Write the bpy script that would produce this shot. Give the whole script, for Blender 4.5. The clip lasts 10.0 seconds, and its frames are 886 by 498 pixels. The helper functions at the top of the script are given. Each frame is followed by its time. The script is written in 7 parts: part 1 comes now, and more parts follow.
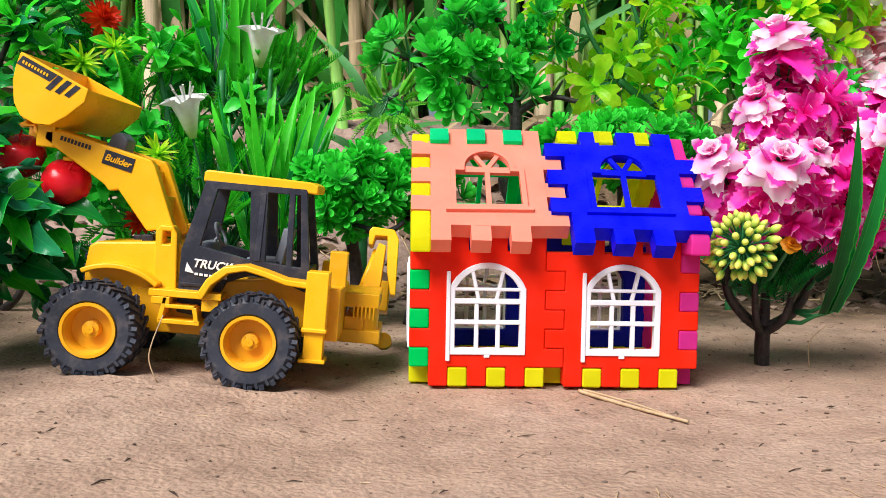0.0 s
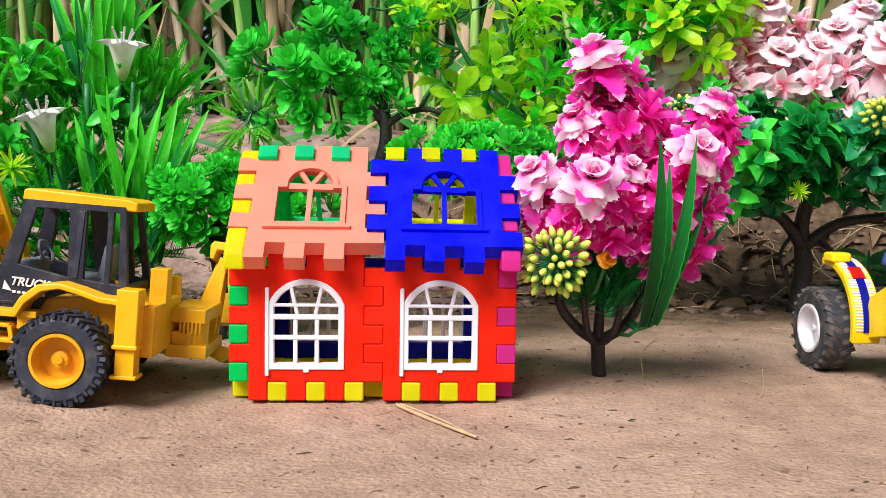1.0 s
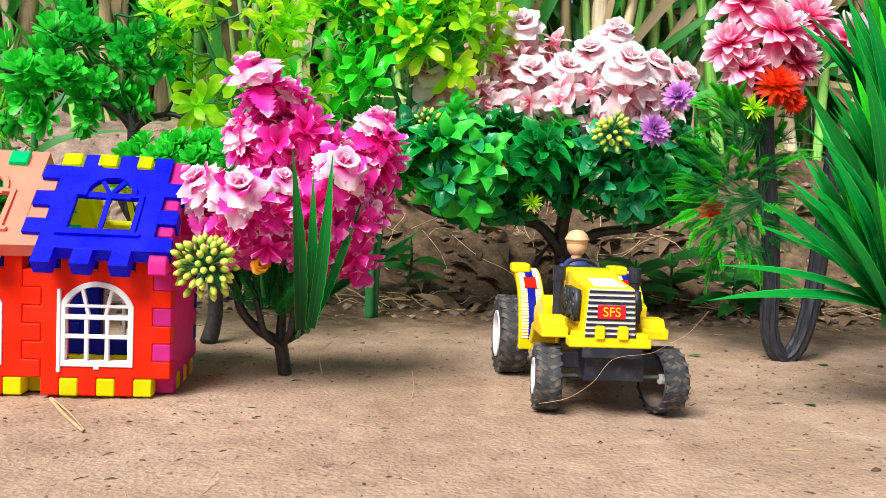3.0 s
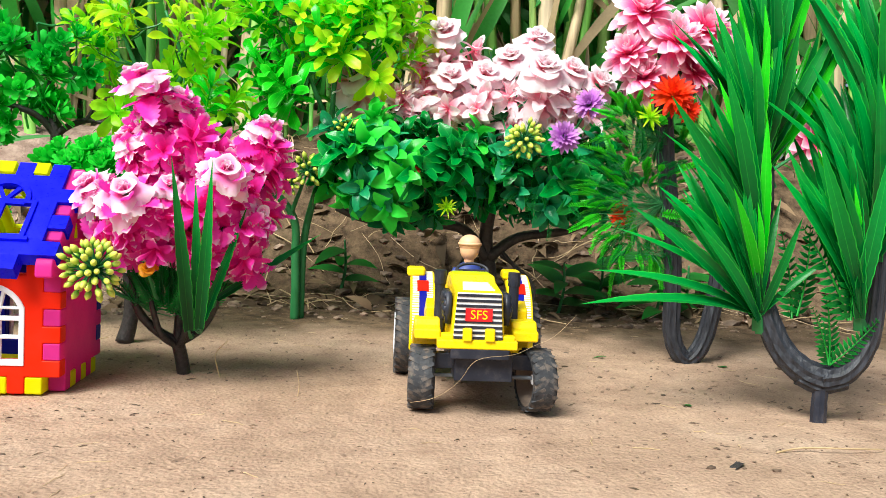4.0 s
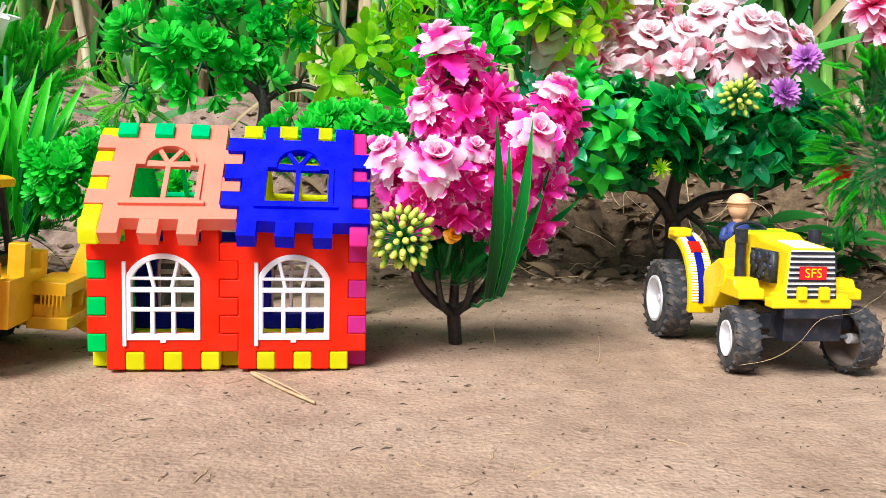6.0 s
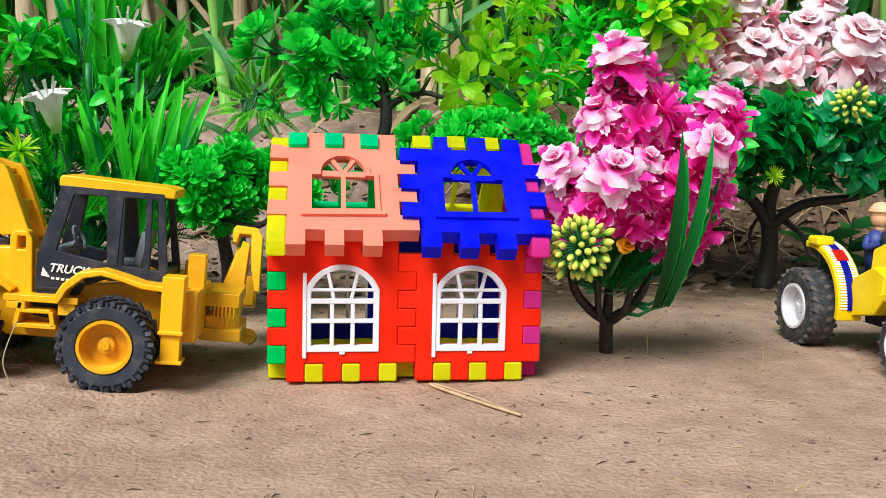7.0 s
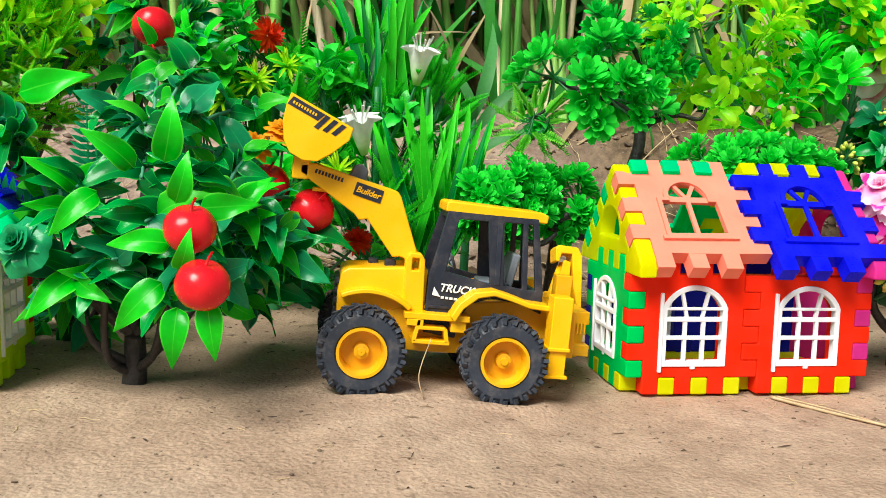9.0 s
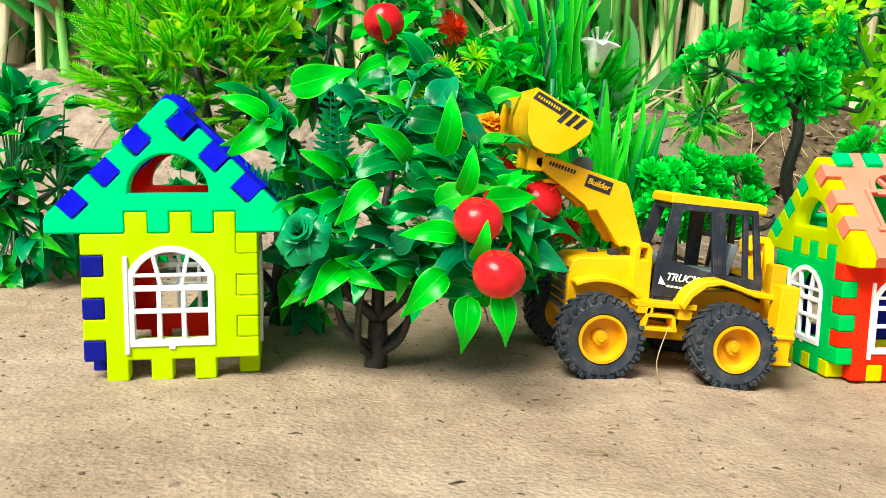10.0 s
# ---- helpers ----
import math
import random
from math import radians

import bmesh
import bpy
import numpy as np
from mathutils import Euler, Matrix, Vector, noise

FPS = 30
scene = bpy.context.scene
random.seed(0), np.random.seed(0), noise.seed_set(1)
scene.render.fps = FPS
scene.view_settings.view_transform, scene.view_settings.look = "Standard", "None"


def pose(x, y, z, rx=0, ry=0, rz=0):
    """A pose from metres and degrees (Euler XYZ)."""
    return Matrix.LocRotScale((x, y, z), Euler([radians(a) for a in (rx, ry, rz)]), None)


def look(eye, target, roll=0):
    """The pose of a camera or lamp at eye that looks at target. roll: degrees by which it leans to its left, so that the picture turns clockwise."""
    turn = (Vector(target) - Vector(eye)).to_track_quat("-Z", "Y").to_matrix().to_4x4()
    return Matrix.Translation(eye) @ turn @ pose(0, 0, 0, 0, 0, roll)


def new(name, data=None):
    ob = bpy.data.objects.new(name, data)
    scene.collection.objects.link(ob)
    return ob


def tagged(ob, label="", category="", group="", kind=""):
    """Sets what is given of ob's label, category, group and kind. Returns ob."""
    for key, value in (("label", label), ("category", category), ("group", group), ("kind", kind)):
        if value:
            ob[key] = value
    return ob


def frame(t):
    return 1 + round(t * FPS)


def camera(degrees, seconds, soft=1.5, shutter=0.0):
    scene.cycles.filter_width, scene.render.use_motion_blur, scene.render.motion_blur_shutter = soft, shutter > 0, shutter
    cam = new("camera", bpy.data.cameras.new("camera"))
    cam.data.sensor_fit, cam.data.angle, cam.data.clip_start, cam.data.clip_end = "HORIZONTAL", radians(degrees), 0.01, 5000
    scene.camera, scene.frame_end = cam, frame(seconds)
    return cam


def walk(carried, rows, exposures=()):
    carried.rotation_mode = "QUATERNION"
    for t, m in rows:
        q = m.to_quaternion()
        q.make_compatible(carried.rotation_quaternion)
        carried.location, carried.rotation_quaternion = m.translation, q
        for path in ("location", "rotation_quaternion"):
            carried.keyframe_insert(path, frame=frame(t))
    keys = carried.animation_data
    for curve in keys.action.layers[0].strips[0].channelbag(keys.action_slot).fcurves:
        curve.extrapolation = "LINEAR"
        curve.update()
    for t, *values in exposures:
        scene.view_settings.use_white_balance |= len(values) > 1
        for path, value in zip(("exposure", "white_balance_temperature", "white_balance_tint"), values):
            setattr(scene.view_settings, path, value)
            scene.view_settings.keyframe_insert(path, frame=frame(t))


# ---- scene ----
cam = camera(53.1, 10.0, 0.85)
PATH = [
    (0, (-0.022, -0.105, 0.123), (0.043, 1.886, 0.013), 0.84),
    (0.5, (0.035, -0.111, 0.131), (0.102, 1.88, 0.007), 0.87),
    (1, (0.092, -0.117, 0.138), (0.179, 1.871, 0.021), 0.69),
    (1.5, (0.15, -0.13, 0.142), (0.246, 1.858, 0.02), 1.01),
    (2, (0.198, -0.137, 0.149), (0.322, 1.848, 0.038), 0.78),
    (2.5, (0.253, -0.15, 0.151), (0.419, 1.828, 0.031), 2.2),
    (3, (0.304, -0.168, 0.155), (0.481, 1.807, 0.028), 2.28),
    (3.2, (0.324, -0.177, 0.162), (0.48, 1.799, 0.028), 2.18),
    (3.8, (0.399, -0.196, 0.164), (0.56, 1.781, 0.035), 2.44),
    (4.3, (0.38, -0.201, 0.162), (0.544, 1.776, 0.038), 2.5),
    (4.5, (0.361, -0.196, 0.165), (0.527, 1.78, 0.036), 2),
    (5, (0.285, -0.177, 0.164), (0.466, 1.802, 0.027), 1.88),
    (5.5, (0.217, -0.162, 0.15), (0.406, 1.813, -0.014), 1.3),
    (5.7, (0.19, -0.157, 0.145), (0.387, 1.816, -0.031), 1.2),
    (6.8, (0.047, -0.144, 0.16), (0.323, 1.836, -0.047), 1.03),
    (7, (0.014, -0.135, 0.152), (0.281, 1.848, -0.038), 1.13),
    (7.5, (-0.055, -0.13, 0.155), (0.213, 1.849, -0.035), 1.4),
    (8, (-0.118, -0.132, 0.162), (0.149, 1.843, -0.033), 1.43),
    (8.5, (-0.18, -0.135, 0.167), (0.09, 1.835, -0.02), 1.57),
    (9, (-0.245, -0.142, 0.169), (0.018, 1.825, -0.029), 1.46),
    (9.5, (-0.325, -0.141, 0.173), (-0.045, 1.816, -0.048), 2.29),
    (10, (-0.403, -0.144, 0.171), (-0.167, 1.811, -0.062), 1.69),
]
walk(cam, [(t, look(eye, target, roll)) for t, eye, target, roll in PATH], exposures=[(0.0, 0.56, 6200, 13), (1.5, 0.52, 6250, 16), (2.2, 0.62, 6250, 16), (3.0, 0.76, 6350, 8), (4.5, 0.9, 6250, 3), (5.0, 0.80, 6150, 6), (5.5, 0.83, 6100, 8), (7.0, 0.42, 6050, 6), (8.0, 0.39, 6200, 3), (9.0, 0.68, 6350, 0), (10.0, 0.88, 6350, -10)])

# world, sun
world = bpy.data.worlds.new("world")
scene.world = world
world.use_nodes = True
wn = world.node_tree.nodes
sky = wn.new("ShaderNodeTexSky")
sky.sky_type = "NISHITA"
sky.sun_disc = False
sky.sun_elevation, sky.sun_rotation = radians(49), radians(218)
sky.dust_density = 3.0
world.node_tree.links.new(sky.outputs[0], wn["Background"].inputs[0])
wn["Background"].inputs[1].default_value = 0.052
sun = new("sun", bpy.data.lights.new("sun", "SUN"))
sun.data.energy, sun.data.angle, sun.data.color = 3.75, radians(32), (1.0, 0.97, 0.92)
sun.matrix_world = look((-0.78, -1.0, 1.46), (0, 0, 0))


# materials
def nodes_of(m):
    m.use_nodes = True
    nt = m.node_tree
    return nt, nt.nodes["Principled BSDF"], nt.links


def noise_node(nt, scale, detail=4.0, rough=0.55):
    tc = nt.nodes.new("ShaderNodeTexCoord")
    n = nt.nodes.new("ShaderNodeTexNoise")
    n.inputs["Scale"].default_value = scale
    n.inputs["Detail"].default_value = detail
    n.inputs["Roughness"].default_value = rough
    nt.links.new(tc.outputs["Object"], n.inputs["Vector"])
    return n


def ramp_node(nt, stops, source):
    r = nt.nodes.new("ShaderNodeValToRGB")
    els = r.color_ramp.elements
    while len(els) < len(stops):
        els.new(0.5)
    for e, (p, c) in zip(els, stops):
        e.position, e.color = p, (*c, 1)
    nt.links.new(source, r.inputs[0])
    return r


def mixed(nt, kind, fac, a, b):
    m = nt.nodes.new("ShaderNodeMix")
    m.data_type, m.blend_type = "RGBA", kind
    for k, v in ((0, fac), (6, a), (7, b)):
        if hasattr(v, "default_value"):
            nt.links.new(v, m.inputs[k])
        else:
            m.inputs[k].default_value = v
    return m.outputs[2]


def bump(nt, bsdf, height, strength, dist):
    b = nt.nodes.new("ShaderNodeBump")
    b.inputs["Strength"].default_value = strength
    b.inputs["Distance"].default_value = dist
    nt.links.new(height, b.inputs["Height"])
    nt.links.new(b.outputs[0], bsdf.inputs["Normal"])


def plastic(name, rgb, rough=0.35, grime=0.12, dust=0.0, see=0.0):
    m = bpy.data.materials.new(name)
    nt, bsdf, ln = nodes_of(m)
    big, fine = noise_node(nt, 45, 5), noise_node(nt, 420, 4)
    dark = tuple(c * (1 - grime) for c in rgb)
    lite = tuple(min(1, c * (1 + grime * 0.6) + 0.01) for c in rgb)
    col = ramp_node(nt, ((0.3, dark), (0.7, lite)), big.outputs[0]).outputs[0]
    if dust:
        spots = ramp_node(nt, ((0.5, (0, 0, 0)), (0.75, (dust, dust, dust))), noise_node(nt, 90, 7, 0.7).outputs[0])
        col = mixed(nt, "MIX", spots.outputs[0], col, (0.38, 0.28, 0.2, 1))
    ln.new(col, bsdf.inputs["Base Color"])
    rr = ramp_node(nt, ((0.3, (rough * 0.75,) * 3), (0.7, (min(1, rough * 1.35),) * 3)), fine.outputs[0])
    ln.new(rr.outputs[0], bsdf.inputs["Roughness"])
    bump(nt, bsdf, noise_node(nt, 160, 3).outputs[0], 0.18, 0.0008)
    bsdf.inputs["Specular IOR Level"].default_value = 0.1 if see else 0.3
    if see:                 # thin coloured plastic lets some light through
        tr = nt.nodes.new("ShaderNodeBsdfTranslucent")
        ln.new(col, tr.inputs["Color"])
        mx = nt.nodes.new("ShaderNodeMixShader")
        mx.inputs[0].default_value = see
        ln.new(bsdf.outputs[0], mx.inputs[1])
        ln.new(tr.outputs[0], mx.inputs[2])
        ln.new(mx.outputs[0], nt.nodes["Material Output"].inputs["Surface"])
    return m


def leafy(name, base, tip, rough=0.38, spread=0.22, see=0.34, mid=None, at=0.62, rim=None):
    """Artificial leaf or petal: colour runs from its base to its tip, each one a little different."""
    m = bpy.data.materials.new(name)
    nt, bsdf, ln = nodes_of(m)
    uv = nt.nodes.new("ShaderNodeUVMap")
    sep = nt.nodes.new("ShaderNodeSeparateXYZ")
    ln.new(uv.outputs[0], sep.inputs[0])
    stops = ((0.05, base), (0.95, tip)) if mid is None else ((0.05, base), (at, mid), (1.0, tip))
    col = ramp_node(nt, stops, sep.outputs[1]).outputs[0]
    if rim:                 # paler edge and midrib, with the light on blade edges painted in
        edge = ramp_node(nt, ((0.0, (1, 1, 1)), (0.07, (0, 0, 0)), (0.47, (0, 0, 0)), (0.5, (0.45, 0.45, 0.45)), (0.53, (0, 0, 0)), (0.93, (0, 0, 0)), (1.0, (1, 1, 1))), sep.outputs[0])
        col = mixed(nt, "MIX", edge.outputs[0], col, (*rim, 1))
    geo = nt.nodes.new("ShaderNodeNewGeometry")
    info = nt.nodes.new("ShaderNodeObjectInfo")
    add = nt.nodes.new("ShaderNodeMath")
    add.operation = "ADD"
    ln.new(geo.outputs["Random Per Island"], add.inputs[0])
    ln.new(info.outputs["Random"], add.inputs[1])
    frac = nt.nodes.new("ShaderNodeMath")
    frac.operation = "FRACT"
    ln.new(add.outputs[0], frac.inputs[0])
    var = ramp_node(nt, ((0.0, (1 - spread,) * 3), (1.0, (1 + spread * 0.5,) * 3)), frac.outputs[0])
    col = mixed(nt, "MULTIPLY", 1.0, col, var.outputs[0])
    fine = ramp_node(nt, ((0.35, (0.92,) * 3), (0.65, (1.04,) * 3)), noise_node(nt, 220, 5).outputs[0])
    col = mixed(nt, "MULTIPLY", 1.0, col, fine.outputs[0])
    ln.new(col, bsdf.inputs["Base Color"])
    bsdf.inputs["Roughness"].default_value = rough
    bump(nt, bsdf, noise_node(nt, 300, 3).outputs[0], 0.25, 0.0006)
    bsdf.inputs["Specular IOR Level"].default_value = 0.3
    if see:
        tr = nt.nodes.new("ShaderNodeBsdfTranslucent")
        ln.new(col, tr.inputs["Color"])
        mx = nt.nodes.new("ShaderNodeMixShader")
        mx.inputs[0].default_value = see
        ln.new(bsdf.outputs[0], mx.inputs[1])
        ln.new(tr.outputs[0], mx.inputs[2])
        ln.new(mx.outputs[0], nt.nodes["Material Output"].inputs["Surface"])
    return m


def soil_material():
    m = bpy.data.materials.new("sandy_soil")
    nt, bsdf, ln = nodes_of(m)
    patch = ramp_node(nt, ((0.3, (0.31, 0.208, 0.142)), (0.5, (0.388, 0.264, 0.185)), (0.72, (0.44, 0.318, 0.232))), noise_node(nt, 7, 6, 0.6).outputs[0])
    grain = ramp_node(nt, ((0.28, (0.62, 0.60, 0.58)), (0.38, (0.97, 0.97, 0.97)), (0.72, (1.05, 1.05, 1.05))), noise_node(nt, 240, 4, 0.62).outputs[0])
    col = mixed(nt, "MULTIPLY", 1.0, patch.outputs[0], grain.outputs[0])
    sand = ramp_node(nt, ((0.32, (0.80, 0.79, 0.78)), (0.5, (1.0, 1.0, 1.0)), (0.68, (1.14, 1.14, 1.14))), noise_node(nt, 520, 3, 0.6).outputs[0])
    col = mixed(nt, "MULTIPLY", 1.0, col, sand.outputs[0])
    blot = ramp_node(nt, ((0.35, (0.84, 0.82, 0.82)), (0.6, (1.06, 1.06, 1.06))), noise_node(nt, 32, 5, 0.6).outputs[0])
    col = mixed(nt, "MULTIPLY", 1.0, col, blot.outputs[0])
    vor = nt.nodes.new("ShaderNodeTexVoronoi")
    vor.inputs["Scale"].default_value = 75
    tc = nt.nodes.new("ShaderNodeTexCoord")
    squash = nt.nodes.new("ShaderNodeMapping")
    squash.inputs["Scale"].default_value = (0.7, 1.5, 1)
    ln.new(mixed(nt, "ADD", 0.02, tc.outputs["Object"], noise_node(nt, 60, 3).outputs[1]), squash.inputs[0])
    ln.new(squash.outputs[0], vor.inputs["Vector"])
    speck = ramp_node(nt, ((0.10, (1, 1, 1)), (0.2, (0, 0, 0))), vor.outputs["Distance"])
    thin = ramp_node(nt, ((0.47, (0, 0, 0)), (0.58, (0.75, 0.75, 0.75))), noise_node(nt, 30, 3).outputs[0])
    fac = mixed(nt, "MULTIPLY", 1.0, speck.outputs[0], thin.outputs[0])
    col = mixed(nt, "MIX", fac, col, (0.16, 0.10, 0.07, 1))
    sep = nt.nodes.new("ShaderNodeSeparateXYZ")
    ln.new(tc.outputs["Object"], sep.inputs[0])
    # brown soil with leaf mould towards the bank, far end of the strip; plants' shade painted in
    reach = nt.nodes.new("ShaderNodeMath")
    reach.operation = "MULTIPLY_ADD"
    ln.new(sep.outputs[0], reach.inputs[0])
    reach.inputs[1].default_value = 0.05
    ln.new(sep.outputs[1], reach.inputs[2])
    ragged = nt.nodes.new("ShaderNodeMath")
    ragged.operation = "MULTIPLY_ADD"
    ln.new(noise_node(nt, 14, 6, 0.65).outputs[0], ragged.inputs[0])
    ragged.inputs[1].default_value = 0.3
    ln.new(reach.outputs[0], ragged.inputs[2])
    shaded_earth = ramp_node(nt, ((0.86, (1, 1, 1)), (1.04, (0.36, 0.36, 0.31))), ragged.outputs[0])
    col = mixed(nt, "MULTIPLY", 1.0, col, shaded_earth.outputs[0])
    # the darker earth of the bank behind
    wob = nt.nodes.new("ShaderNodeMath")
    wob.operation = "MULTIPLY_ADD"
    ln.new(noise_node(nt, 9, 5).outputs[0], wob.inputs[0])
    wob.inputs[1].default_value = 0.35
    ln.new(sep.outputs[1], wob.inputs[2])
    earth = ramp_node(nt, ((0.93, (0, 0, 0)), (1.0, (1, 1, 1))), wob.outputs[0])
    brown = ramp_node(nt, ((0.35, (0.050, 0.032, 0.019)), (0.65, (0.185, 0.122, 0.072))), noise_node(nt, 55, 8, 0.7).outputs[0])
    pale = ramp_node(nt, ((0.35, (0.20, 0.13, 0.10)), (0.65, (0.42, 0.30, 0.24))), noise_node(nt, 40, 8, 0.7).outputs[0])
    wob2 = nt.nodes.new("ShaderNodeMath")
    wob2.operation = "MULTIPLY_ADD"
    ln.new(noise_node(nt, 5, 5).outputs[0], wob2.inputs[0])
    wob2.inputs[1].default_value = 0.4
    ln.new(sep.outputs[0], wob2.inputs[2])
    clod = nt.nodes.new("ShaderNodeMix")
    clod.data_type = "RGBA"
    ln.new(ramp_node(nt, ((0.15, (0, 0, 0)), (0.42, (1, 1, 1))), wob2.outputs[0]).outputs[0], clod.inputs[0])
    ln.new(pale.outputs[0], clod.inputs[6])
    ln.new(brown.outputs[0], clod.inputs[7])
    col = mixed(nt, "MIX", earth.outputs[0], col, clod.outputs[2])
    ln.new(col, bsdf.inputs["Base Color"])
    bsdf.inputs["Roughness"].default_value = 0.93
    bsdf.inputs["Specular IOR Level"].default_value = 0.2
    h = nt.nodes.new("ShaderNodeMath")
    h.operation = "ADD"
    ln.new(noise_node(nt, 42, 6, 0.62).outputs[0], h.inputs[0])
    ln.new(noise_node(nt, 300, 2, 0.4).outputs[0], h.inputs[1])
    bump(nt, bsdf, h.outputs[0], 0.42, 0.0045)
    return m


def bark(name, c1, c2, scale=260, groove=1.0):
    m = bpy.data.materials.new(name)
    nt, bsdf, ln = nodes_of(m)
    n = noise_node(nt, scale, 6, 0.65)
    if groove != 1.0:
        mp = nt.nodes.new("ShaderNodeMapping")
        mp.inputs["Scale"].default_value = (1, 1, groove)
        ln.new(n.inputs["Vector"].links[0].from_socket, mp.inputs[0])
        ln.new(mp.outputs[0], n.inputs["Vector"])
    ln.new(ramp_node(nt, ((0.3, c1), (0.7, c2)), n.outputs[0]).outputs[0], bsdf.inputs["Base Color"])
    bsdf.inputs["Roughness"].default_value = 0.5
    bump(nt, bsdf, n.outputs[0], 0.6, 0.002)
    return m


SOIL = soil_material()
RED = plastic("red_plastic", (1.0, 0.022, 0.002), grime=0.07, see=0.2)
PEACH = plastic("peach_plastic", (1.0, 0.30, 0.20), grime=0.07, see=0.24)
BLUE = plastic("blue_plastic", (0.003, 0.006, 0.90), 0.32, grime=0.2, see=0.24)
LIME = plastic("lime_plastic", (0.66, 0.88, 0.0), grime=0.07, see=0.3)
YELLOW = plastic("yellow_plastic", (0.92, 0.91, 0.0), grime=0.07, see=0.42)
LEMON = plastic("lemon_plastic", (0.90, 0.92, 0.0), grime=0.07, see=0.6)
GREEN = plastic("green_plastic", (0.0, 0.82, 0.16), grime=0.07, see=0.5)
MINT = plastic("mint_plastic", (0.0, 0.84, 0.30), grime=0.07, see=0.28)
CYAN = plastic("turquoise_plastic", (0.01, 0.84, 0.34), grime=0.07, see=0.6)
PINK = plastic("magenta_plastic", (0.92, 0.05, 0.42), grime=0.07, see=0.55)
NAVY = plastic("navy_plastic", (0.008, 0.012, 0.38), grime=0.07, see=0.42)
ORANGE = plastic("scarlet_plastic", (0.98, 0.03, 0.01), grime=0.07, see=0.6)
WHITE = plastic("white_plastic", (0.83, 0.82, 0.86), 0.4, 0.05)
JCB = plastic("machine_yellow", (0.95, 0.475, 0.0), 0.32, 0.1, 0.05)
# darker, dustier tone for rims, chassis, slew block and digging bucket
JCBDARK = plastic("machine_yellow_dark", (0.80, 0.39, 0.0), 0.4, 0.15, 0.12)
BLACK = plastic("black_plastic", (0.017, 0.020, 0.033), 0.38, 0.3, 0.12)
RUBBER = plastic("tyre_rubber", (0.028, 0.034, 0.050), 0.6, 0.3, 0.2)
WORN = plastic("worn_tyre_rubber", (0.04, 0.042, 0.048), 0.65, 0.3, 0.5)
GREY = plastic("grey_plastic", (0.16, 0.18, 0.21), 0.4, 0.2)
CANARY = plastic("tractor_yellow", (0.95, 0.66, 0.0), 0.3, 0.12)
SKIN = plastic("tan_plastic", (0.72, 0.42, 0.24), 0.45)
DENIM = plastic("blue_cloth_plastic", (0.03, 0.05, 0.22), 0.45)
BADGE = plastic("red_badge", (0.7, 0.01, 0.015), 0.4)
PAPER = plastic("white_sticker", (0.78, 0.78, 0.78), 0.4, 0.05)
BARK = bark("dark_trunk", (0.012, 0.010, 0.010), (0.05, 0.042, 0.04))
GREYBARK = bark("grey_trunk", (0.005, 0.006, 0.009), (0.038, 0.042, 0.056), 330, 0.12)
STEM = plastic("green_stem", (0.03, 0.20, 0.06), 0.4)
TWIG = plastic("grey_green_twig", (0.05, 0.24, 0.13), 0.45)
STRAW = bark("dry_straw", (0.36, 0.24, 0.12), (0.62, 0.46, 0.27), 90)


# building helpers: lengths below are in centimetres
CM = 0.01


def thing(name, loc, label, category, rot=(0, 0, 0), group="", kind="", scale=1.0, shift=(0, 0, 0)):
    ob = new(name)
    ob.empty_display_size = 0.01
    ob.matrix_basis = pose((loc[0] + shift[0]) * CM, (loc[1] + shift[1]) * CM, (loc[2] + shift[2]) * CM, *rot) @ Matrix.Scale(scale, 4)
    return tagged(ob, label, category, group, kind)


def part(name, bm, material, parent, label="", bevel=0.0, smooth=False):
    me = bpy.data.meshes.new(name)
    bmesh.ops.recalc_face_normals(bm, faces=bm.faces)
    bmesh.ops.scale(bm, vec=(CM, CM, CM), verts=bm.verts)
    bm.to_mesh(me)
    bm.free()
    me.materials.append(material)
    ob = new(name, me)
    ob.parent = parent
    if smooth:
        me.shade_smooth()
    if bevel:
        b = ob.modifiers.new("bevel", "BEVEL")
        b.width, b.segments, b.limit_method, b.angle_limit = bevel * CM, 2, "ANGLE", radians(38)
        me.shade_smooth()
        b.harden_normals = True
    if label:
        ob["label"] = label
    return ob


def share(name, me, parent, m):
    """Another object on the same mesh, at the matrix m (centimetres)."""
    ob = new(name, me)
    ob.parent = parent
    m = m.copy()
    m.translation = m.translation * CM
    ob.matrix_basis = m
    return ob


def box(bm, x0, x1, y0, y1, z0, z1, m=None):
    r = bmesh.ops.create_cube(bm, size=1)["verts"]
    for v in r:
        v.co = Vector(((x0 + x1) / 2 + v.co.x * (x1 - x0), (y0 + y1) / 2 + v.co.y * (y1 - y0), (z0 + z1) / 2 + v.co.z * (z1 - z0)))
    if m is not None:
        bmesh.ops.transform(bm, matrix=m, verts=r)
    return bm


def boxes(*args):
    bm = bmesh.new()
    for a in args:
        box(bm, *a)
    return bm


def cyl(bm, a, b, r0, r1=None, seg=20):
    a, b = Vector(a), Vector(b)
    d = b - a
    v = bmesh.ops.create_cone(bm, cap_ends=True, segments=seg, radius1=r0, radius2=r0 if r1 is None else r1, depth=d.length)["verts"]
    bmesh.ops.transform(bm, matrix=Matrix.Translation((a + b) / 2) @ d.to_track_quat("Z", "Y").to_matrix().to_4x4(), verts=v)
    return bm


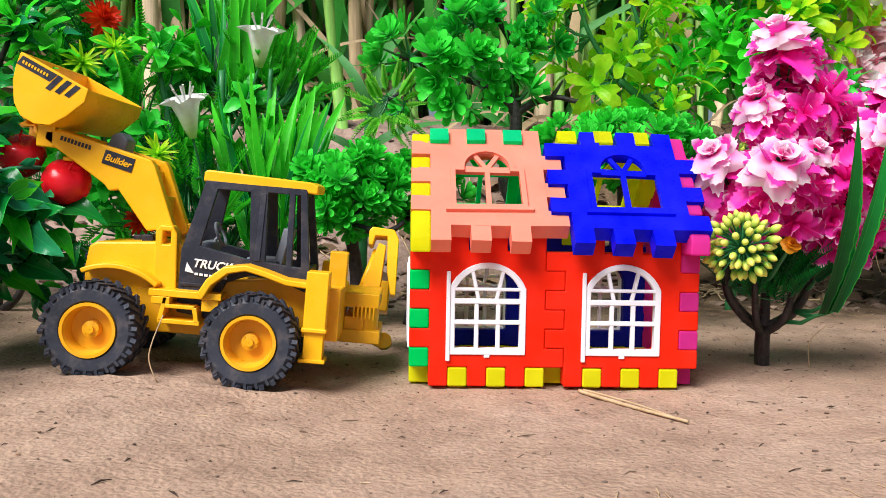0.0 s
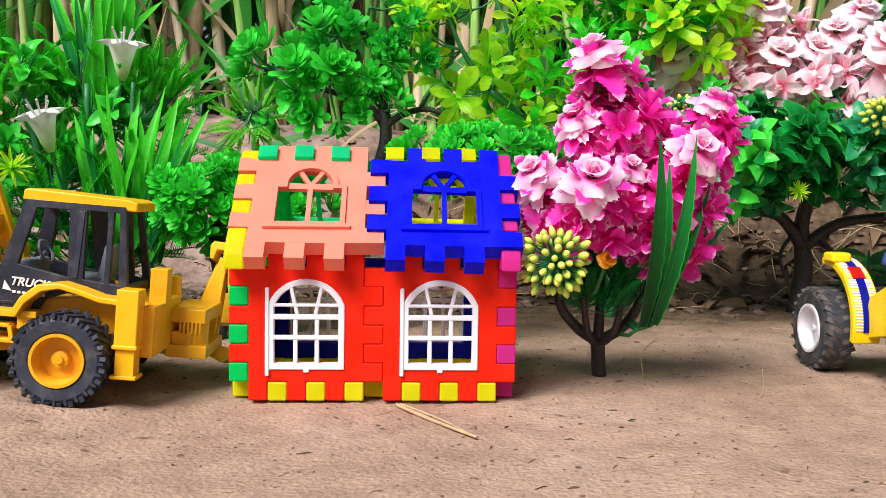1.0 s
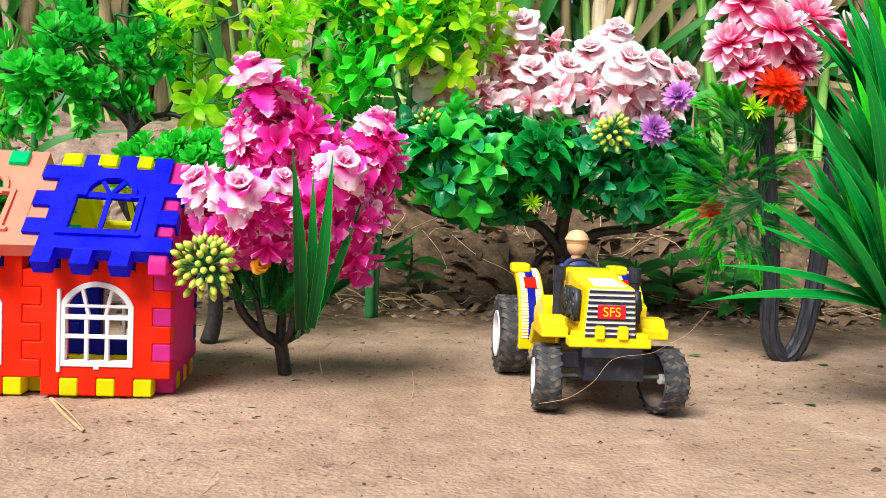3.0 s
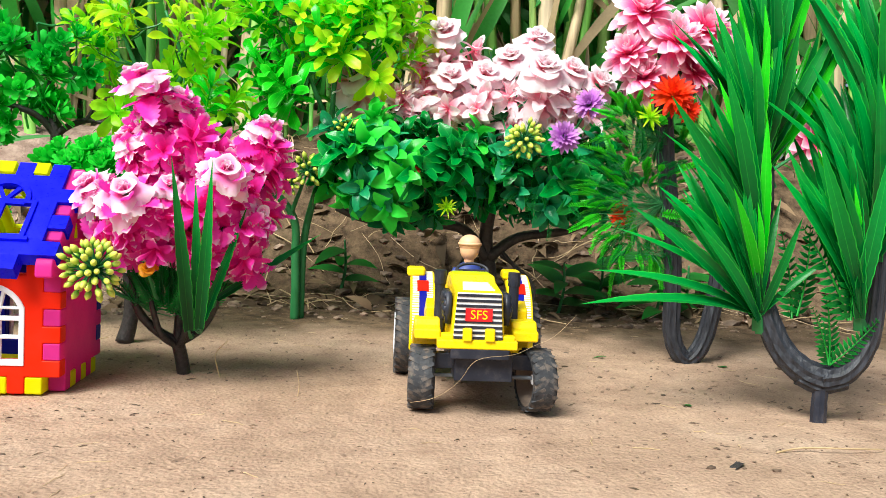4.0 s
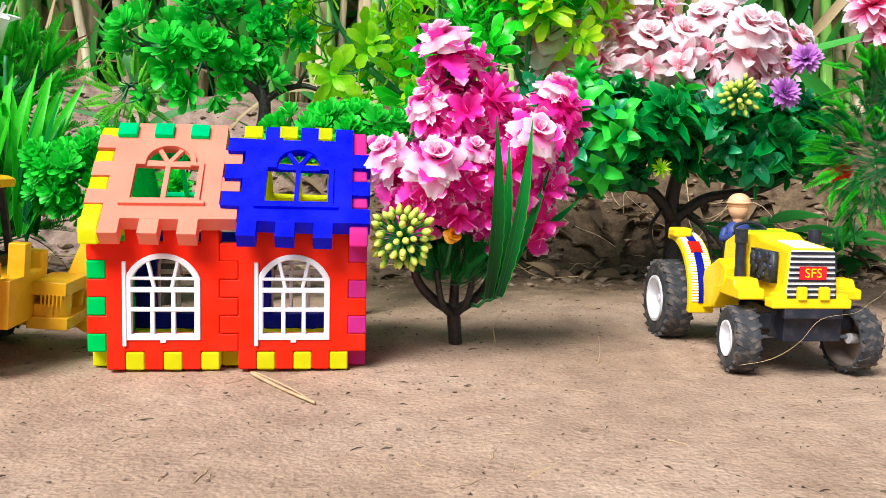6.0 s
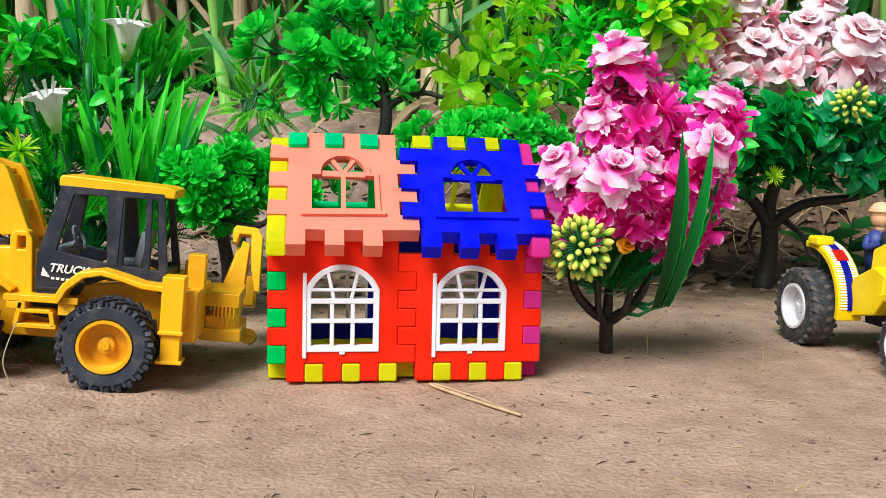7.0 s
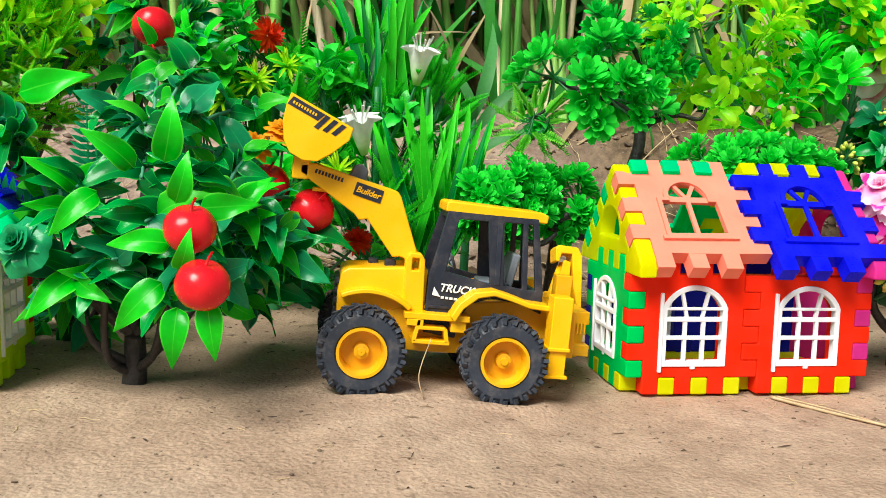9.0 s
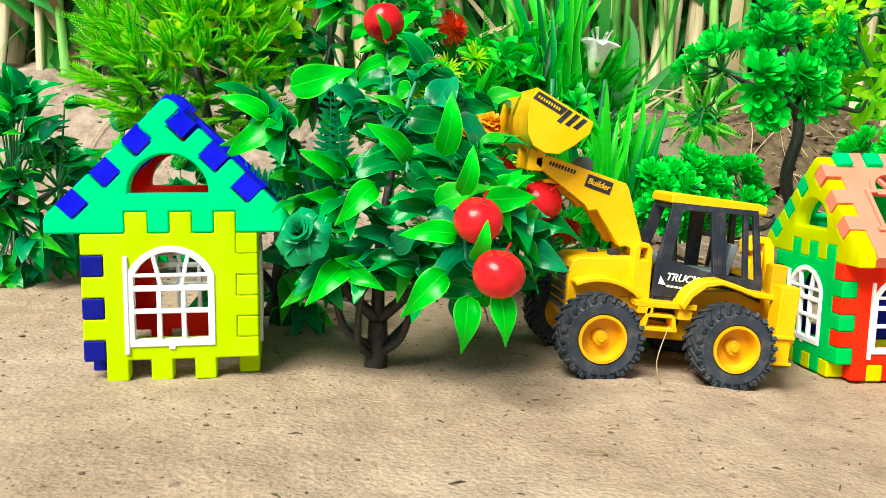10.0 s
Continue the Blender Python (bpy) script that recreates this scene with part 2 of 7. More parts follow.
def ball(bm, c, r, sx=1, sy=1, sz=1, seg=16):
    v = bmesh.ops.create_uvsphere(bm, u_segments=seg, v_segments=max(6, seg * 2 // 3), radius=r)["verts"]
    bmesh.ops.transform(bm, matrix=Matrix.Translation(c) @ Matrix.Diagonal((sx, sy, sz, 1)), verts=v)
    return bm


def sheet(outline, holes=(), depth=1.0, bm=None, m=None):
    """A flat plate in the x-z plane from its outline and holes, from y = 0 to y = depth."""
    own = bmesh.new()
    edges = []
    for loop in (outline, *holes):
        vs = [own.verts.new((u, 0, w)) for u, w in loop]
        edges += [own.edges.new((vs[i], vs[(i + 1) % len(vs)])) for i in range(len(vs))]
    bmesh.ops.triangle_fill(own, use_beauty=True, use_dissolve=False, edges=edges)
    bmesh.ops.dissolve_limit(own, angle_limit=0.01, verts=own.verts, edges=own.edges)
    out = bmesh.ops.extrude_face_region(own, geom=list(own.faces))["geom"]
    bmesh.ops.translate(own, vec=(0, depth, 0), verts=[g for g in out if isinstance(g, bmesh.types.BMVert)])
    if m is not None:
        bmesh.ops.transform(own, matrix=m, verts=own.verts)
    bmesh.ops.recalc_face_normals(own, faces=own.faces)
    if bm is None:
        return own
    me = bpy.data.meshes.new("tmp")
    own.to_mesh(me)
    own.free()
    bm.from_mesh(me)
    bpy.data.meshes.remove(me)
    return bm


def arc(cx, cz, r, a0, a1, n=12):
    return [(cx + r * math.cos(radians(a0 + (a1 - a0) * i / n)), cz + r * math.sin(radians(a0 + (a1 - a0) * i / n))) for i in range(n + 1)]


def tube(bm, pts, radii, seg=8, rib=0.0):
    """A round limb through pts with the radius given at each."""
    rings, side = [], None
    for i, p in enumerate(pts):
        p = Vector(p)
        d = (Vector(pts[min(i + 1, len(pts) - 1)]) - Vector(pts[max(i - 1, 0)])).normalized()
        side = d.orthogonal() if side is None else side - d * side.dot(d)
        side.normalize()
        up = side.cross(d)
        r = radii[i] if hasattr(radii, "__len__") else radii
        rings.append([bm.verts.new(p + (side * math.cos(2 * math.pi * k / seg) + up * math.sin(2 * math.pi * k / seg)) * r * (1 + rib * ((k % 2) * 2 - 1) * (0.7 + 0.3 * math.sin(i * 1.7 + k)))) for k in range(seg)])
    for a, b in zip(rings, rings[1:]):
        for k in range(seg):
            bm.faces.new((a[k], a[(k + 1) % seg], b[(k + 1) % seg], b[k]))
    bm.faces.new(rings[0])
    bm.faces.new(rings[-1][::-1])
    return bm


def smooth_path(pts, n=6):
    """Points of a smooth line through pts."""
    pts = [Vector(p) for p in pts]
    out = []
    for i in range(len(pts) - 1):
        p0, p1, p2, p3 = pts[max(i - 1, 0)], pts[i], pts[i + 1], pts[min(i + 2, len(pts) - 1)]
        for k in range(n):
            t = k / n
            out.append(0.5 * (2 * p1 + (p2 - p0) * t + (2 * p0 - 5 * p1 + 4 * p2 - p3) * t * t + (3 * p1 - p0 - 3 * p2 + p3) * t ** 3))
    return out + [pts[-1]]


def tapered(n, r0, r1):
    return [r0 + (r1 - r0) * i / (n - 1) for i in range(n)]


def lettering(name, text, size, m, material, parent, depth=0.02, slant=0.0, bold=0.0):
    """Raised letters in the built-in font, as a mesh; m places them, in centimetres."""
    cu = bpy.data.curves.new(name, "FONT")
    cu.body, cu.size, cu.extrude, cu.align_x, cu.align_y = text, size * CM, depth * CM, "CENTER", "CENTER"
    cu.shear, cu.offset = slant, bold * CM
    tmp = new("tmp", cu)
    me = bpy.data.meshes.new_from_object(tmp.evaluated_get(bpy.context.evaluated_depsgraph_get()))
    bpy.data.objects.remove(tmp)
    me.materials.clear()
    me.materials.append(material)
    return share(name, me, parent, m)


# ground: one sheet from the sandy strip over the bank to the horizon
def smoothstep(a, b, x):
    t = max(0.0, min(1.0, (x - a) / (b - a)))
    return t * t * (3 - 2 * t)


def ground_z(x, y):
    z = -0.25 + 0.25 * smoothstep(17, 26, x) + 1.35 * smoothstep(-4, -23, x) + 0.4 * smoothstep(-36, -46, x)
    z += 0.16 * noise.noise((x * 0.11, y * 0.11, 0.3)) + 0.10 * noise.noise((x * 0.35, y * 0.35, 4.1))
    z -= 0.5 * smoothstep(38, 10, y)
    z += 0.036 * max(0, min(y, 92) - 50)
    up = smoothstep(92, 128, y + 5 * noise.noise((x * 0.05, 2.2, 0)))
    z += 23 * up + up * (1 - 0.6 * up) * (5 * noise.noise((x * 0.09, y * 0.09, 7.7)) + 2.2 * noise.noise((x * 0.3, y * 0.3, 1.7)))
    fine = 1.0 + 2.5 * smoothstep(82, 100, y)
    z += 0.085 * fine * noise.noise((x * 1.1, y * 1.1, 9.0)) + 0.075 * fine * noise.noise((x * 2.2, y * 3.2, 3.0))
    # ruts where the wheels stand
    for wx, wy in ((-22.2, 45.1), (-12.4, 45.1), (-22.2, 55.1), (-12.4, 55.1)):
        d = math.hypot((x - wx) / 3.6, (y - wy) / 1.9)
        z += 0.30 * math.exp(-((d - 1.0) / 0.28) ** 2)
    return z


def build_ground():
    def axis(a, b, step, far):
        inner = list(np.arange(a, b + 0.01, step))
        out, s = [], step
        v = b
        while v < far:
            s *= 1.35
            v += s
            out.append(v)
        low, s, v = [], step, a
        while v > -far:
            s *= 1.35
            v -= s
            low.append(v)
        return low[::-1] + inner + out
    xs, ys = axis(-85, 100, 0.55, 40000), axis(22, 130, 0.55, 40000)
    verts, faces = [], []
    for y in ys:
        for x in xs:
            verts.append((x * CM, y * CM, ground_z(x, y) * CM))
    n = len(xs)
    for j in range(len(ys) - 1):
        for i in range(n - 1):
            faces.append((j * n + i, j * n + i + 1, (j + 1) * n + i + 1, (j + 1) * n + i))
    me = bpy.data.meshes.new("ground")
    me.from_pydata(verts, [], faces)
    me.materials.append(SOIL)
    me.shade_smooth()
    return tagged(new("ground", me), "sandy brown soil with a raised earth bank", "ground", kind="structure")


build_ground()


# houses of interlocking plastic panels
T = 1.3          # a finger's width, and a panel's thickness
H = 5.2          # half a panel


def fingers(a, b, slots):
    """Points along a panel's edge from a to b; slots (0 to 5) stand out by T to the left of the way."""
    (ax, az), (bx, bz) = a, b
    dx, dz = (bx - ax) / 6, (bz - az) / 6
    n = math.hypot(dx, dz)
    ox, oz = -dz / n * -T, dx / n * -T
    pts = []
    for k in range(6):
        s, e = (ax + dx * k, az + dz * k), (ax + dx * (k + 1), az + dz * (k + 1))
        if k in slots:
            pts += [(s[0] + ox, s[1] + oz), (e[0] + ox, e[1] + oz)] if pts and pts[-1] == s else [s, (s[0] + ox, s[1] + oz), (e[0] + ox, e[1] + oz)]
            pts.append(e)
        else:
            pts += [s, e]
    out = []
    for p in pts:
        if not out or math.hypot(p[0] - out[-1][0], p[1] - out[-1][1]) > 1e-6:
            out.append(p)
    return out


ODD, EVEN = (0, 2, 4), (1, 3, 5)


def panel_outline(bottom=ODD, right=ODD, top=ODD, left=ODD):
    c = H - T
    loop = fingers((-c, T), (c, T), bottom) + fingers((c, T), (c, 2 * H - T), right)
    loop += fingers((c, 2 * H - T), (-c, 2 * H - T), top) + fingers((-c, 2 * H - T), (-c, T), left)
    out = []
    for p in loop:
        if not out or math.hypot(p[0] - out[-1][0], p[1] - out[-1][1]) > 1e-6:
            out.append(p)
    if math.hypot(out[0][0] - out[-1][0], out[0][1] - out[-1][1]) < 1e-6:
        out.pop()
    return out


def arch_hole(w, z0, z1, top):
    """An opening with a low arch."""
    rise = top - z1
    r = (w * w + rise * rise) / (2 * rise)
    a = math.degrees(math.asin(w / r))
    return [(-w, z0), (w, z0)] + arc(0, top - r, r, 90 - a, 90 + a, 14)


def bar(bm, u0, z0, u1, z1, w, y0, y1):
    """A straight bar of width w between two points of the x-z plane."""
    d = Vector((u1 - u0, 0, z1 - z0))
    m = Matrix.Translation((u0, 0, z0)) @ Matrix.Rotation(-math.atan2(d.z, d.x), 4, "Y")
    return box(bm, 0, d.length, y0, y1, -w / 2, w / 2, m)


WIN = (2.3, 2.5, 6.5, 8.1)


def window_frame_mesh():
    bm = bmesh.new()
    sheet(arch_hole(2.58, 2.15, 6.6, 8.35), [arch_hole(2.16, 2.6, 6.45, 7.95)], 0.62, bm, Matrix.Translation((0, -0.12, 0)))
    for u in (-0.72, 0.72):
        bar(bm, u, 2.4, u, 5.75, 0.3, -0.1, 0.25)
        bar(bm, u * 0.8, 5.75, u * 1.5, 8.0, 0.26, -0.1, 0.25)
    for z, w in ((4.35, 0.3), (5.75, 0.36), (6.55, 0.22)):
        bar(bm, -2.3, z, 2.3, z, w, -0.13, 0.22)
    bar(bm, -2.62, 1.72, -2.62, 7.75, 0.28, -0.2, 0.25)
    box(bm, -0.2, 0.2, -0.12, 0.2, 1.95, 2.2)
    return bm


def wall_panel(parent, m, material, window=True):
    hole = [arch_hole(*WIN)] if window else []
    bm = sheet(panel_outline(), hole, T)
    bmesh.ops.transform(bm, matrix=m, verts=bm.verts)
    wall = part("wall_panel", bm, material, parent, bevel=0.13)
    if window:
        bm = window_frame_mesh()
        bmesh.ops.transform(bm, matrix=m, verts=bm.verts)
        part("window_frame", bm, WHITE, wall, "white plastic lattice window frame", bevel=0.07)
    return wall


def roof_panel(parent, m, material):
    """A roof panel with a small two-light window and a fan over it."""
    fan = []
    for a0, a1 in ((8, 54), (66, 114), (126, 172)):
        fan.append(arc(0, 6.45, 1.55, a0, a1, 6) + [(0.32 * math.cos(radians((a0 + a1) / 2)), 6.45 + 0.32 * math.sin(radians((a0 + a1) / 2)))])
    holes = [[(-2.2, 3.0), (-0.17, 3.0), (-0.17, 6.1), (-2.2, 6.1)], [(0.17, 3.0), (2.2, 3.0), (2.2, 6.1), (0.17, 6.1)]] + fan
    rim = [(-2.95, 2.5), (2.95, 2.5), (2.95, 8.6), (-2.95, 8.6)]
    bm = sheet(panel_outline(), [rim], 1.2)
    sheet(rim, holes, 0.26, bm)
    # the raised moulding round the window
    sheet([(-2.55, 2.75), (2.55, 2.75), (2.55, 6.4), (1.95, 6.4)] + arc(0, 6.45, 1.95, 0, 180, 14) + [(-1.95, 6.4), (-2.55, 6.4)],
          [[(-2.2, 3.0), (2.2, 3.0), (2.2, 6.1), (1.57, 6.1)] + arc(0, 6.45, 1.57, 0, 180, 12) + [(-1.57, 6.1), (-2.2, 6.1)]],
          0.24, bm, Matrix.Translation((0, -0.2, 0)))
    box(bm, -2.9, 2.9, -0.26, 0.1, 2.45, 2.77)
    for v in bm.verts:      # a skin warped a little by the mould
        v.co.y += 0.04 * math.sin(v.co.x * 0.7 + v.co.z)
        v.co.z = 5.35 + (v.co.z - 5.2) * 1.04
    bmesh.ops.transform(bm, matrix=m, verts=bm.verts)
    return part("roof_panel", bm, material, parent, bevel=0.1)


def gable_panel(parent, m, material, low, left, right):
    """A gable: notches along its foot for the wall's fingers and along its slopes for the roof's."""
    foot, peak, half = 9.1, 17.3, 7.2
    pts = [(-half, foot)]
    for k in range(6):
        if k in low:
            a = -3.9 + 1.3 * k
            pts += [(a, foot), (a, foot + T), (a + 1.3, foot + T), (a + 1.3, foot)]
    pts.append((half, foot))
    s = math.sqrt(0.5)

    def slope(side, slots):
        out = []
        for k in range(6):
            if k in slots:
                d0, d1 = 1.3 + 1.3 * k, 2.6 + 1.3 * k
                for d, inn in ((d0, 0), (d0, T), (d1, T), (d1, 0)):
                    out.append((side * (d * s - inn * s), peak - d * s - inn * s))
        return out
    pts += [(half, 9.9), (half - 0.2, 10.35)]
    pts += slope(1, right)[::-1]
    pts += [(0.35, peak - 0.3), (0, peak - 0.12), (-0.35, peak - 0.3)]
    pts += slope(-1, left)
    pts += [(-half + 0.2, 10.35), (-half, 9.9)]
    bm = sheet(pts, [[(-2.35, 11.5)] + arc(0, 11.5, 2.35, 0, 180, 16)[:-1]], T)
    bmesh.ops.transform(bm, matrix=m, verts=bm.verts)
    return part("gable", bm, material, parent, bevel=0.16)


def roof_pose(x, cy, front):
    """Puts a roof panel on the front or the rear slope over the ridge at y = cy."""
    s = math.sqrt(0.5)
    m = Matrix.Translation((x, cy - 10.4 * s, 17.3 - 10.4 * s)) @ Matrix.Rotation(radians(-45), 4, "X")
    return m if front else Matrix.Translation((2 * x, 2 * cy, 0)) @ Matrix.Rotation(math.pi, 4, "Z") @ m


def wall_pose(x, y, turn):
    return Matrix.Translation((x, y, 0)) @ Matrix.Rotation(radians(turn), 4, "Z")


def red_house():
    h = thing("toy_house", (2.68, 47.6, -0.02), "toy house of red plastic panels with a peach and blue roof", "toy house", (0, 0.15, 0.44), scale=0.989)
    for x in (0, 9.1):
        wall_panel(h, wall_pose(x, 0, 0), RED)
        wall_panel(h, wall_pose(x, 10.4, 180), NAVY)
    wall_panel(h, wall_pose(-H, H, -90), GREEN)
    wall_panel(h, wall_pose(14.3, H, 90), PINK, window=False)
    for x in (0, 9.1):
        bm = sheet(panel_outline(EVEN, EVEN, EVEN, EVEN), [], T)
        bmesh.ops.transform(bm, matrix=Matrix.Translation((x, 0, 1.28)) @ Matrix.Rotation(radians(-90), 4, "X"), verts=bm.verts)
        part("floor_panel", bm, YELLOW, h, bevel=0.13)
    turn_l = Matrix.Translation((-H, H, 0)) @ Matrix.Rotation(radians(-90), 4, "Z")
    turn_r = Matrix.Translation((14.3, H, 0)) @ Matrix.Rotation(radians(90), 4, "Z")
    gable_panel(h, turn_l, LEMON, EVEN, EVEN, ODD)
    gable_panel(h, turn_r, PINK, EVEN, EVEN, ODD)
    roof_panel(h, roof_pose(0, H, True), PEACH)
    slid = roof_pose(9.1, H, True) @ Matrix.Translation((0.1, -0.35, -0.45)) @ Matrix.Rotation(radians(1.0), 4, "Y")
    roof_panel(h, slid, BLUE)
    roof_panel(h, roof_pose(0, H, False), CYAN)
    roof_panel(h, roof_pose(9.1, H, False), LEMON)


def green_house():
    h = thing("toy_house", (-50.64, 43.17, 1.42), "small lime green toy house with mint gable and blue roof", "toy house", (0, -1.2, 3.4), scale=1.05)
    wall_panel(h, wall_pose(0, 0, 0), LIME)
    wall_panel(h, wall_pose(0, 10.4, 180), ORANGE)
    wall_panel(h, wall_pose(-H, H, -90), NAVY)
    wall_panel(h, wall_pose(H, H, 90), LIME)
    gable_panel(h, Matrix.Identity(4), MINT, EVEN, EVEN, ODD)
    gable_panel(h, Matrix.Translation((0, 10.4, 0)) @ Matrix.Rotation(radians(180), 4, "Z"), ORANGE, EVEN, EVEN, ODD)
    spin = Matrix.Rotation(radians(90), 4, "Z")
    for front in (True, False):
        m = Matrix.Translation((0, H, 0)) @ spin @ Matrix.Translation((0, -H, 0)) @ roof_pose(0, H, front)
        roof_panel(h, m, BLUE)


red_house()
green_house()


# vehicles
def lathe(bm, profile, seg=40):
    """Turns a closed profile of (radius, y) round the y axis."""
    rings = []
    for r, y in profile:
        rings.append([bm.verts.new((r * math.cos(2 * math.pi * k / seg), y, r * math.sin(2 * math.pi * k / seg))) for k in range(seg)])
    for i in range(len(rings)):
        a, b = rings[i], rings[(i + 1) % len(rings)]
        for k in range(seg):
            bm.faces.new((a[k], a[(k + 1) % seg], b[(k + 1) % seg], b[k]))
    return bm


def tyre_mesh(r, w, hole, lugs, lean, lug=0.034):
    """A tyre with slanting lugs; its outer face is at y = 0."""
    bm = bmesh.new()
    k = r * 0.955
    lathe(bm, [(hole, 0.12 * w), (hole * 1.12, 0.03 * w), (k * 0.86, 0.02 * w), (k * 0.97, 0.1 * w), (k, 0.22 * w), (k, 0.78 * w), (k * 0.97, 0.9 * w), (k * 0.86, 0.98 * w), (hole * 1.12, 0.97 * w), (hole, 0.88 * w)], 44)
    for i in range(lugs):
        for side in (0, 1):
            a = 2 * math.pi * (i + 0.5 * side) / lugs
            m = Matrix.Rotation(-a, 4, "Y") @ Matrix.Translation((k, w * (0.24 + 0.52 * side), 0)) @ Matrix.Rotation(lean if side else -lean, 4, "X")
            box(bm, -0.08 * r, lug * r, -0.27 * w, 0.27 * w, -0.045 * r, 0.045 * r, m)
            e = Matrix.Rotation(-a, 4, "Y") @ Matrix.Translation((k * 0.95, w * (0.03 + 0.94 * side), 0))
            box(bm, -0.1 * r, (lug + 0.006) * r, -0.01 * w, 0.04 * w, -0.03 * r, 0.03 * r, e)
    return bm


def tread(parent, r, w, lugs, lean, lug, material):
    """The slanting lugs of a small tyre, one by one."""
    k, sides = r * 0.955, []
    first = part("lug", boxes((-0.08 * r, lug * r, -0.23 * w, 0.23 * w, -0.055 * r, 0.055 * r)), material, parent)
    for i in range(lugs):
        for side in (0, 1):
            m = Matrix.Rotation(-2 * math.pi * (i + 0.5 * side) / lugs, 4, "Y") @ Matrix.Translation((k, w * (0.25 + 0.5 * side), 0)) @ Matrix.Rotation(0.8 * (lean if side else -lean), 4, "X")
            sides.append(m)
    m = sides[0].copy()
    m.translation = m.translation * CM
    first.matrix_basis = m
    for m in sides[1:]:
        share("lug", first.data, parent, m)


def rim_mesh(hole, w, dish):
    bm = bmesh.new()
    lathe(bm, [(hole * 1.05, 0.0), (hole * 0.93, 0.0), (hole * 0.88, 0.1 * w), (hole * 0.82, dish * w), (0.05, dish * w * 1.05), (0.05, 0.9 * w), (hole * 1.03, 0.9 * w)], 36)
    lathe(bm, [(hole * 0.34, dish * w), (hole * 0.32, dish * w * 0.55), (hole * 0.16, dish * w * 0.5), (hole * 0.15, dish * w * 0.35), (0.03, dish * w * 0.35), (0.03, dish * w)], 24)
    for i in range(5):
        a = 2 * math.pi * i / 5
        cyl(bm, (hole * 0.25 * math.cos(a), dish * w * 0.5, hole * 0.25 * math.sin(a)), (hole * 0.25 * math.cos(a), dish * w * 0.7, hole * 0.25 * math.sin(a)), hole * 0.05, seg=8)
    return bm


def wheel(parent, x, y, z, r, w, hole, flip, rim_mat, lugs=20, turn=0.0, lean=0.5, dish=0.42, rubber=None, lug=0.034):
    wh = new("wheel")
    wh.empty_display_size = 0.01
    wh.parent = parent
    wh.matrix_basis = pose(x * CM, y * CM, z * CM, 0, 0, (180 if flip else 0) + turn)
    part("tyre", tyre_mesh(r, w, hole, lugs if lug > 0.02 else 0, lean, lug), rubber or RUBBER, wh, "black ribbed rubber tyre", smooth=False)
    if lug <= 0.02:
        tread(wh, r, w, lugs, lean, 0.4 * lug, rubber or RUBBER)
    part("rim", rim_mesh(hole, w, dish), rim_mat, wh, smooth=False)
    return wh


def open_wheel(parent, x, y, z, turn):
    """A small wheel seen from its hollow inner side: tyre, dished rim far inside, stub of the hub."""
    wh = new("wheel")
    wh.empty_display_size = 0.01
    wh.parent = parent
    wh.matrix_basis = pose(x * CM, y * CM, z * CM, 0, 0, turn)
    part("tyre", tyre_mesh(2.58, 2.05, 2.05, 0, 0.6), WORN, wh, "black ribbed rubber tyre")
    tread(wh, 2.58, 2.05, 18, 0.6, 0.006, WORN)
    bm = lathe(bmesh.new(), [(2.08, 0.1), (1.9, 0.02), (1.0, 0.15), (0.05, 0.15), (0.05, 0.35), (1.0, 0.35), (1.85, 0.25), (2.0, 1.9), (2.08, 1.9)], 36)
    part("rim", bm, plastic("dusty_wheel_inside", (0.20, 0.15, 0.12), 0.6, 0.3, 0.4), wh, "dusty brown hollow wheel inside")
    part("hub", cyl(bmesh.new(), (0, 0.2, 0), (0, 1.3, 0), 0.42, 0.4, 14), WHITE, wh, "white plastic hub")
    return wh


def face_out(x, y, z, lean=0.0):
    """Puts lettering upright, facing the front of the strip, at (x, y, z)."""
    return Matrix.Translation((x, y, z)) @ Matrix.Rotation(lean, 4, "Y") @ Matrix.Rotation(radians(90), 4, "X")


def lean_in(bm):
    """The cab narrows towards its roof."""
    for v in bm.verts:
        if v.co.z > 8.2:
            v.co.y += (0.19 if v.co.y < 6.5 else -0.19) * (v.co.z - 8.2)
    return bm


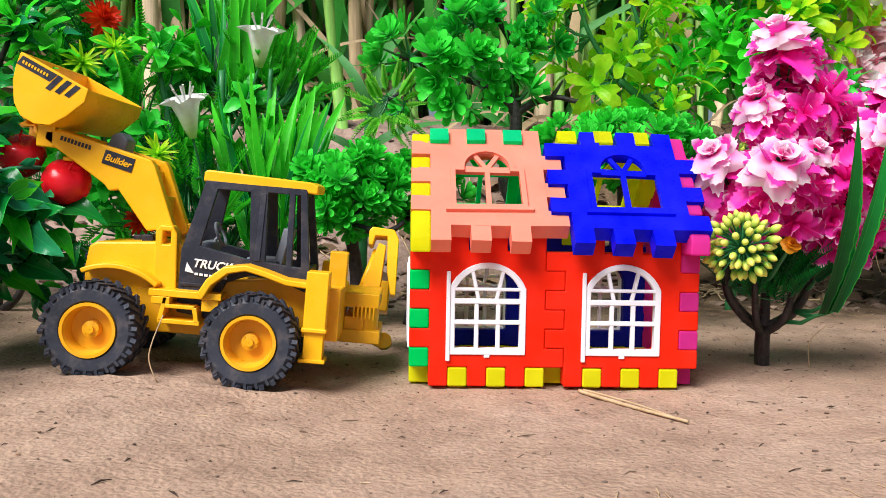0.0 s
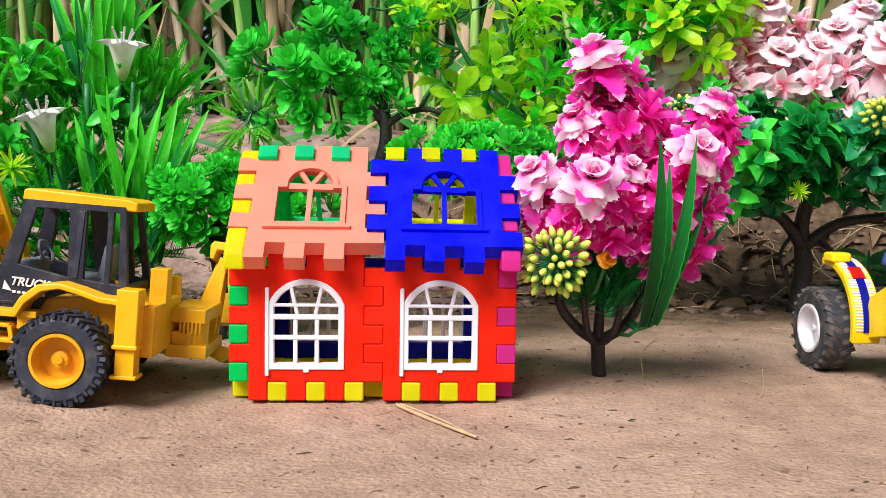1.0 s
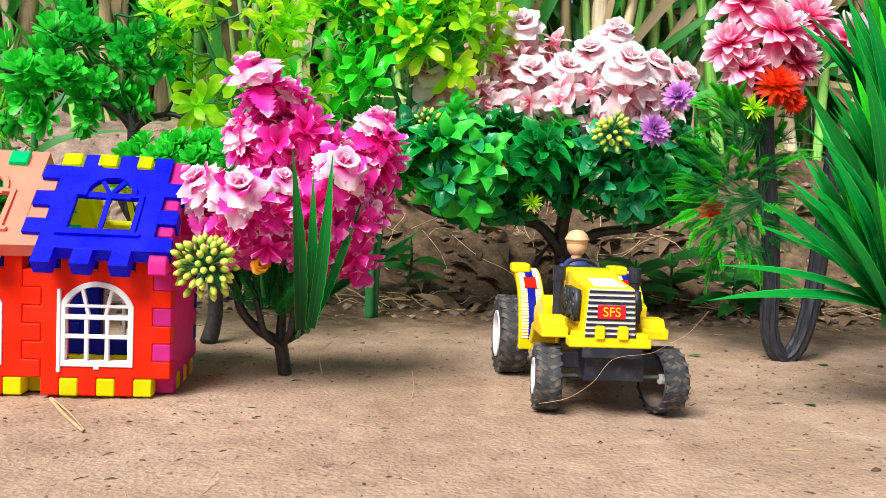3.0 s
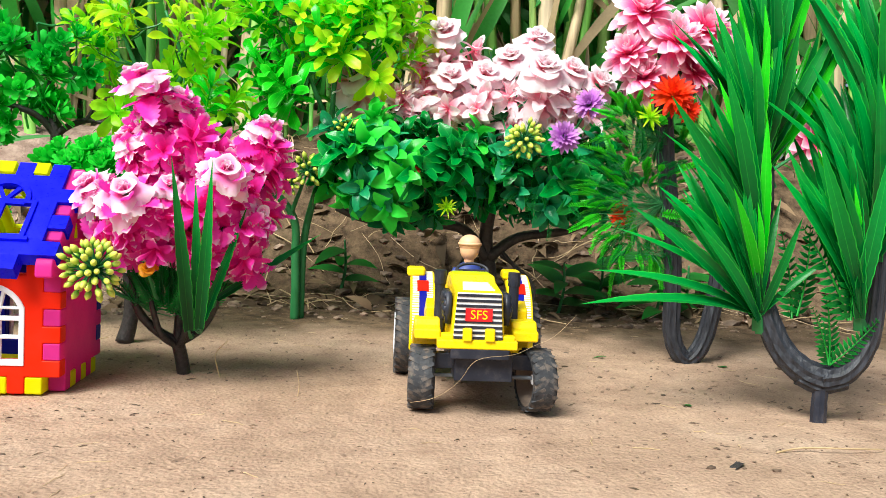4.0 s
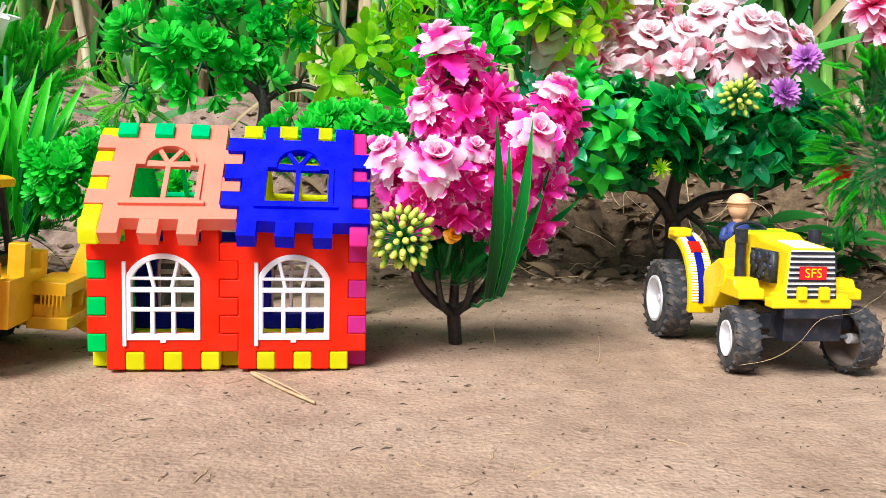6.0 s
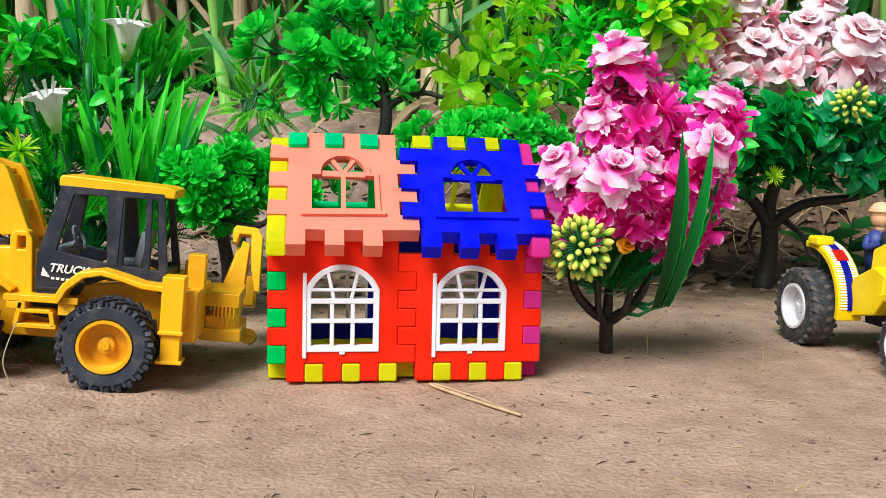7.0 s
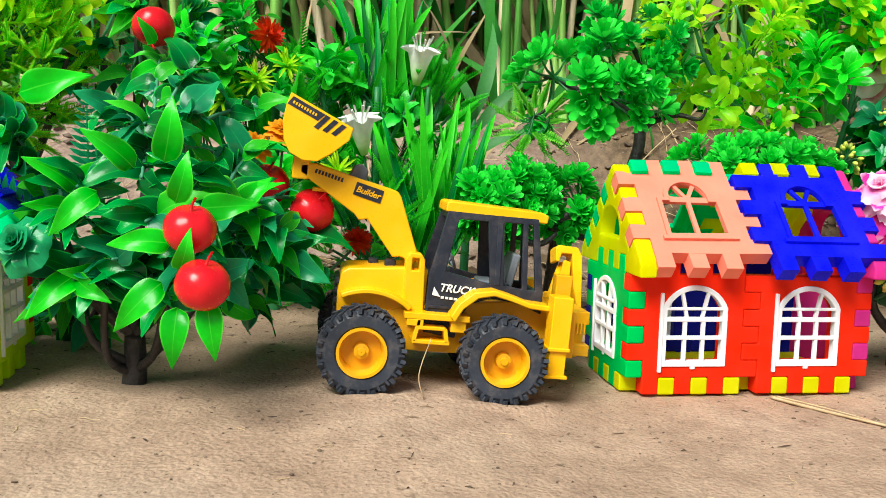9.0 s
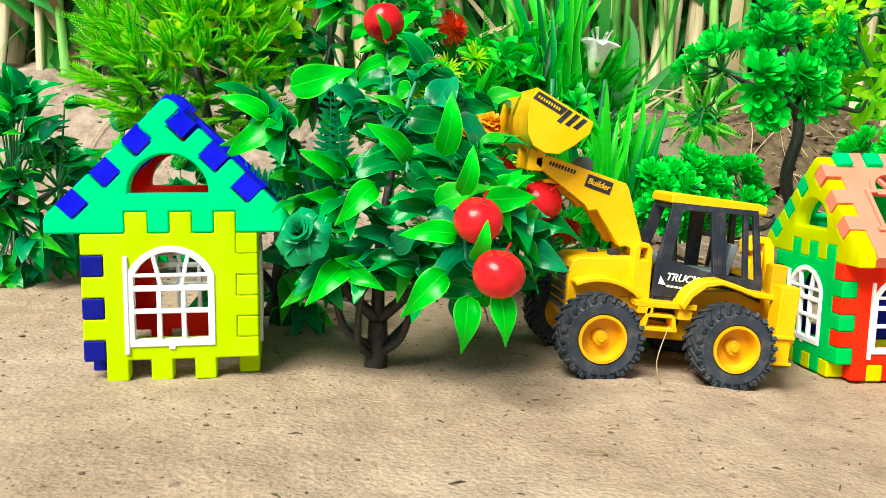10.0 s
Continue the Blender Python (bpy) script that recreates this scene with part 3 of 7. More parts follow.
def backhoe():
    t = thing("toy_backhoe_loader", (-22.13, 43.66, 1.12), "yellow plastic toy backhoe loader with raised front bucket", "toy digger", (0, 4.2, 0.0), scale=0.98)
    for x in (-0.1, 9.85):
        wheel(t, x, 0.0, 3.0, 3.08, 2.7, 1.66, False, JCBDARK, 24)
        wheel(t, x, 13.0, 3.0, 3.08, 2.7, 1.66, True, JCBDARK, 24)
    for x in (-0.1, 9.85):
        part("axle", cyl(bmesh.new(), (x, 2, 3.0), (x, 11.0, 3.0), 0.5), BLACK, t, smooth=True)
    # bonnet with its raised top and louvred nose
    bm = sheet([(-1.9, 3.5), (2.9, 3.9), (4.4, 4.1), (4.4, 8.6), (2.7, 8.6), (-1.3, 8.25), (-1.8, 7.95), (-2.0, 6.5)], [], 5.0, None, Matrix.Translation((0, 4.1, 0)))
    part("bonnet", bm, JCB, t, bevel=0.18)
    bm = bmesh.new()
    for k in range(5):
        box(bm, -2.2, -1.7, 4.6, 8.6, 4.2 + 0.7 * k, 4.6 + 0.7 * k, Matrix.Translation((0, 0, 0)))
    part("radiator_grille", bm, BLACK, t, "black louvred grille", bevel=0.05)
    bm = boxes((1.3, 2.1, 5.2, 6.0, 8.4, 8.95), (0.2, 0.9, 7.0, 7.8, 8.3, 8.75))
    part("exhaust_cap", bm, BLACK, t, bevel=0.1)
    for y0, y1 in ((2.7, 4.3), (8.7, 10.3)):
        arch = arc(0.1, 2.4, 4.75, 121, 55, 10) + arc(0.1, 2.4, 4.4, 55, 121, 10)
        part("front_mudguard", sheet(arch, [], y1 - y0, None, Matrix.Translation((0, y0, -0.1)) @ Matrix.Rotation(0.08, 4, "Y")), JCB, t, bevel=0.1)
    # frame below, with side steps
    bm = sheet([(2.0, 2.6), (8.2, 2.6), (14.5, 3.2), (14.5, 6.4), (12.2, 6.9), (4.0, 6.0), (1.5, 5.4)], [], 5.0, None, Matrix.Translation((0, 4.0, 0)))
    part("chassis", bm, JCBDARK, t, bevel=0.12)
    for y0, y1, o in ((2.4, 4.2, 0.7), (8.8, 10.6, 8.5)):
        st = part("side_step", boxes((2.8, 7.5, y0, y1, 5.2, 5.65)), JCB, t, bevel=0.06)
        part("step_block", boxes((3.0, 4.2, y0, y1, 4.7, 5.2)), JCB, st, bevel=0.06)
        part("step_block", boxes((6.2, 7.3, y0 + 0.2, y1 - 0.2, 4.4, 5.2)), JCB, st, bevel=0.06)
        part("step_tread", boxes((3.5, 6.2, y0, y1, 3.45, 3.75)), JCB, st, bevel=0.06)
        part("step_tread", bar(bmesh.new(), 3.9, 4.6, 5.8, 4.6, 0.25, y0, y1), JCB, st, bevel=0.05)
        part("step_hanger", bar(bmesh.new(), 3.6, 3.6, 3.9, 5.2, 0.3, y0, y1), JCB, st, bevel=0.05)
        part("step_hanger", bar(bmesh.new(), 6.0, 3.6, 5.8, 4.6, 0.3, y0, y1), JCB, st, bevel=0.05)
    # cab: two sides with windows, roof, seat and wheel
    side = [(4.35, 4.1), (6.7, 3.8), (6.9, 5.2), (7.5, 6.3), (9.0, 6.9), (11.0, 6.7), (12.9, 6.0), (12.9, 7.5), (12.25, 12.95), (5.5, 12.95), (4.6, 9.0), (4.4, 8.3)]
    holes = [[(5.6, 8.6), (8.9, 7.95), (8.5, 12.4), (6.35, 12.4)], [(9.95, 7.9), (11.3, 7.75), (11.1, 12.45), (9.7, 12.45)], [(11.7, 7.75), (12.3, 7.7), (11.85, 12.45), (11.5, 12.45)]]
    for y in (3.6, 9.0):
        cab = part("cab_side", lean_in(sheet(side, holes, 0.4, None, Matrix.Translation((0, y, 0)))), BLACK, t, "black window frames of the cab", bevel=0.07)
        f = y - 0.08 if y < 6 else y + 0.4
        for k in range(5):
            part("door_rib", boxes((4.5, 6.75 + 0.1 * k, f, f + 0.12, 4.2 + 0.42 * k, 4.42 + 0.42 * k)), BLACK, cab, bevel=0.04)
        part("door_pillar", lean_in(boxes((9.2, 9.6, f, f + 0.12, 7.9, 12.4))), BLACK, cab, bevel=0.04)
    lettering("lettering", "TRUCK", 0.78, face_out(6.5, 3.53, 7.36, 0.05), PAPER, t, slant=0.25, bold=0.02)
    for k in range(7):
        part("sticker_bar", boxes((5.4 + 0.32 * k, 5.62 + 0.32 * k, 3.53, 3.6, 6.64 - 0.02 * k, 6.8 - 0.02 * k)), PAPER, t)
    part("sticker_arrow", sheet([(4.75, 6.85), (5.35, 6.75), (4.85, 7.45)], [], 0.07, None, Matrix.Translation((0, 3.54, 0))), PAPER, t)
    for b in ((5.5, 5.9, 4.9, 8.1, 12.4, 12.9), (11.9, 12.2, 4.9, 8.1, 12.4, 12.9), (4.5, 5.0, 4.0, 9.0, 6.2, 8.2), (12.4, 12.8, 4.0, 9.0, 6.3, 7.6)):
        part("cab_cross_bar", boxes(b), BLACK, t, bevel=0.08)
    bm = sheet([(5.3, 12.85), (12.95, 12.6), (13.0, 13.2), (12.45, 13.4), (5.65, 13.65), (5.35, 13.55)], [], 4.3, None, Matrix.Translation((0, 4.5, 0)))
    box(bm, 6.2, 11.8, 4.9, 8.1, 13.4, 13.68, Matrix.Rotation(0.022, 4, "Y"))
    part("cab_roof", bm, JCB, t, bevel=0.14)
    part("console", boxes((5.2, 6.1, 5.0, 8.0, 7.2, 8.8)), GREY, t, "grey moulded console", bevel=0.15)
    bm = boxes((8.4, 10.8, 5.1, 7.9, 6.6, 8.0))
    box(bm, -0.25, 0.35, 5.1, 7.9, 0, 2.6, Matrix.Translation((10.5, 0, 7.6)) @ Matrix.Rotation(0.2, 4, "Y"))
    part("seat", bm, GREY, t, "grey moulded seat", bevel=0.15)
    bm = bmesh.new()
    tube(bm, [(6.3 + 0.35 * math.cos(a), 6.5 + 0.95 * math.sin(a), 9.3 - 0.75 * math.cos(a)) for a in [2 * math.pi * k / 20 for k in range(21)]], 0.11, 6)
    cyl(bm, (5.6, 6.5, 8.4), (6.3, 6.5, 9.3), 0.13, seg=8)
    part("steering_wheel", bm, GREY, t)
    for y0, y1 in ((1.9, 4.2), (8.8, 11.1)):
        low = [(6.35, 5.2), (6.9, 6.2), (7.9, 7.05), (9.0, 7.3), (10.3, 7.0), (11.6, 6.6), (13.1, 6.5)]
        up = [(x - (0.35 if x < 8 else 0), z + 0.42) for x, z in low]
        part("rear_mudguard", sheet(low + up[::-1], [], y1 - y0, None, Matrix.Translation((0, y0, 0))), JCB, t, bevel=0.12)
    # rear stabilisers and digging arm
    for y0, y1 in ((0.9, 2.5), (10.5, 12.1)):
        s = part("stabiliser", boxes((13.05, 14.5, y0, y1, 4.0, 7.75), (12.95, 14.6, y0 - 0.1, y1 + 0.1, 3.85, 4.15)), JCB, t, bevel=0.1)
        part("stabiliser_foot", boxes((13.15, 14.4, y0 + 0.15, y1 - 0.15, 2.1, 4.0), (12.9, 14.6, y0, y1, 1.9, 2.15)), JCB, s, bevel=0.06)
    bm = boxes((14.4, 15.2, 2.2, 9.2, 3.2, 6.6), (14.9, 17.8, 6.6, 12.2, 2.5, 3.4), (14.9, 17.6, 6.6, 12.2, 5.0, 6.0), (15.2, 16.6, 7.0, 11.9, 3.2, 4.3), (14.1, 15.3, 4.6, 5.8, 6.5, 8.9))
    cyl(bm, (16.7, 8.0, 2.8), (16.7, 8.0, 5.8), 0.9)
    for k in range(6):
        box(bm, 15.8 + 0.28 * k, 15.95 + 0.28 * k, 6.5, 6.7, 4.2, 5.1)
    part("slew_block", bm, JCBDARK, t, bevel=0.08)
    bm = bmesh.new()
    for y in (3.9, 5.2):
        sheet([(17.0, 4.1), (18.9, 3.3), (19.3, 3.5), (19.2, 4.4), (18.2, 4.6), (18.55, 11.2), (18.0, 11.4), (16.6, 6.5), (16.5, 6.0), (17.3, 5.6)], [], 0.4, bm, Matrix.Translation((0, y, 0)))
    cyl(bm, (19.0, 3.6, 3.9), (19.0, 5.9, 3.9), 0.62)
    swing = Matrix.Translation((-1.0, 6.9, -0.9)) @ Matrix.Rotation(radians(-13), 4, "X")
    bmesh.ops.transform(bm, matrix=swing, verts=bm.verts)
    part("boom", bm, JCB, t, bevel=0.06)
    bm = sheet([(17.2, 11.2), (17.5, 11.15), (17.7, 11.9), (18.6, 11.9), (18.8, 9.2), (19.2, 7.4), (19.6, 7.4), (19.5, 11.8), (19.1, 12.5), (17.4, 12.6), (17.15, 12.3)], [], 1.9, None, Matrix.Translation((0, 3.8, 0)))
    bmesh.ops.transform(bm, matrix=swing, verts=bm.verts)
    part("dipper_arm", bm, JCB, t, bevel=0.1)
    bm = boxes((18.0, 19.6, 6.2, 6.6, 8.2, 10.5), (18.0, 18.3, 6.2, 9.0, 8.2, 10.5), (18.0, 19.6, 6.2, 9.0, 8.0, 8.3), (18.0, 19.6, 8.7, 9.0, 8.2, 10.5))
    bmesh.ops.transform(bm, matrix=swing @ Matrix.Translation((-0.6, 1.5, -1.5)), verts=bm.verts)
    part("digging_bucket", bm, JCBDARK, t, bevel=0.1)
    cylin = cyl(bmesh.new(), (16.6, 4.75, 6.6), (17.9, 4.75, 10.9), 0.32)
    bmesh.ops.transform(cylin, matrix=swing, verts=cylin.verts)
    part("hydraulic_ram", cylin, JCB, t, smooth=True)
    # lift posts, loader arms and bucket
    for y0, y1 in ((3.6, 4.8), (8.2, 9.4)):
        bm = sheet([(2.8, 5.4), (4.25, 5.4), (4.05, 9.3), (3.75, 9.75), (2.95, 9.75), (2.65, 9.3)], [[(3.15, 8.5), (3.65, 8.5), (3.65, 9.35), (3.15, 9.35)]], y1 - y0, None, Matrix.Translation((0, y0, 0)))
        part("lift_post", bm, JCB, t, bevel=0.12)
    for y in (4.6, 8.0):
        arm = [(3.3, 8.9), (2.3, 9.3), (1.75, 9.2), (-0.3, 11.8), (-0.9, 11.65), (-1.3, 12.1), (-4.9, 14.4), (-5.4, 14.7), (-5.3, 15.3), (-4.3, 15.4), (1.75, 13.95), (2.0, 13.6), (3.4, 10.0), (3.7, 9.2)]
        part("loader_arm", sheet(arm, [], 0.9, None, Matrix.Translation((0, y, 0))), JCB, t, bevel=0.12)
    bm = boxes((-0.3, 1.75, 4.56, 4.62, 0, 0.95))
    bmesh.ops.transform(bm, matrix=Matrix.Translation((-1.2, -0.02, 13.4)) @ Matrix.Rotation(radians(14), 4, "Y"), verts=bm.verts)
    plate = part("name_plate", bm, BLACK, t, "black plate with a word in red and yellow", bevel=0.02)
    lettering("lettering", "Builder", 0.62, face_out(-0.4, 4.52, 13.68, radians(14)), JCB, t, slant=0.2, bold=0.01)
    for k in range(9):
        part("sticker_bar", box(bmesh.new(), 0.24 * k, 0.15 + 0.24 * k, 4.56, 4.62, 0, 0.3, Matrix.Translation((-4.3, 0, 14.75)) @ Matrix.Rotation(radians(14), 4, "Y")), BLACK, t)
    bm = boxes((1.0, 1.7, 5.4, 8.1, 12.6, 13.3), (-4.9, -4.4, 5.4, 8.1, 14.6, 15.2), (-4.4, 1.4, 5.4, 8.1, 13.4, 13.7), (1.9, 2.6, 5.4, 8.1, 10.2, 11.6))
    part("cross_tube", bm, JCB, t, bevel=0.1)
    bm = sheet([(-2.0, 14.4), (-0.6, 13.95), (-0.4, 15.0), (-0.9, 15.5), (-1.5, 15.3), (-1.7, 14.8)], [], 1.9, None, Matrix.Translation((0, 6.3, 0.2)))
    part("tilt_ram", bm, GREY, t, "grey plastic ram", bevel=0.15)
    outer = [(-6.28, 20.05), (-6.55, 19.2), (-6.7, 18.2), (-6.55, 16.8), (-6.1, 16.0), (-5.2, 15.55), (-4.2, 15.55), (-3.2, 16.2), (-2.1, 17.2), (-1.9, 18.05)]
    inner = [(-2.25, 17.75), (-3.3, 16.75), (-4.3, 16.05), (-5.1, 16.05), (-5.8, 16.4), (-6.2, 17.1), (-6.3, 18.2), (-6.15, 19.2), (-6.05, 19.95)]
    bk = part("loader_bucket", sheet(outer + inner, [], 11.2, None, Matrix.Translation((0, 2.55, 0))), JCB, t, bevel=0.1)
    for y in (2.5, 13.45):
        part("bucket_cheek", sheet(outer, [], 0.35, None, Matrix.Translation((0, y, 0))), JCB, bk, bevel=0.07)
    for y in (4.6, 8.0):
        part("bucket_bracket", boxes((-5.9, -4.7, y, y + 0.8, 14.2, 16.0)), JCB, bk, bevel=0.12)
    sl = math.atan2(2.0, 4.38)
    along = Matrix.Translation((-6.28, 0, 20.0)) @ Matrix.Rotation(sl, 4, "Y")
    bm = bmesh.new()
    sheet([(0.25, -0.12), (2.7, -0.12), (2.45, -0.75), (0.1, -0.75)], [], 0.05, bm, along @ Matrix.Translation((0, 2.47, 0)))
    for k in range(3):
        sheet([(2.75 + 0.62 * k, -0.12), (3.1 + 0.62 * k, -0.12), (2.75 + 0.62 * k, -1.25 + 0.1 * k), (2.4 + 0.62 * k, -1.25 + 0.1 * k)], [], 0.05, bm, along @ Matrix.Translation((0, 2.47, 0)))
    part("warning_stripes", bm, BLACK, bk, "black slanting warning stripes")
    for k in range(9):
        part("sticker_bar", box(bmesh.new(), 0.4 + 0.21 * k, 0.52 + 0.21 * k, 2.43, 2.5, -0.55, -0.35, along), JCB, bk)


def tractor():
    t = thing("toy_tractor", (48.15, 45.65, 0.05), "yellow toy farm tractor with white wheels and striped grille", "toy tractor", (0, 0, -1.0), scale=0.966)
    wheel(t, -5.5, -0.1, 2.6, 2.58, 2.05, 1.3, False, WHITE, 18, -95, 0.6, rubber=WORN, lug=0.016)
    open_wheel(t, 5.4, 0.0, 2.6, 101)
    wheel(t, -6.6, 13.2, 3.6, 3.62, 2.6, 1.95, False, WHITE, 22, -90, 0.6, rubber=WORN, lug=0.016)
    wheel(t, 6.6, 13.2, 3.6, 3.62, 2.6, 1.95, False, WHITE, 22, 90, 0.6, rubber=WORN, lug=0.016)
    bm = cyl(bmesh.new(), (-4.4, 0.2, 2.7), (5.0, -0.1, 2.7), 0.16, seg=10)
    part("front_axle_rod", bm, GREY, t, "grey steel rod")
    bm = boxes((-4.4, 4.4, -0.5, 0.6, 3.0, 4.2), (-2.2, 2.2, -2.6, 9, 2.5, 4.6), (-2.6, 1.8, -3.45, -2.2, 4.3, 5.1), (-4.2, 4.2, 12.6, 13.8, 3.0, 4.2))
    part("chassis", bm, BLACK, t, bevel=0.1)
    # bonnet: taller behind, stripes on top
    bm = sheet([(-3.0, 5.0), (8.2, 5.0), (8.2, 8.9), (5.6, 9.95), (2.4, 10.0), (1.4, 9.6), (-2.8, 9.3), (-3.1, 9.05)], [], 4.1, None, Matrix.Translation((2.05, 0, 0.05)) @ Matrix.Rotation(radians(90), 4, "Z"))
    for v in bm.verts:
        if v.co.z > 8:
            v.co.x *= 0.86
        v.co.x -= 0.6
    part("bonnet", bm, CANARY, t, bevel=0.2)
    g = part("grille", sheet([(-1.85, 5.7), (1.85, 5.7), (1.62, 9.2), (-1.62, 9.2)], [], 0.2, None, Matrix.Translation((-0.6, -3.25, 0.05))), PAPER, t, "white grille with black bars", bevel=0.05)
    for k in range(9):
        z = 5.4 + 0.395 * k
        w = 1.85 - 0.025 * k
        part("grille_bar", boxes((-w - 0.6, w - 0.6, -3.31, -3.2, z + 0.4, z + 0.6)), BLACK, g)
    part("badge", boxes((-1.6, 0.4, -3.38, -3.28, 7.15, 8.1)), BADGE, g, "red badge")
    lettering("lettering", "SFS", 0.95, face_out(-0.6, -3.40, 7.61), CANARY, t, 0.015)
    bm = boxes((-3.6, 2.4, -3.5, -2.2, 5.05, 5.75), (-1.75, -1.05, -3.7, -3.0, 5.65, 6.65), (-0.1, 0.65, -3.7, -3.0, 5.65, 6.65), (-3.3, -2.4, -3.4, -2.3, 5.65, 6.15), (1.3, 2.2, -3.4, -2.3, 5.65, 6.1))
    part("bumper", bm, CANARY, t, bevel=0.14)
    for s in (-1, 1):
        cylm = cyl(bmesh.new(), (s * 3.0 - 0.15, 3.2, 5.0), (s * 3.0 - 0.15, 3.2, 10.25), 0.42, seg=14)
        cyl(cylm, (s * 3.0 - 0.15, 3.2, 9.2), (s * 3.0 - 0.15, 3.2, 10.3), 0.5, seg=14)
        part("exhaust", cylm, BLACK, t, "black exhaust stack")
        bm = boxes(*[tuple(sorted((s * 2.0 - 0.55, s * 2.45 - 0.55))) + (-1.9, 1.7, 6.7, 9.0)])
        rr = random.Random(5)
        for k in range(22):
            ball(bm, (s * 2.45 - 0.55, -1.6 + 3.0 * rr.random(), 6.9 + 1.9 * rr.random()), 0.22 + 0.2 * rr.random(), 0.6, 1, 1, 8)
        part("engine", bm, BLACK, t, "black moulded engine block", smooth=True)
        bm = sheet([(-1.0, 5.5), (2.6, 5.5), (3.8, 4.2), (4.4, 4.4), (3.4, 6.0), (2.0, 6.3), (1.5, 6.95), (0.2, 6.95), (-0.1, 6.4), (-1.0, 6.3)], [], 2.0, None,
                   Matrix.Translation((s * 3.75 + 0.5, -0.6, -0.1)) @ Matrix.Rotation(radians(90), 4, "Z"))
        part("front_mudguard", bm, CANARY, t, bevel=0.16)
        # the rear mudguard bends down in front of the big wheel
        ring = arc(13.2, 3.9, 5.35, 84, 192, 16) + arc(13.2, 3.9, 4.75, 192, 84, 16)
        at = Matrix.Translation((s * 4.3 + 1.4, 0, 0)) @ Matrix.Rotation(radians(90), 4, "Z")
        fender = part("rear_mudguard", sheet(ring, [], 2.2, None, Matrix.Translation((-0.25, 0, 0)) @ at), CANARY, t, bevel=0.12)
        for k in range(34):
            a0 = 97 + 2.5 * k
            part("white_stripe", sheet(arc(13.2, 3.9, 5.42, a0, a0 + 1.3, 2) + arc(13.2, 3.9, 5.3, a0 + 1.3, a0, 2), [], 1.8, None, Matrix.Translation((-0.45, 0, 0)) @ at), PAPER, fender)
        part("blue_band", sheet(arc(13.2, 3.9, 5.47, 97, 182, 16) + arc(13.2, 3.9, 5.33, 182, 97, 16), [], 0.65, None, Matrix.Translation((-1.02, 0, 0)) @ at), NAVY, fender)
        part("fender_badge", sheet(arc(13.2, 3.9, 5.52, 120, 134, 4) + arc(13.2, 3.9, 5.4, 134, 120, 4), [], 1.0, None, Matrix.Translation((-0.85, 0, 0)) @ at), ORANGE, fender)
        bm = boxes((s * 4.3 - 1.35, s * 4.3 + 0.3, 11.2, 13.0, 8.9, 9.75))
        part("lamp_block", bm, CANARY, t, bevel=0.25)
        part("running_board", sheet([(4.0, 4.0), (8.3, 3.2), (8.9, 3.6), (8.0, 6.5), (5.2, 7.8), (3.6, 7.2)], [], 1.5, None, Matrix.Translation((s * 3.4 + 0.75, 0, 0)) @ Matrix.Rotation(radians(90), 4, "Z")), CANARY, t, bevel=0.15)
    for k in range(5):
        part("bonnet_stripe", boxes((-1.8 + 0.05 * k, 0.6 - 0.05 * k, -2.6 + 0.7 * k, -2.45 + 0.7 * k, 9.36 + 0.058 * k, 9.48 + 0.058 * k)), PAPER, t)
    # lime plate puts the greenish highlight of the bonnet's top into colour
    part("bonnet_top_patch", boxes((-2.1, 0.9, 2.7, 5.3, 9.98, 10.1)), LIME, t, bevel=0.1)
    part("platform", boxes((-3.6, 3.6, 8.0, 14.5, 4.4, 5.4), (-2.0, 2.0, 11.6, 13.6, 5.4, 6.8)), BLACK, t, bevel=0.15)
    bm = bmesh.new()
    tube(bm, [(-0.1 + 1.35 * math.cos(a), 8.4 + 0.5 * math.sin(a), 9.9 + 0.55 * math.sin(a)) for a in [2 * math.pi * k / 24 for k in range(25)]], 0.14, 6)
    cyl(bm, (-0.1, 8.4, 9.9), (-0.2, 7.9, 8.6), 0.15, seg=8)
    bar(bm, -1.4, 9.9, 1.2, 9.9, 0.16, 8.3, 8.5)
    part("steering_wheel", bm, BLACK, t)
    for ob in t.children:       # the body sits a little high on its axles
        if not ob.name.startswith(("wheel", "front_axle")):
            ob.location.z += 0.32 * CM


def driver():
    """A plain toy figure, one mesh."""
    bm = bmesh.new()
    ball(bm, (0, 0, 10.9), 1.12, 0.95, 0.95, 1.15, 18)
    ball(bm, (0, 0, 11.45), 1.2, 1, 1, 0.85, 18)
    cyl(bm, (0, 0, 11.35), (0, 0, 11.6), 1.3, 1.25, 22)
    cyl(bm, (0, 0, 9.2), (0, 0, 10.2), 0.55, seg=12)
    ball(bm, (0, 0.1, 8.0), 1.6, 1.0, 0.75, 1.0, 16)
    cyl(bm, (0, 0, 5.2), (0, 0, 8.0), 1.25, 1.5, 16)
    for s in (-1, 1):
        tube(bm, smooth_path([(s * 1.3, 0, 8.7), (s * 1.8, -0.6, 7.7), (s * 1.1, -2.2, 8.3)], 5), 0.42, 8)
    me = bpy.data.meshes.new("toy_figure")
    bmesh.ops.scale(bm, vec=(CM, CM, CM), verts=bm.verts)
    bm.to_mesh(me)
    bm.free()
    me.materials.append(DENIM)
    me.materials.append(SKIN)
    for f in me.polygons:
        f.material_index = 1 if f.center.z > 0.0945 else 0
    me.shade_smooth()
    ob = new("toy_figure", me)
    ob.matrix_basis = pose(0.4815, 0.560, 0.0285) @ Matrix.Scale(0.80, 4)
    tagged(ob, "plain tan and blue plastic toy figure seated on the tractor", "toy figure")


backhoe()
tractor()
driver()


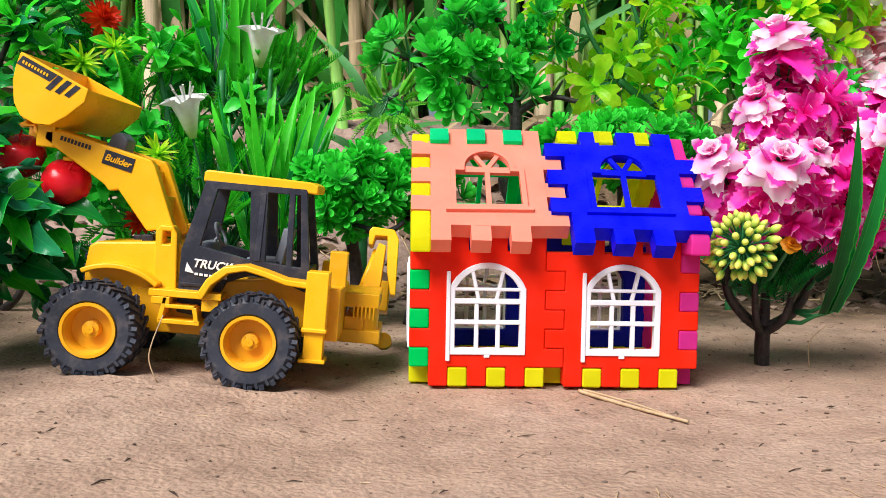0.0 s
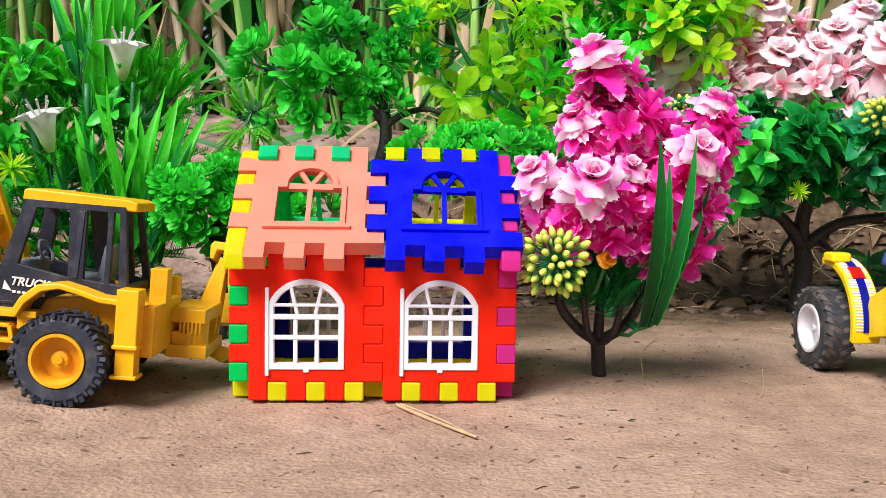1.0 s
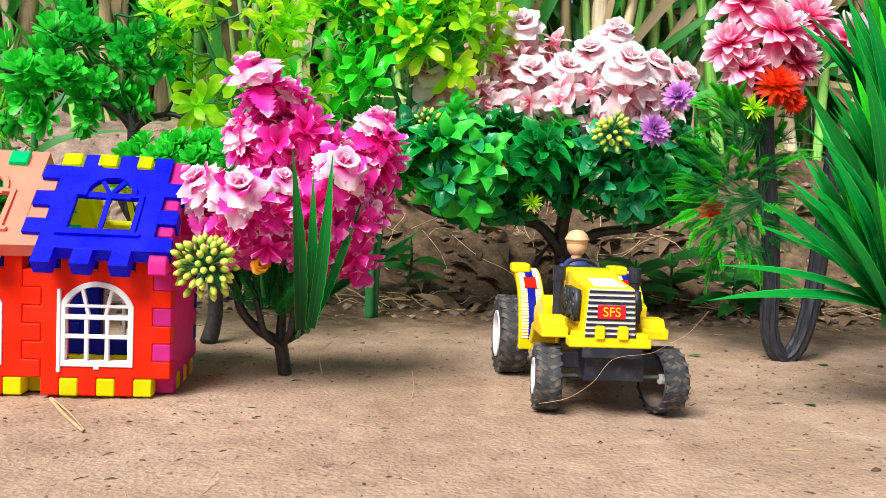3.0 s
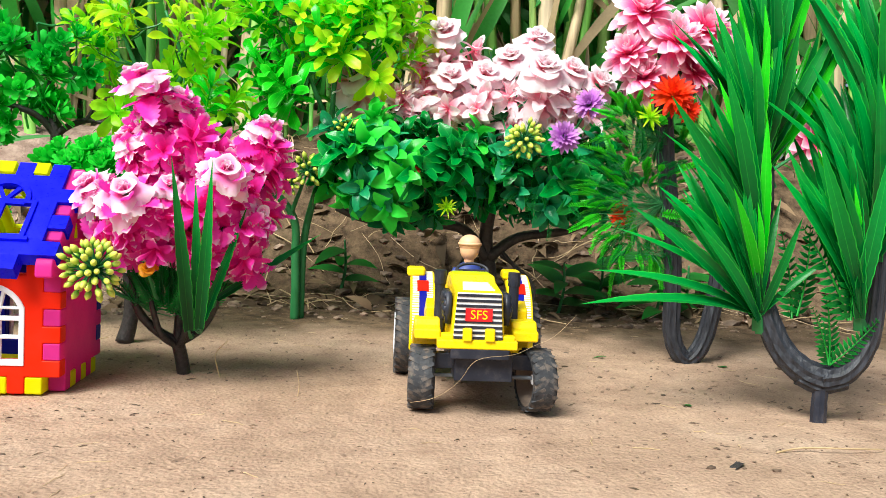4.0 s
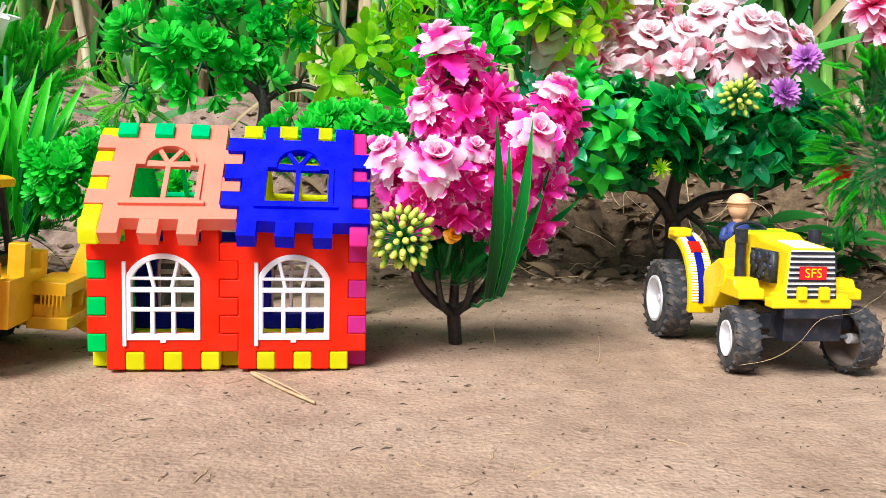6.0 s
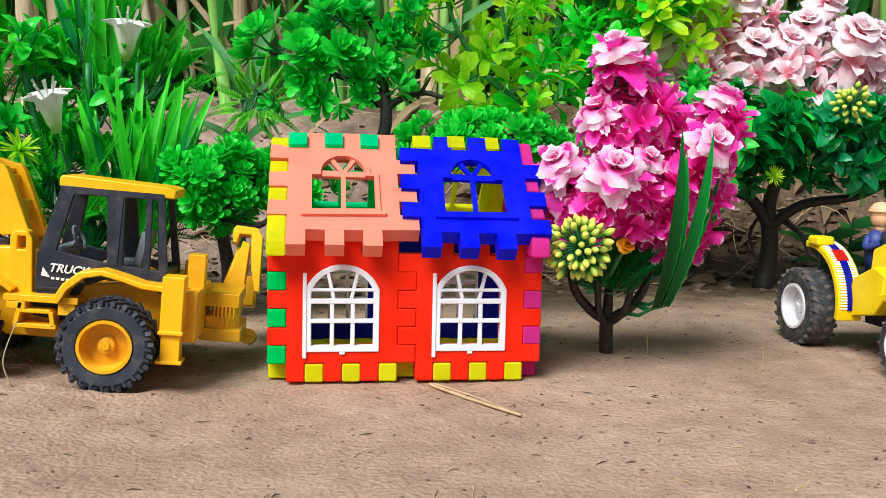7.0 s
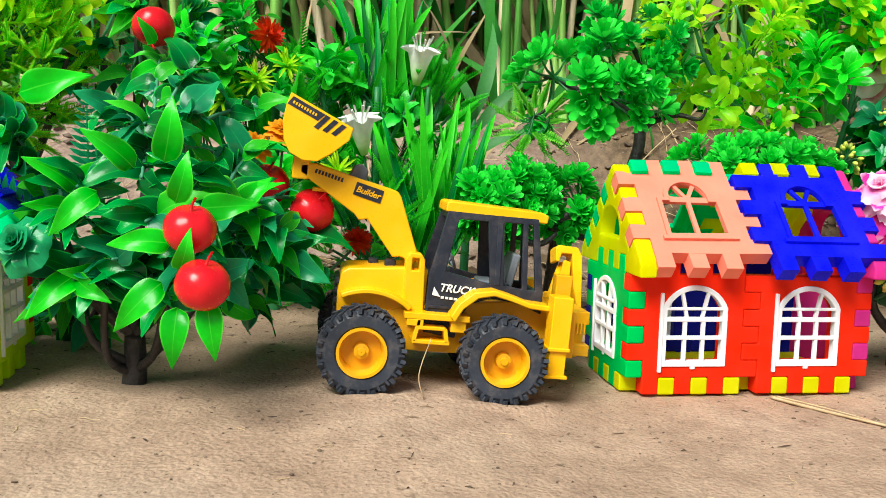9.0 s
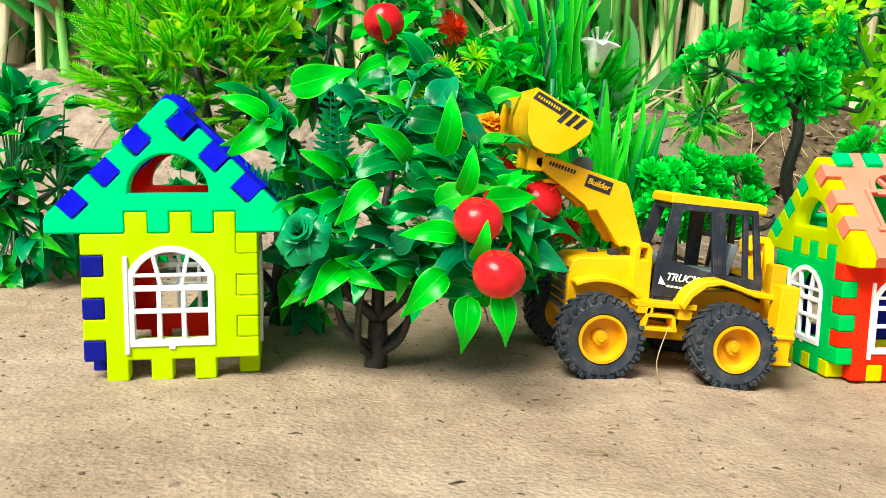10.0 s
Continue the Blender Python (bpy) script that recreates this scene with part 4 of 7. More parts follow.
# plant kit: a template is (points, faces, uv), in centimetres; a leaf grows along +y with its face to +z
SHAPES = {
    "ovate": lambda s: math.sin(math.pi * min(1, s) ** 0.72) ** 0.8 * 1.0,
    "lance": lambda s: max(0.0, min(1.0, s * 5 + 0.25)) * (1 - s) ** 0.6 * (0.8 + 0.5 * s),
    "round": lambda s: math.sin(math.pi * min(1, s) ** 1.15) ** 0.6,
    "blade": lambda s: (0.45 + 0.55 * min(1.0, s * 4)) * (1 - s ** 2.6),
    "spoon": lambda s: (0.28 + 0.95 * s ** 1.3) * (1 - s ** 6) ** 0.5,
    "petal": lambda s: (0.35 + 0.8 * s ** 0.8) * (1 - s ** 5) ** 0.5,
    "torn": lambda s: (0.3 + 0.9 * s ** 0.9) * (1 - 0.75 * s ** 4),
    "acute": lambda s: math.sin(math.pi * min(1, s) ** 0.6) ** 0.85 * (1.05 - 0.15 * s),
    "sword": lambda s: (0.35 + 0.65 * math.sin(math.pi * min(1.0, 0.08 + 0.55 * s ** 0.8) * 0.95)) * (1 - s ** 3.2),
    "needle": lambda s: (0.6 + 0.4 * math.sin(math.pi * s)) * (1 - s ** 3),
}


def leaf(length, width, shape="ovate", n=6, fold=0.18, curl=0.25, cup=0.0, jag=0.0, twist=0.0, wave=0.0):
    f = SHAPES[shape]
    pts, faces, uv = [], [], []
    for i in range(n + 1):
        s = math.sin(math.pi / 2 * i / n) if shape in ("spoon", "petal") else i / n
        w = width / 2 * max(f(min(s, 0.999)), 0.015)
        if jag and 0 < i < n:
            w *= 1 + (jag if i % 2 else -jag)
        y, z = length * s, -curl * length * s * s + cup * length * s * (1 - s)
        a = twist * s
        for k in (-1, 0, 1):
            dz = abs(k) * fold * w + (wave * width * math.sin(s * 9 + k * 1.6) if k else 0)
            pts.append((k * w * math.cos(a) - dz * math.sin(a) * k, y, z + dz + k * w * math.sin(a)))
            uv.append((0.5 + 0.5 * k, s))
        if i:
            b = 3 * i
            faces += [(b - 3, b - 2, b + 1, b), (b - 2, b - 1, b + 2, b + 1)]
    return np.array(pts), faces, np.array(uv)


def broad_leaf(length, width, shape="acute", n=8, fold=0.35, curl=0.3, twist=0.3, jag=0.0, wave=0.04):
    """A leaf five points across: folded along its midrib, its halves arched, its tip bent down."""
    f = SHAPES[shape]
    pts, faces, uv = [], [], []
    for i in range(n + 1):
        s = i / n
        w = width / 2 * max(f(min(s, 0.999)), 0.02)
        if jag and 0 < i < n:
            w *= 1 + (jag if i % 2 else -jag)
        y, z = length * (s - 0.12 * s ** 3 * curl), -curl * length * s ** 2.2 + 0.1 * length * s * (1 - s)
        a = twist * (s - 0.3)
        for k in (-1, -0.5, 0, 0.5, 1):
            dz = fold * w * (abs(k) ** 0.8 - 0.35 * k * k) + (wave * width * math.sin(s * 8 + k * 2.1) * abs(k))
            x = k * w
            pts.append((x * math.cos(a) - dz * math.sin(a), y, z + dz * math.cos(a) + x * math.sin(a)))
            uv.append((0.5 + 0.5 * k, s))
        if i:
            b = 5 * i
            faces += [(b - 5 + j, b - 4 + j, b + 1 + j, b + j) for j in range(4)]
    return np.array(pts), faces, np.array(uv)


def petal(width, cup, flare, torn=0.0, rows=5, cols=6, point=0.42):
    """A rounded petal one long: it cups across and bends outwards at its rim, which may be torn."""
    pts, faces, uv = [], [], []
    for i in range(rows + 1):
        s = i / rows
        w = width / 2 * (0.25 + 0.85 * math.sin(math.pi * (0.5 * s ** 0.8 + 0.02)))
        for k in range(cols + 1):
            u = 2 * k / cols - 1
            y = s * (1 - point * s * u * u)
            if torn and i >= rows - 1:
                y += torn * (1 if k % 2 else -1) * (1 if i == rows else 0.4)
            z = cup * (u * u) * w + 0.25 * s * (1 - s) - flare * s ** 3 * (1 + 0.35 * u * u) + 0.03 * math.sin(5 * u + 7 * s) * s
            pts.append((u * w * (1 - 0.12 * s * s), y, z))
            uv.append((k / cols, s))
        if i:
            b, c = i * (cols + 1), cols + 1
            faces += [(b - c + k, b - c + k + 1, b + k + 1, b + k) for k in range(cols)]
    return np.array(pts), faces, np.array(uv)


def strip_leaf(length, width):
    """A small needle of two triangles' worth."""
    pts = np.array([(-width * 0.3, 0, 0), (width * 0.3, 0, 0), (width * 0.5, length * 0.6, 0.05 * length), (0, length, 0), (-width * 0.5, length * 0.6, 0.05 * length)])
    return pts, [(0, 1, 2, 3, 4)], np.array([(0.3, 0), (0.7, 0), (1, 0.6), (0.5, 1), (0, 0.6)])


def moved(tpl, m):
    a = np.array(m)
    return tpl[0] @ a[:3, :3].T + a[:3, 3], tpl[1], tpl[2]


def joined(tpls):
    pts, faces, uv, o = [], [], [], 0
    for p, f, u in tpls:
        pts.append(p)
        uv.append(u)
        faces += [tuple(i + o for i in q) for q in f]
        o += len(p)
    return np.concatenate(pts), faces, np.concatenate(uv)


def of_bm(bm, v=0.5):
    bm.verts.index_update()
    pts = np.array([tuple(x.co) for x in bm.verts])
    faces = [tuple(x.index for x in f.verts) for f in bm.faces]
    bm.free()
    z = pts[:, 2]
    u = np.stack([np.full(len(pts), 0.5), np.full(len(pts), v) if v is not None else (z - z.min()) / max(1e-6, z.max() - z.min())], 1)
    return pts, faces, u


def mesh_of(name, tpl, material, smooth=True):
    me = bpy.data.meshes.new(name)
    me.from_pydata((tpl[0] * CM).tolist(), [], tpl[1])
    lay = me.uv_layers.new(name="UVMap")
    idx = np.zeros(len(me.loops), dtype=np.int32)
    me.loops.foreach_get("vertex_index", idx)
    lay.data.foreach_set("uv", tpl[2][idx].astype(np.float32).ravel())
    me.materials.append(material)
    if smooth:
        me.shade_smooth()
    return me


def along(pos, way, up=(0, 0, 1), size=1.0, roll=0.0):
    """Matrix that sends +y along way and +z towards up."""
    y = Vector(way).normalized()
    x = y.cross(Vector(up))
    if x.length < 1e-3:
        x = y.cross(Vector((1, 0.2, 0)))
    x.normalize()
    z = x.cross(y)
    m = Matrix(((x.x, y.x, z.x, 0), (x.y, y.y, z.y, 0), (x.z, y.z, z.z, 0), (0, 0, 0, 1)))
    return Matrix.Translation(pos) @ m @ Matrix.Rotation(roll, 4, "Y") @ Matrix.Scale(size, 4)


def facing(pos, way, size=1.0, roll=0.0):
    """Matrix that sends +z along way."""
    return Matrix.Translation(pos) @ Vector(way).to_track_quat("Z", "Y").to_matrix().to_4x4() @ Matrix.Rotation(roll, 4, "Z") @ Matrix.Scale(size, 4)


def shoot_tpl(lf, pairs, length):
    """An upright shoot: leaves in crossed pairs up a stem, and a tuft at its tip."""
    items = []
    for k in range(pairs):
        q = k / pairs
        for side in (0, 1):
            m = Matrix.Translation((0, 0, length * (0.15 + 0.75 * q))) @ Matrix.Rotation(1.57 * k + math.pi * side + rk.uniform(-.4, .4), 4, "Z") @ Matrix.Translation((0, 0.1, 0)) @ Matrix.Rotation(radians(28 + 26 * q + rk.uniform(-12, 12)), 4, "X") @ Matrix.Rotation(rk.uniform(-.5, .5), 4, "Y") @ Matrix.Scale((1 - 0.25 * q) * rk.uniform(0.85, 1.12), 4)
            items.append(moved(lf, m))
    for k in range(3):
        items.append(moved(lf, Matrix.Translation((0, 0, length * 0.92)) @ Matrix.Rotation(2.1 * k, 4, "Z") @ Matrix.Rotation(radians(66), 4, "X") @ Matrix.Scale(0.7, 4)))
    bm = tube(bmesh.new(), [(0, 0, -1.2), (0.1, 0, length * 0.4), (0, 0, length)], [0.13, 0.11, 0.06], 5)
    return joined(items + [of_bm(bm, 0.1)])


def ring(tpl, n, tilt, lift=0.0, turn=0.0, size=1.0, rng=None, wild=1.0):
    """n copies round +z, leaning out from it by tilt degrees."""
    out = []
    for k in range(n):
        j = rng.uniform(-1, 1) if rng else 0
        a = 2 * math.pi * k / n + turn + j * 0.15 * wild
        t = radians(tilt + j * 7 * wild)
        m = Matrix.Rotation(a, 4, "Z") @ Matrix.Translation((0, 0.08, lift)) @ Matrix.Rotation(math.pi / 2 - t, 4, "X") @ Matrix.Scale(size * (1 + 0.07 * j * wild), 4)
        out.append(moved(tpl, m))
    return out


rk = random.Random(11)


def rosette_tpl():
    sp = leaf(1.0, 0.46, "spoon", 4, 0.3, -0.22)
    return joined(ring(sp, 5, 12, 0.5, 0, 0.8, rk) + ring(sp, 7, 34, 0.3, 0.4, 1.15, rk) + ring(sp, 8, 58, 0.1, 0.1, 1.4, rk) + ring(sp, 7, 84, -0.1, 0.3, 1.45, rk))


def sprig_tpl(length, pairs, needle, width, droop=0.15, lift=0.5):
    """A stem with needles in pairs, along +y."""
    nd = strip_leaf(needle, width)
    items = []
    for k in range(pairs):
        s = (k + 0.6) / pairs
        y, z = length * s, -droop * length * s * s
        q = 1 - 0.55 * s if s > 0.35 else 0.65 + s
        for side in (-1, 1):
            m = Matrix.Translation((0, y, z)) @ Matrix.Rotation(-side * radians(55 - 18 * s), 4, "Z") @ Matrix.Rotation(radians(15 + 25 * lift * rk.random()), 4, "X") @ Matrix.Scale(q, 4)
            items.append(moved(nd, m))
        m = Matrix.Translation((0, y, z)) @ Matrix.Rotation(radians(60), 4, "X") @ Matrix.Scale(q * 0.8, 4)
        items.append(moved(nd, m))
    bm = tube(bmesh.new(), [(0, length * s, -droop * length * s * s) for s in (0, 0.35, 0.7, 1)], [0.1, 0.08, 0.06, 0.03], 4)
    return joined(items + [of_bm(bm, 0.1)])


def fern_tpl(length, pairs, width):
    lf = leaf(1, 0.42, "lance", 3, 0.1, 0.15)
    items = []
    for k in range(pairs):
        s = (k + 0.5) / pairs
        for side in (-1, 1):
            m = Matrix.Translation((0, length * s, -0.22 * length * s * s)) @ Matrix.Rotation(-side * radians(68), 4, "Z") @ Matrix.Scale(width * (1 - 0.75 * s ** 1.5) * (0.6 + min(0.4, s * 2)), 4)
            items.append(moved(lf, m))
    bm = tube(bmesh.new(), [(0, length * s, -0.22 * length * s * s) for s in (0, 0.35, 0.7, 1)], [0.12, 0.1, 0.07, 0.03], 4)
    return joined(items + [of_bm(bm, 0.1)])


def rose_tpl():
    shut, mid, out = petal(1.1, 0.75, 0.02), petal(1.25, 0.5, 0.12), petal(1.2, 0.22, 0.34, 0.025)
    return joined(ring(shut, 3, -6, 0.55, 0, 0.9, rk) + ring(shut, 4, 8, 0.45, 0.5, 1.15, rk) + ring(mid, 5, 24, 0.3, 0.2, 1.45, rk) + ring(mid, 4, 44, 0.15, 0.6, 1.75, rk, 2) + ring(out, 5, 72, 0.0, 0.1, 2.1, rk, 3))


def frayed_tpl():
    """A spray of long pointed petals with saw-toothed edges."""
    fr, fs = broad_leaf(1.0, 0.50, "round", 21, 0.55, 0.3, 0.5, 0.17), broad_leaf(1.0, 0.42, "petal", 21, 0.6, -0.1, -0.5, 0.15)
    return joined(ring(fs, 3, 22, 0, 0.2, 2.4, rk, 3) + ring(fr, 4, 50, -0.1, 0.6, 2.7, rk, 4) + ring(fr, 4, 84, -0.1, 0.1, 2.8, rk, 4) + ring(fs, 3, 112, -0.2, 0.5, 2.7, rk, 4))


def many_petal_tpl(rings_, shape="lance", width=0.34, jag=0.0):
    pe = petal(width * 1.5, 0.4, 0.1, jag, 4, 4) if shape == "petal" else leaf(1.0, width, shape, 5, 0.25, -0.12, 0.1, jag)
    return joined([x for n, tilt, size in rings_ for x in ring(pe, n, tilt, 0.3 * (1 - tilt / 110), n * 0.37, size, rk, 2.2)])


def bunch_tpl(lf, n=7):
    items = []
    for k in range(n):
        a, t = 2.4 * k + rk.uniform(-.3, .3), 0.25 + 0.95 * k / n + rk.uniform(-.25, .25)
        m = Matrix.Rotation(a, 4, "Z") @ Matrix.Translation((0, 0.1, 0.9 - 1.3 * k / n)) @ Matrix.Rotation(math.pi / 2 - t, 4, "X") @ Matrix.Rotation(rk.uniform(-.6, .6), 4, "Y") @ Matrix.Scale(0.75 + 0.5 * k / n, 4)
        items.append(moved(lf, m))
    bm = tube(bmesh.new(), [(0, 0, -1.6), (0.1, 0, 0), (0, 0, 1)], [0.1, 0.09, 0.05], 4)
    return joined(items + [of_bm(bm, 0.1)])


def berries(parent, base, m, n, stalk, r):
    """A sprig of thin stalks with a berry on each."""
    m = m.copy()
    m.translation = m.translation - Vector(base)
    bm, spots = bmesh.new(), []
    for k in range(n):
        z, a = 1 - 1.5 * (k + 0.5) / n, 2.4 * k
        d = Vector((math.sqrt(max(0, 1 - z * z)) * math.cos(a), math.sqrt(max(0, 1 - z * z)) * math.sin(a), z))
        p = d * stalk * rk.uniform(0.7, 1.15)
        tube(bm, [(0, 0, -0.6), d * stalk * 0.4, p], [0.12, 0.09, 0.07], 4)
        spots.append(Matrix.Translation(p) @ d.to_track_quat("Z", "Y").to_matrix().to_4x4() @ Matrix.Scale(r * rk.uniform(0.85, 1.12), 4))
    sprig = share("berry_sprig", mesh_of("berry_sprig", of_bm(bm), STEM), parent, m)
    for q in spots:
        share("berry", ME_BERRY, sprig, q)


def lily_tpl():
    bm = bmesh.new()
    prof = [(0.3, 0), (0.55, 0.8), (0.8, 1.8), (1.1, 2.7), (1.6, 3.25)]
    seg = 24
    rows = []
    for i, (r, z) in enumerate(prof):
        rows.append([])
        for k in range(seg):
            a = 2 * math.pi * k / seg
            t = 0.5 + 0.5 * math.cos(6 * a)
            rr, zz = r, z
            if i == len(prof) - 1:
                rr, zz = r * (0.66 + 0.62 * t), z + 0.05 - 0.22 * t
            rows[-1].append(bm.verts.new((rr * math.cos(a), rr * math.sin(a), zz)))
    for a, b in zip(rows, rows[1:]):
        for k in range(seg):
            bm.faces.new((a[k], a[(k + 1) % seg], b[(k + 1) % seg], b[k]))
    bm.faces.new(rows[0][::-1])
    for k in range(6):
        a = k * 1.05 + 0.3
        tube(bm, [(0, 0, 1), (0.4 * math.cos(a), 0.4 * math.sin(a), 3.0), (0.9 * math.cos(a), 0.9 * math.sin(a), 4.0 + 0.3 * (k % 2))], [0.07, 0.05, 0.1], 5)
    return of_bm(bm, None)


G_FRESH = leafy("fresh_green_leaf", (0.015, 0.42, 0.012), (0.10, 0.86, 0.03), 0.36, 0.2, 0.45, rim=(0.2, 0.92, 0.06))
G_SUCC = leafy("succulent_green", (0.015, 0.42, 0.025), (0.08, 0.86, 0.07), 0.32)
G_DARK = leafy("deep_green_leaf", (0.003, 0.10, 0.02), (0.008, 0.32, 0.045), 0.24, 0.3, 0.22, rim=(0.04, 0.62, 0.07))
G_TEAL = leafy("blue_green_leaf", (0.010, 0.17, 0.07), (0.03, 0.40, 0.15), 0.25, rim=(0.05, 0.55, 0.16))
G_BRIGHT = leafy("bright_green_leaf", (0.01, 0.46, 0.006), (0.05, 0.80, 0.02), 0.26, rim=(0.16, 0.92, 0.06))
G_PALM = leafy("palm_green", (0.003, 0.10, 0.025), (0.010, 0.33, 0.04), 0.3, 0.45, rim=(0.05, 0.60, 0.05))
G_LIME = leafy("lime_leaf", (0.20, 0.88, 0.012), (0.55, 1.0, 0.02), 0.35, 0.2, 0.58, rim=(0.62, 1.0, 0.05))
G_YELLOW = leafy("yellow_green_leaf", (0.20, 0.80, 0.01), (0.74, 1.0, 0.015), 0.35, 0.2, 0.5, rim=(0.85, 1.0, 0.05))
G_FIR = leafy("fir_green", (0.004, 0.16, 0.03), (0.015, 0.42, 0.05), 0.4, 0.3)
G_CYPR = leafy("cypress_green", (0.14, 0.80, 0.012), (0.55, 1.0, 0.03), 0.4, 0.25, 0.5)
G_WEED = leafy("weed_leaf", (0.015, 0.14, 0.02), (0.03, 0.27, 0.03), 0.45)
P_ROSE = leafy("rose_petal", (0.98, 0.04, 0.48), (1.0, 0.94, 0.97), 0.45, 0.04, 0.4, (1.0, 0.32, 0.68), 0.55)
P_FRAY = leafy("frayed_petal", (0.96, 0.005, 0.40), (1.0, 0.86, 0.95), 0.45, 0.1, 0.46, (1.0, 0.06, 0.56), 0.85)
P_PALE = leafy("pale_pink_petal", (1.0, 0.16, 0.32), (1.0, 0.95, 0.97), 0.5, 0.06, 0.36, (1.0, 0.62, 0.71), 0.42)
P_HOT = leafy("hot_pink_petal", (0.97, 0.01, 0.22), (1.0, 0.92, 0.96), 0.5, 0.12, 0.36, (1.0, 0.18, 0.46), 0.5)
P_MAUVE = leafy("mauve_petal", (0.42, 0.03, 0.55), (0.75, 0.36, 0.82), 0.45)
P_RED = leafy("red_petal", (0.98, 0.16, 0.01), (0.95, 0.03, 0.01), 0.45)
P_ORANGE = leafy("orange_petal", (0.85, 0.14, 0.01), (0.92, 0.42, 0.01), 0.45)
P_WHITE = leafy("white_petal", (0.45, 0.70, 0.22), (0.90, 0.90, 0.86), 0.45, 0.05, 0.15, (0.90, 0.90, 0.86))
BERRY = leafy("yellow_green_berry", (0.08, 0.34, 0.02), (0.85, 0.86, 0.14), 0.35, 0.1, 0.0)
APPLE = plastic("red_fruit_skin", (0.66, 0.004, 0.012), 0.22, 0.25)

ME_ROSETTE = mesh_of("rosette", rosette_tpl(), G_SUCC)
ME_ROSETTE_DARK = mesh_of("rosette", rosette_tpl(), leafy("deep_succulent", (0.010, 0.30, 0.02), (0.04, 0.66, 0.06), 0.32))
ME_SPRIG = mesh_of("sprig", sprig_tpl(5.0, 16, 1.25, 0.4), G_FRESH)
ME_PALESPRIG = mesh_of("sprig", sprig_tpl(4.4, 12, 1.1, 0.5), leafy("pale_green_needle", (0.08, 0.56, 0.02), (0.36, 0.86, 0.10), 0.36, 0.2, 0.45))
ME_FIRSPRIG = mesh_of("fir_sprig", sprig_tpl(4.2, 18, 1.15, 0.15, 0.2), G_FIR)
ME_CYPRESS = mesh_of("cypress_spray", joined([moved(sprig_tpl(3.4, 16, 0.62, 0.2), Matrix.Rotation(a, 4, "Z") @ Matrix.Rotation(b, 4, "Y")) for a, b in ((0, 0), (0.6, 0.7), (-0.6, -0.6), (0.3, -1.2), (-0.25, 1.4))]), G_CYPR)
ME_FERN = mesh_of("fern_frond", fern_tpl(8.5, 15, 1.9), G_TEAL)
ME_FERN2 = mesh_of("fern_frond", fern_tpl(7.0, 13, 1.7), G_PALM)
ME_APLEAF = [mesh_of("leaf", broad_leaf(4.2, w * 0.95, "acute", 12, fo, c, tw, j, 0.1), g) for w, fo, c, tw, j, g in ((2.1, 0.35, 0.35, 0.4, 0.0, G_BRIGHT), (2.4, 0.30, 0.25, -0.4, 0.0, G_TEAL), (2.0, 0.5, 0.55, 0.6, 0.03, G_FRESH), (2.4, 0.4, 0.35, -0.6, 0.0, G_DARK), (2.5, 0.25, 0.15, 0.3, 0.02, G_TEAL))]
ME_BLADE = [mesh_of("blade", leaf(13, w, "sword", 26, 0.45, c, 0.05, 0.045, t), g) for w, c, t, g in ((1.4, 0.12, 0.3, G_PALM), (1.25, 0.3, -0.4, G_PALM), (1.35, 0.08, 0.6, G_BRIGHT), (1.45, 0.2, 0.2, G_DARK))]
ME_GRASS = [mesh_of("blade", leaf(13, 1.4, "lance", 14, 0.5, c, 0.0, 0.0, t), g) for c, t, g in ((0.1, 0.2, G_FRESH), (0.3, -0.4, G_FRESH), (0.18, 0.5, G_PALM))]
ME_FRAY = mesh_of("petal_spray", frayed_tpl(), P_FRAY)
ME_PALEFRAY = mesh_of("petal_spray", joined(ring(broad_leaf(1.0, 0.46, "round", 9, 0.55, -0.15, 0.4, 0.05), 4, 22, 0.1, 0.2, 1.9, rk, 3) + ring(broad_leaf(1.0, 0.50, "round", 9, 0.5, 0.2, -0.4, 0.05), 4, 52, 0, 0.5, 2.1, rk, 4) + ring(broad_leaf(1.0, 0.44, "round", 9, 0.4, 0.5, -0.3, 0.05), 4, 88, -0.1, 0.6, 2.3, rk, 5) + ring(broad_leaf(1.0, 0.42, "acute", 9, 0.35, 0.1, 0.3, 0.04), 3, 132, -0.2, 0.3, 2.8, rk, 5)), P_PALE)
ME_DAHLIA = mesh_of("dahlia", joined([x for n, tilt, size in ((5, 6, 1.7), (7, 22, 2.4), (9, 40, 3.0), (10, 60, 3.5), (10, 82, 3.8), (9, 104, 3.9), (7, 126, 3.7)) for x in ring(broad_leaf(1.0, 0.40, "round", 11, 0.5, 0.05 - 0.2 * (tilt < 50), 0.3, 0.06), n, tilt, 0.3 * (1 - tilt / 110), n * 0.37, size, rk, 2.4)]), P_HOT)
ME_GERBERA = mesh_of("red_flower", joined([x for n, tilt, size in ((10, 10, 1.1), (15, 28, 1.4), (18, 48, 1.7), (20, 68, 1.9), (18, 88, 2.0), (14, 108, 1.9)) for x in ring(leaf(1.0, 0.24, "round", 5, 0.3, -0.05, 0.1), n, tilt, 0.25 * (1 - tilt / 110), n * 0.37, size, rk, 1.6)]), P_RED)
ME_MARIGOLD = mesh_of("marigold", many_petal_tpl(((8, 10, 0.9), (12, 30, 1.2), (14, 55, 1.5), (14, 82, 1.6)), "petal", 0.4), P_ORANGE)
ME_LILY = mesh_of("lily", lily_tpl(), P_WHITE)
BERRY_BM = bmesh.new()
bmesh.ops.create_icosphere(BERRY_BM, subdivisions=2, radius=1.0)
for v in BERRY_BM.verts:
    v.co = Vector((v.co.x, v.co.y, v.co.z * 1.55 + (0.25 if v.co.z > 0.9 else 0)))
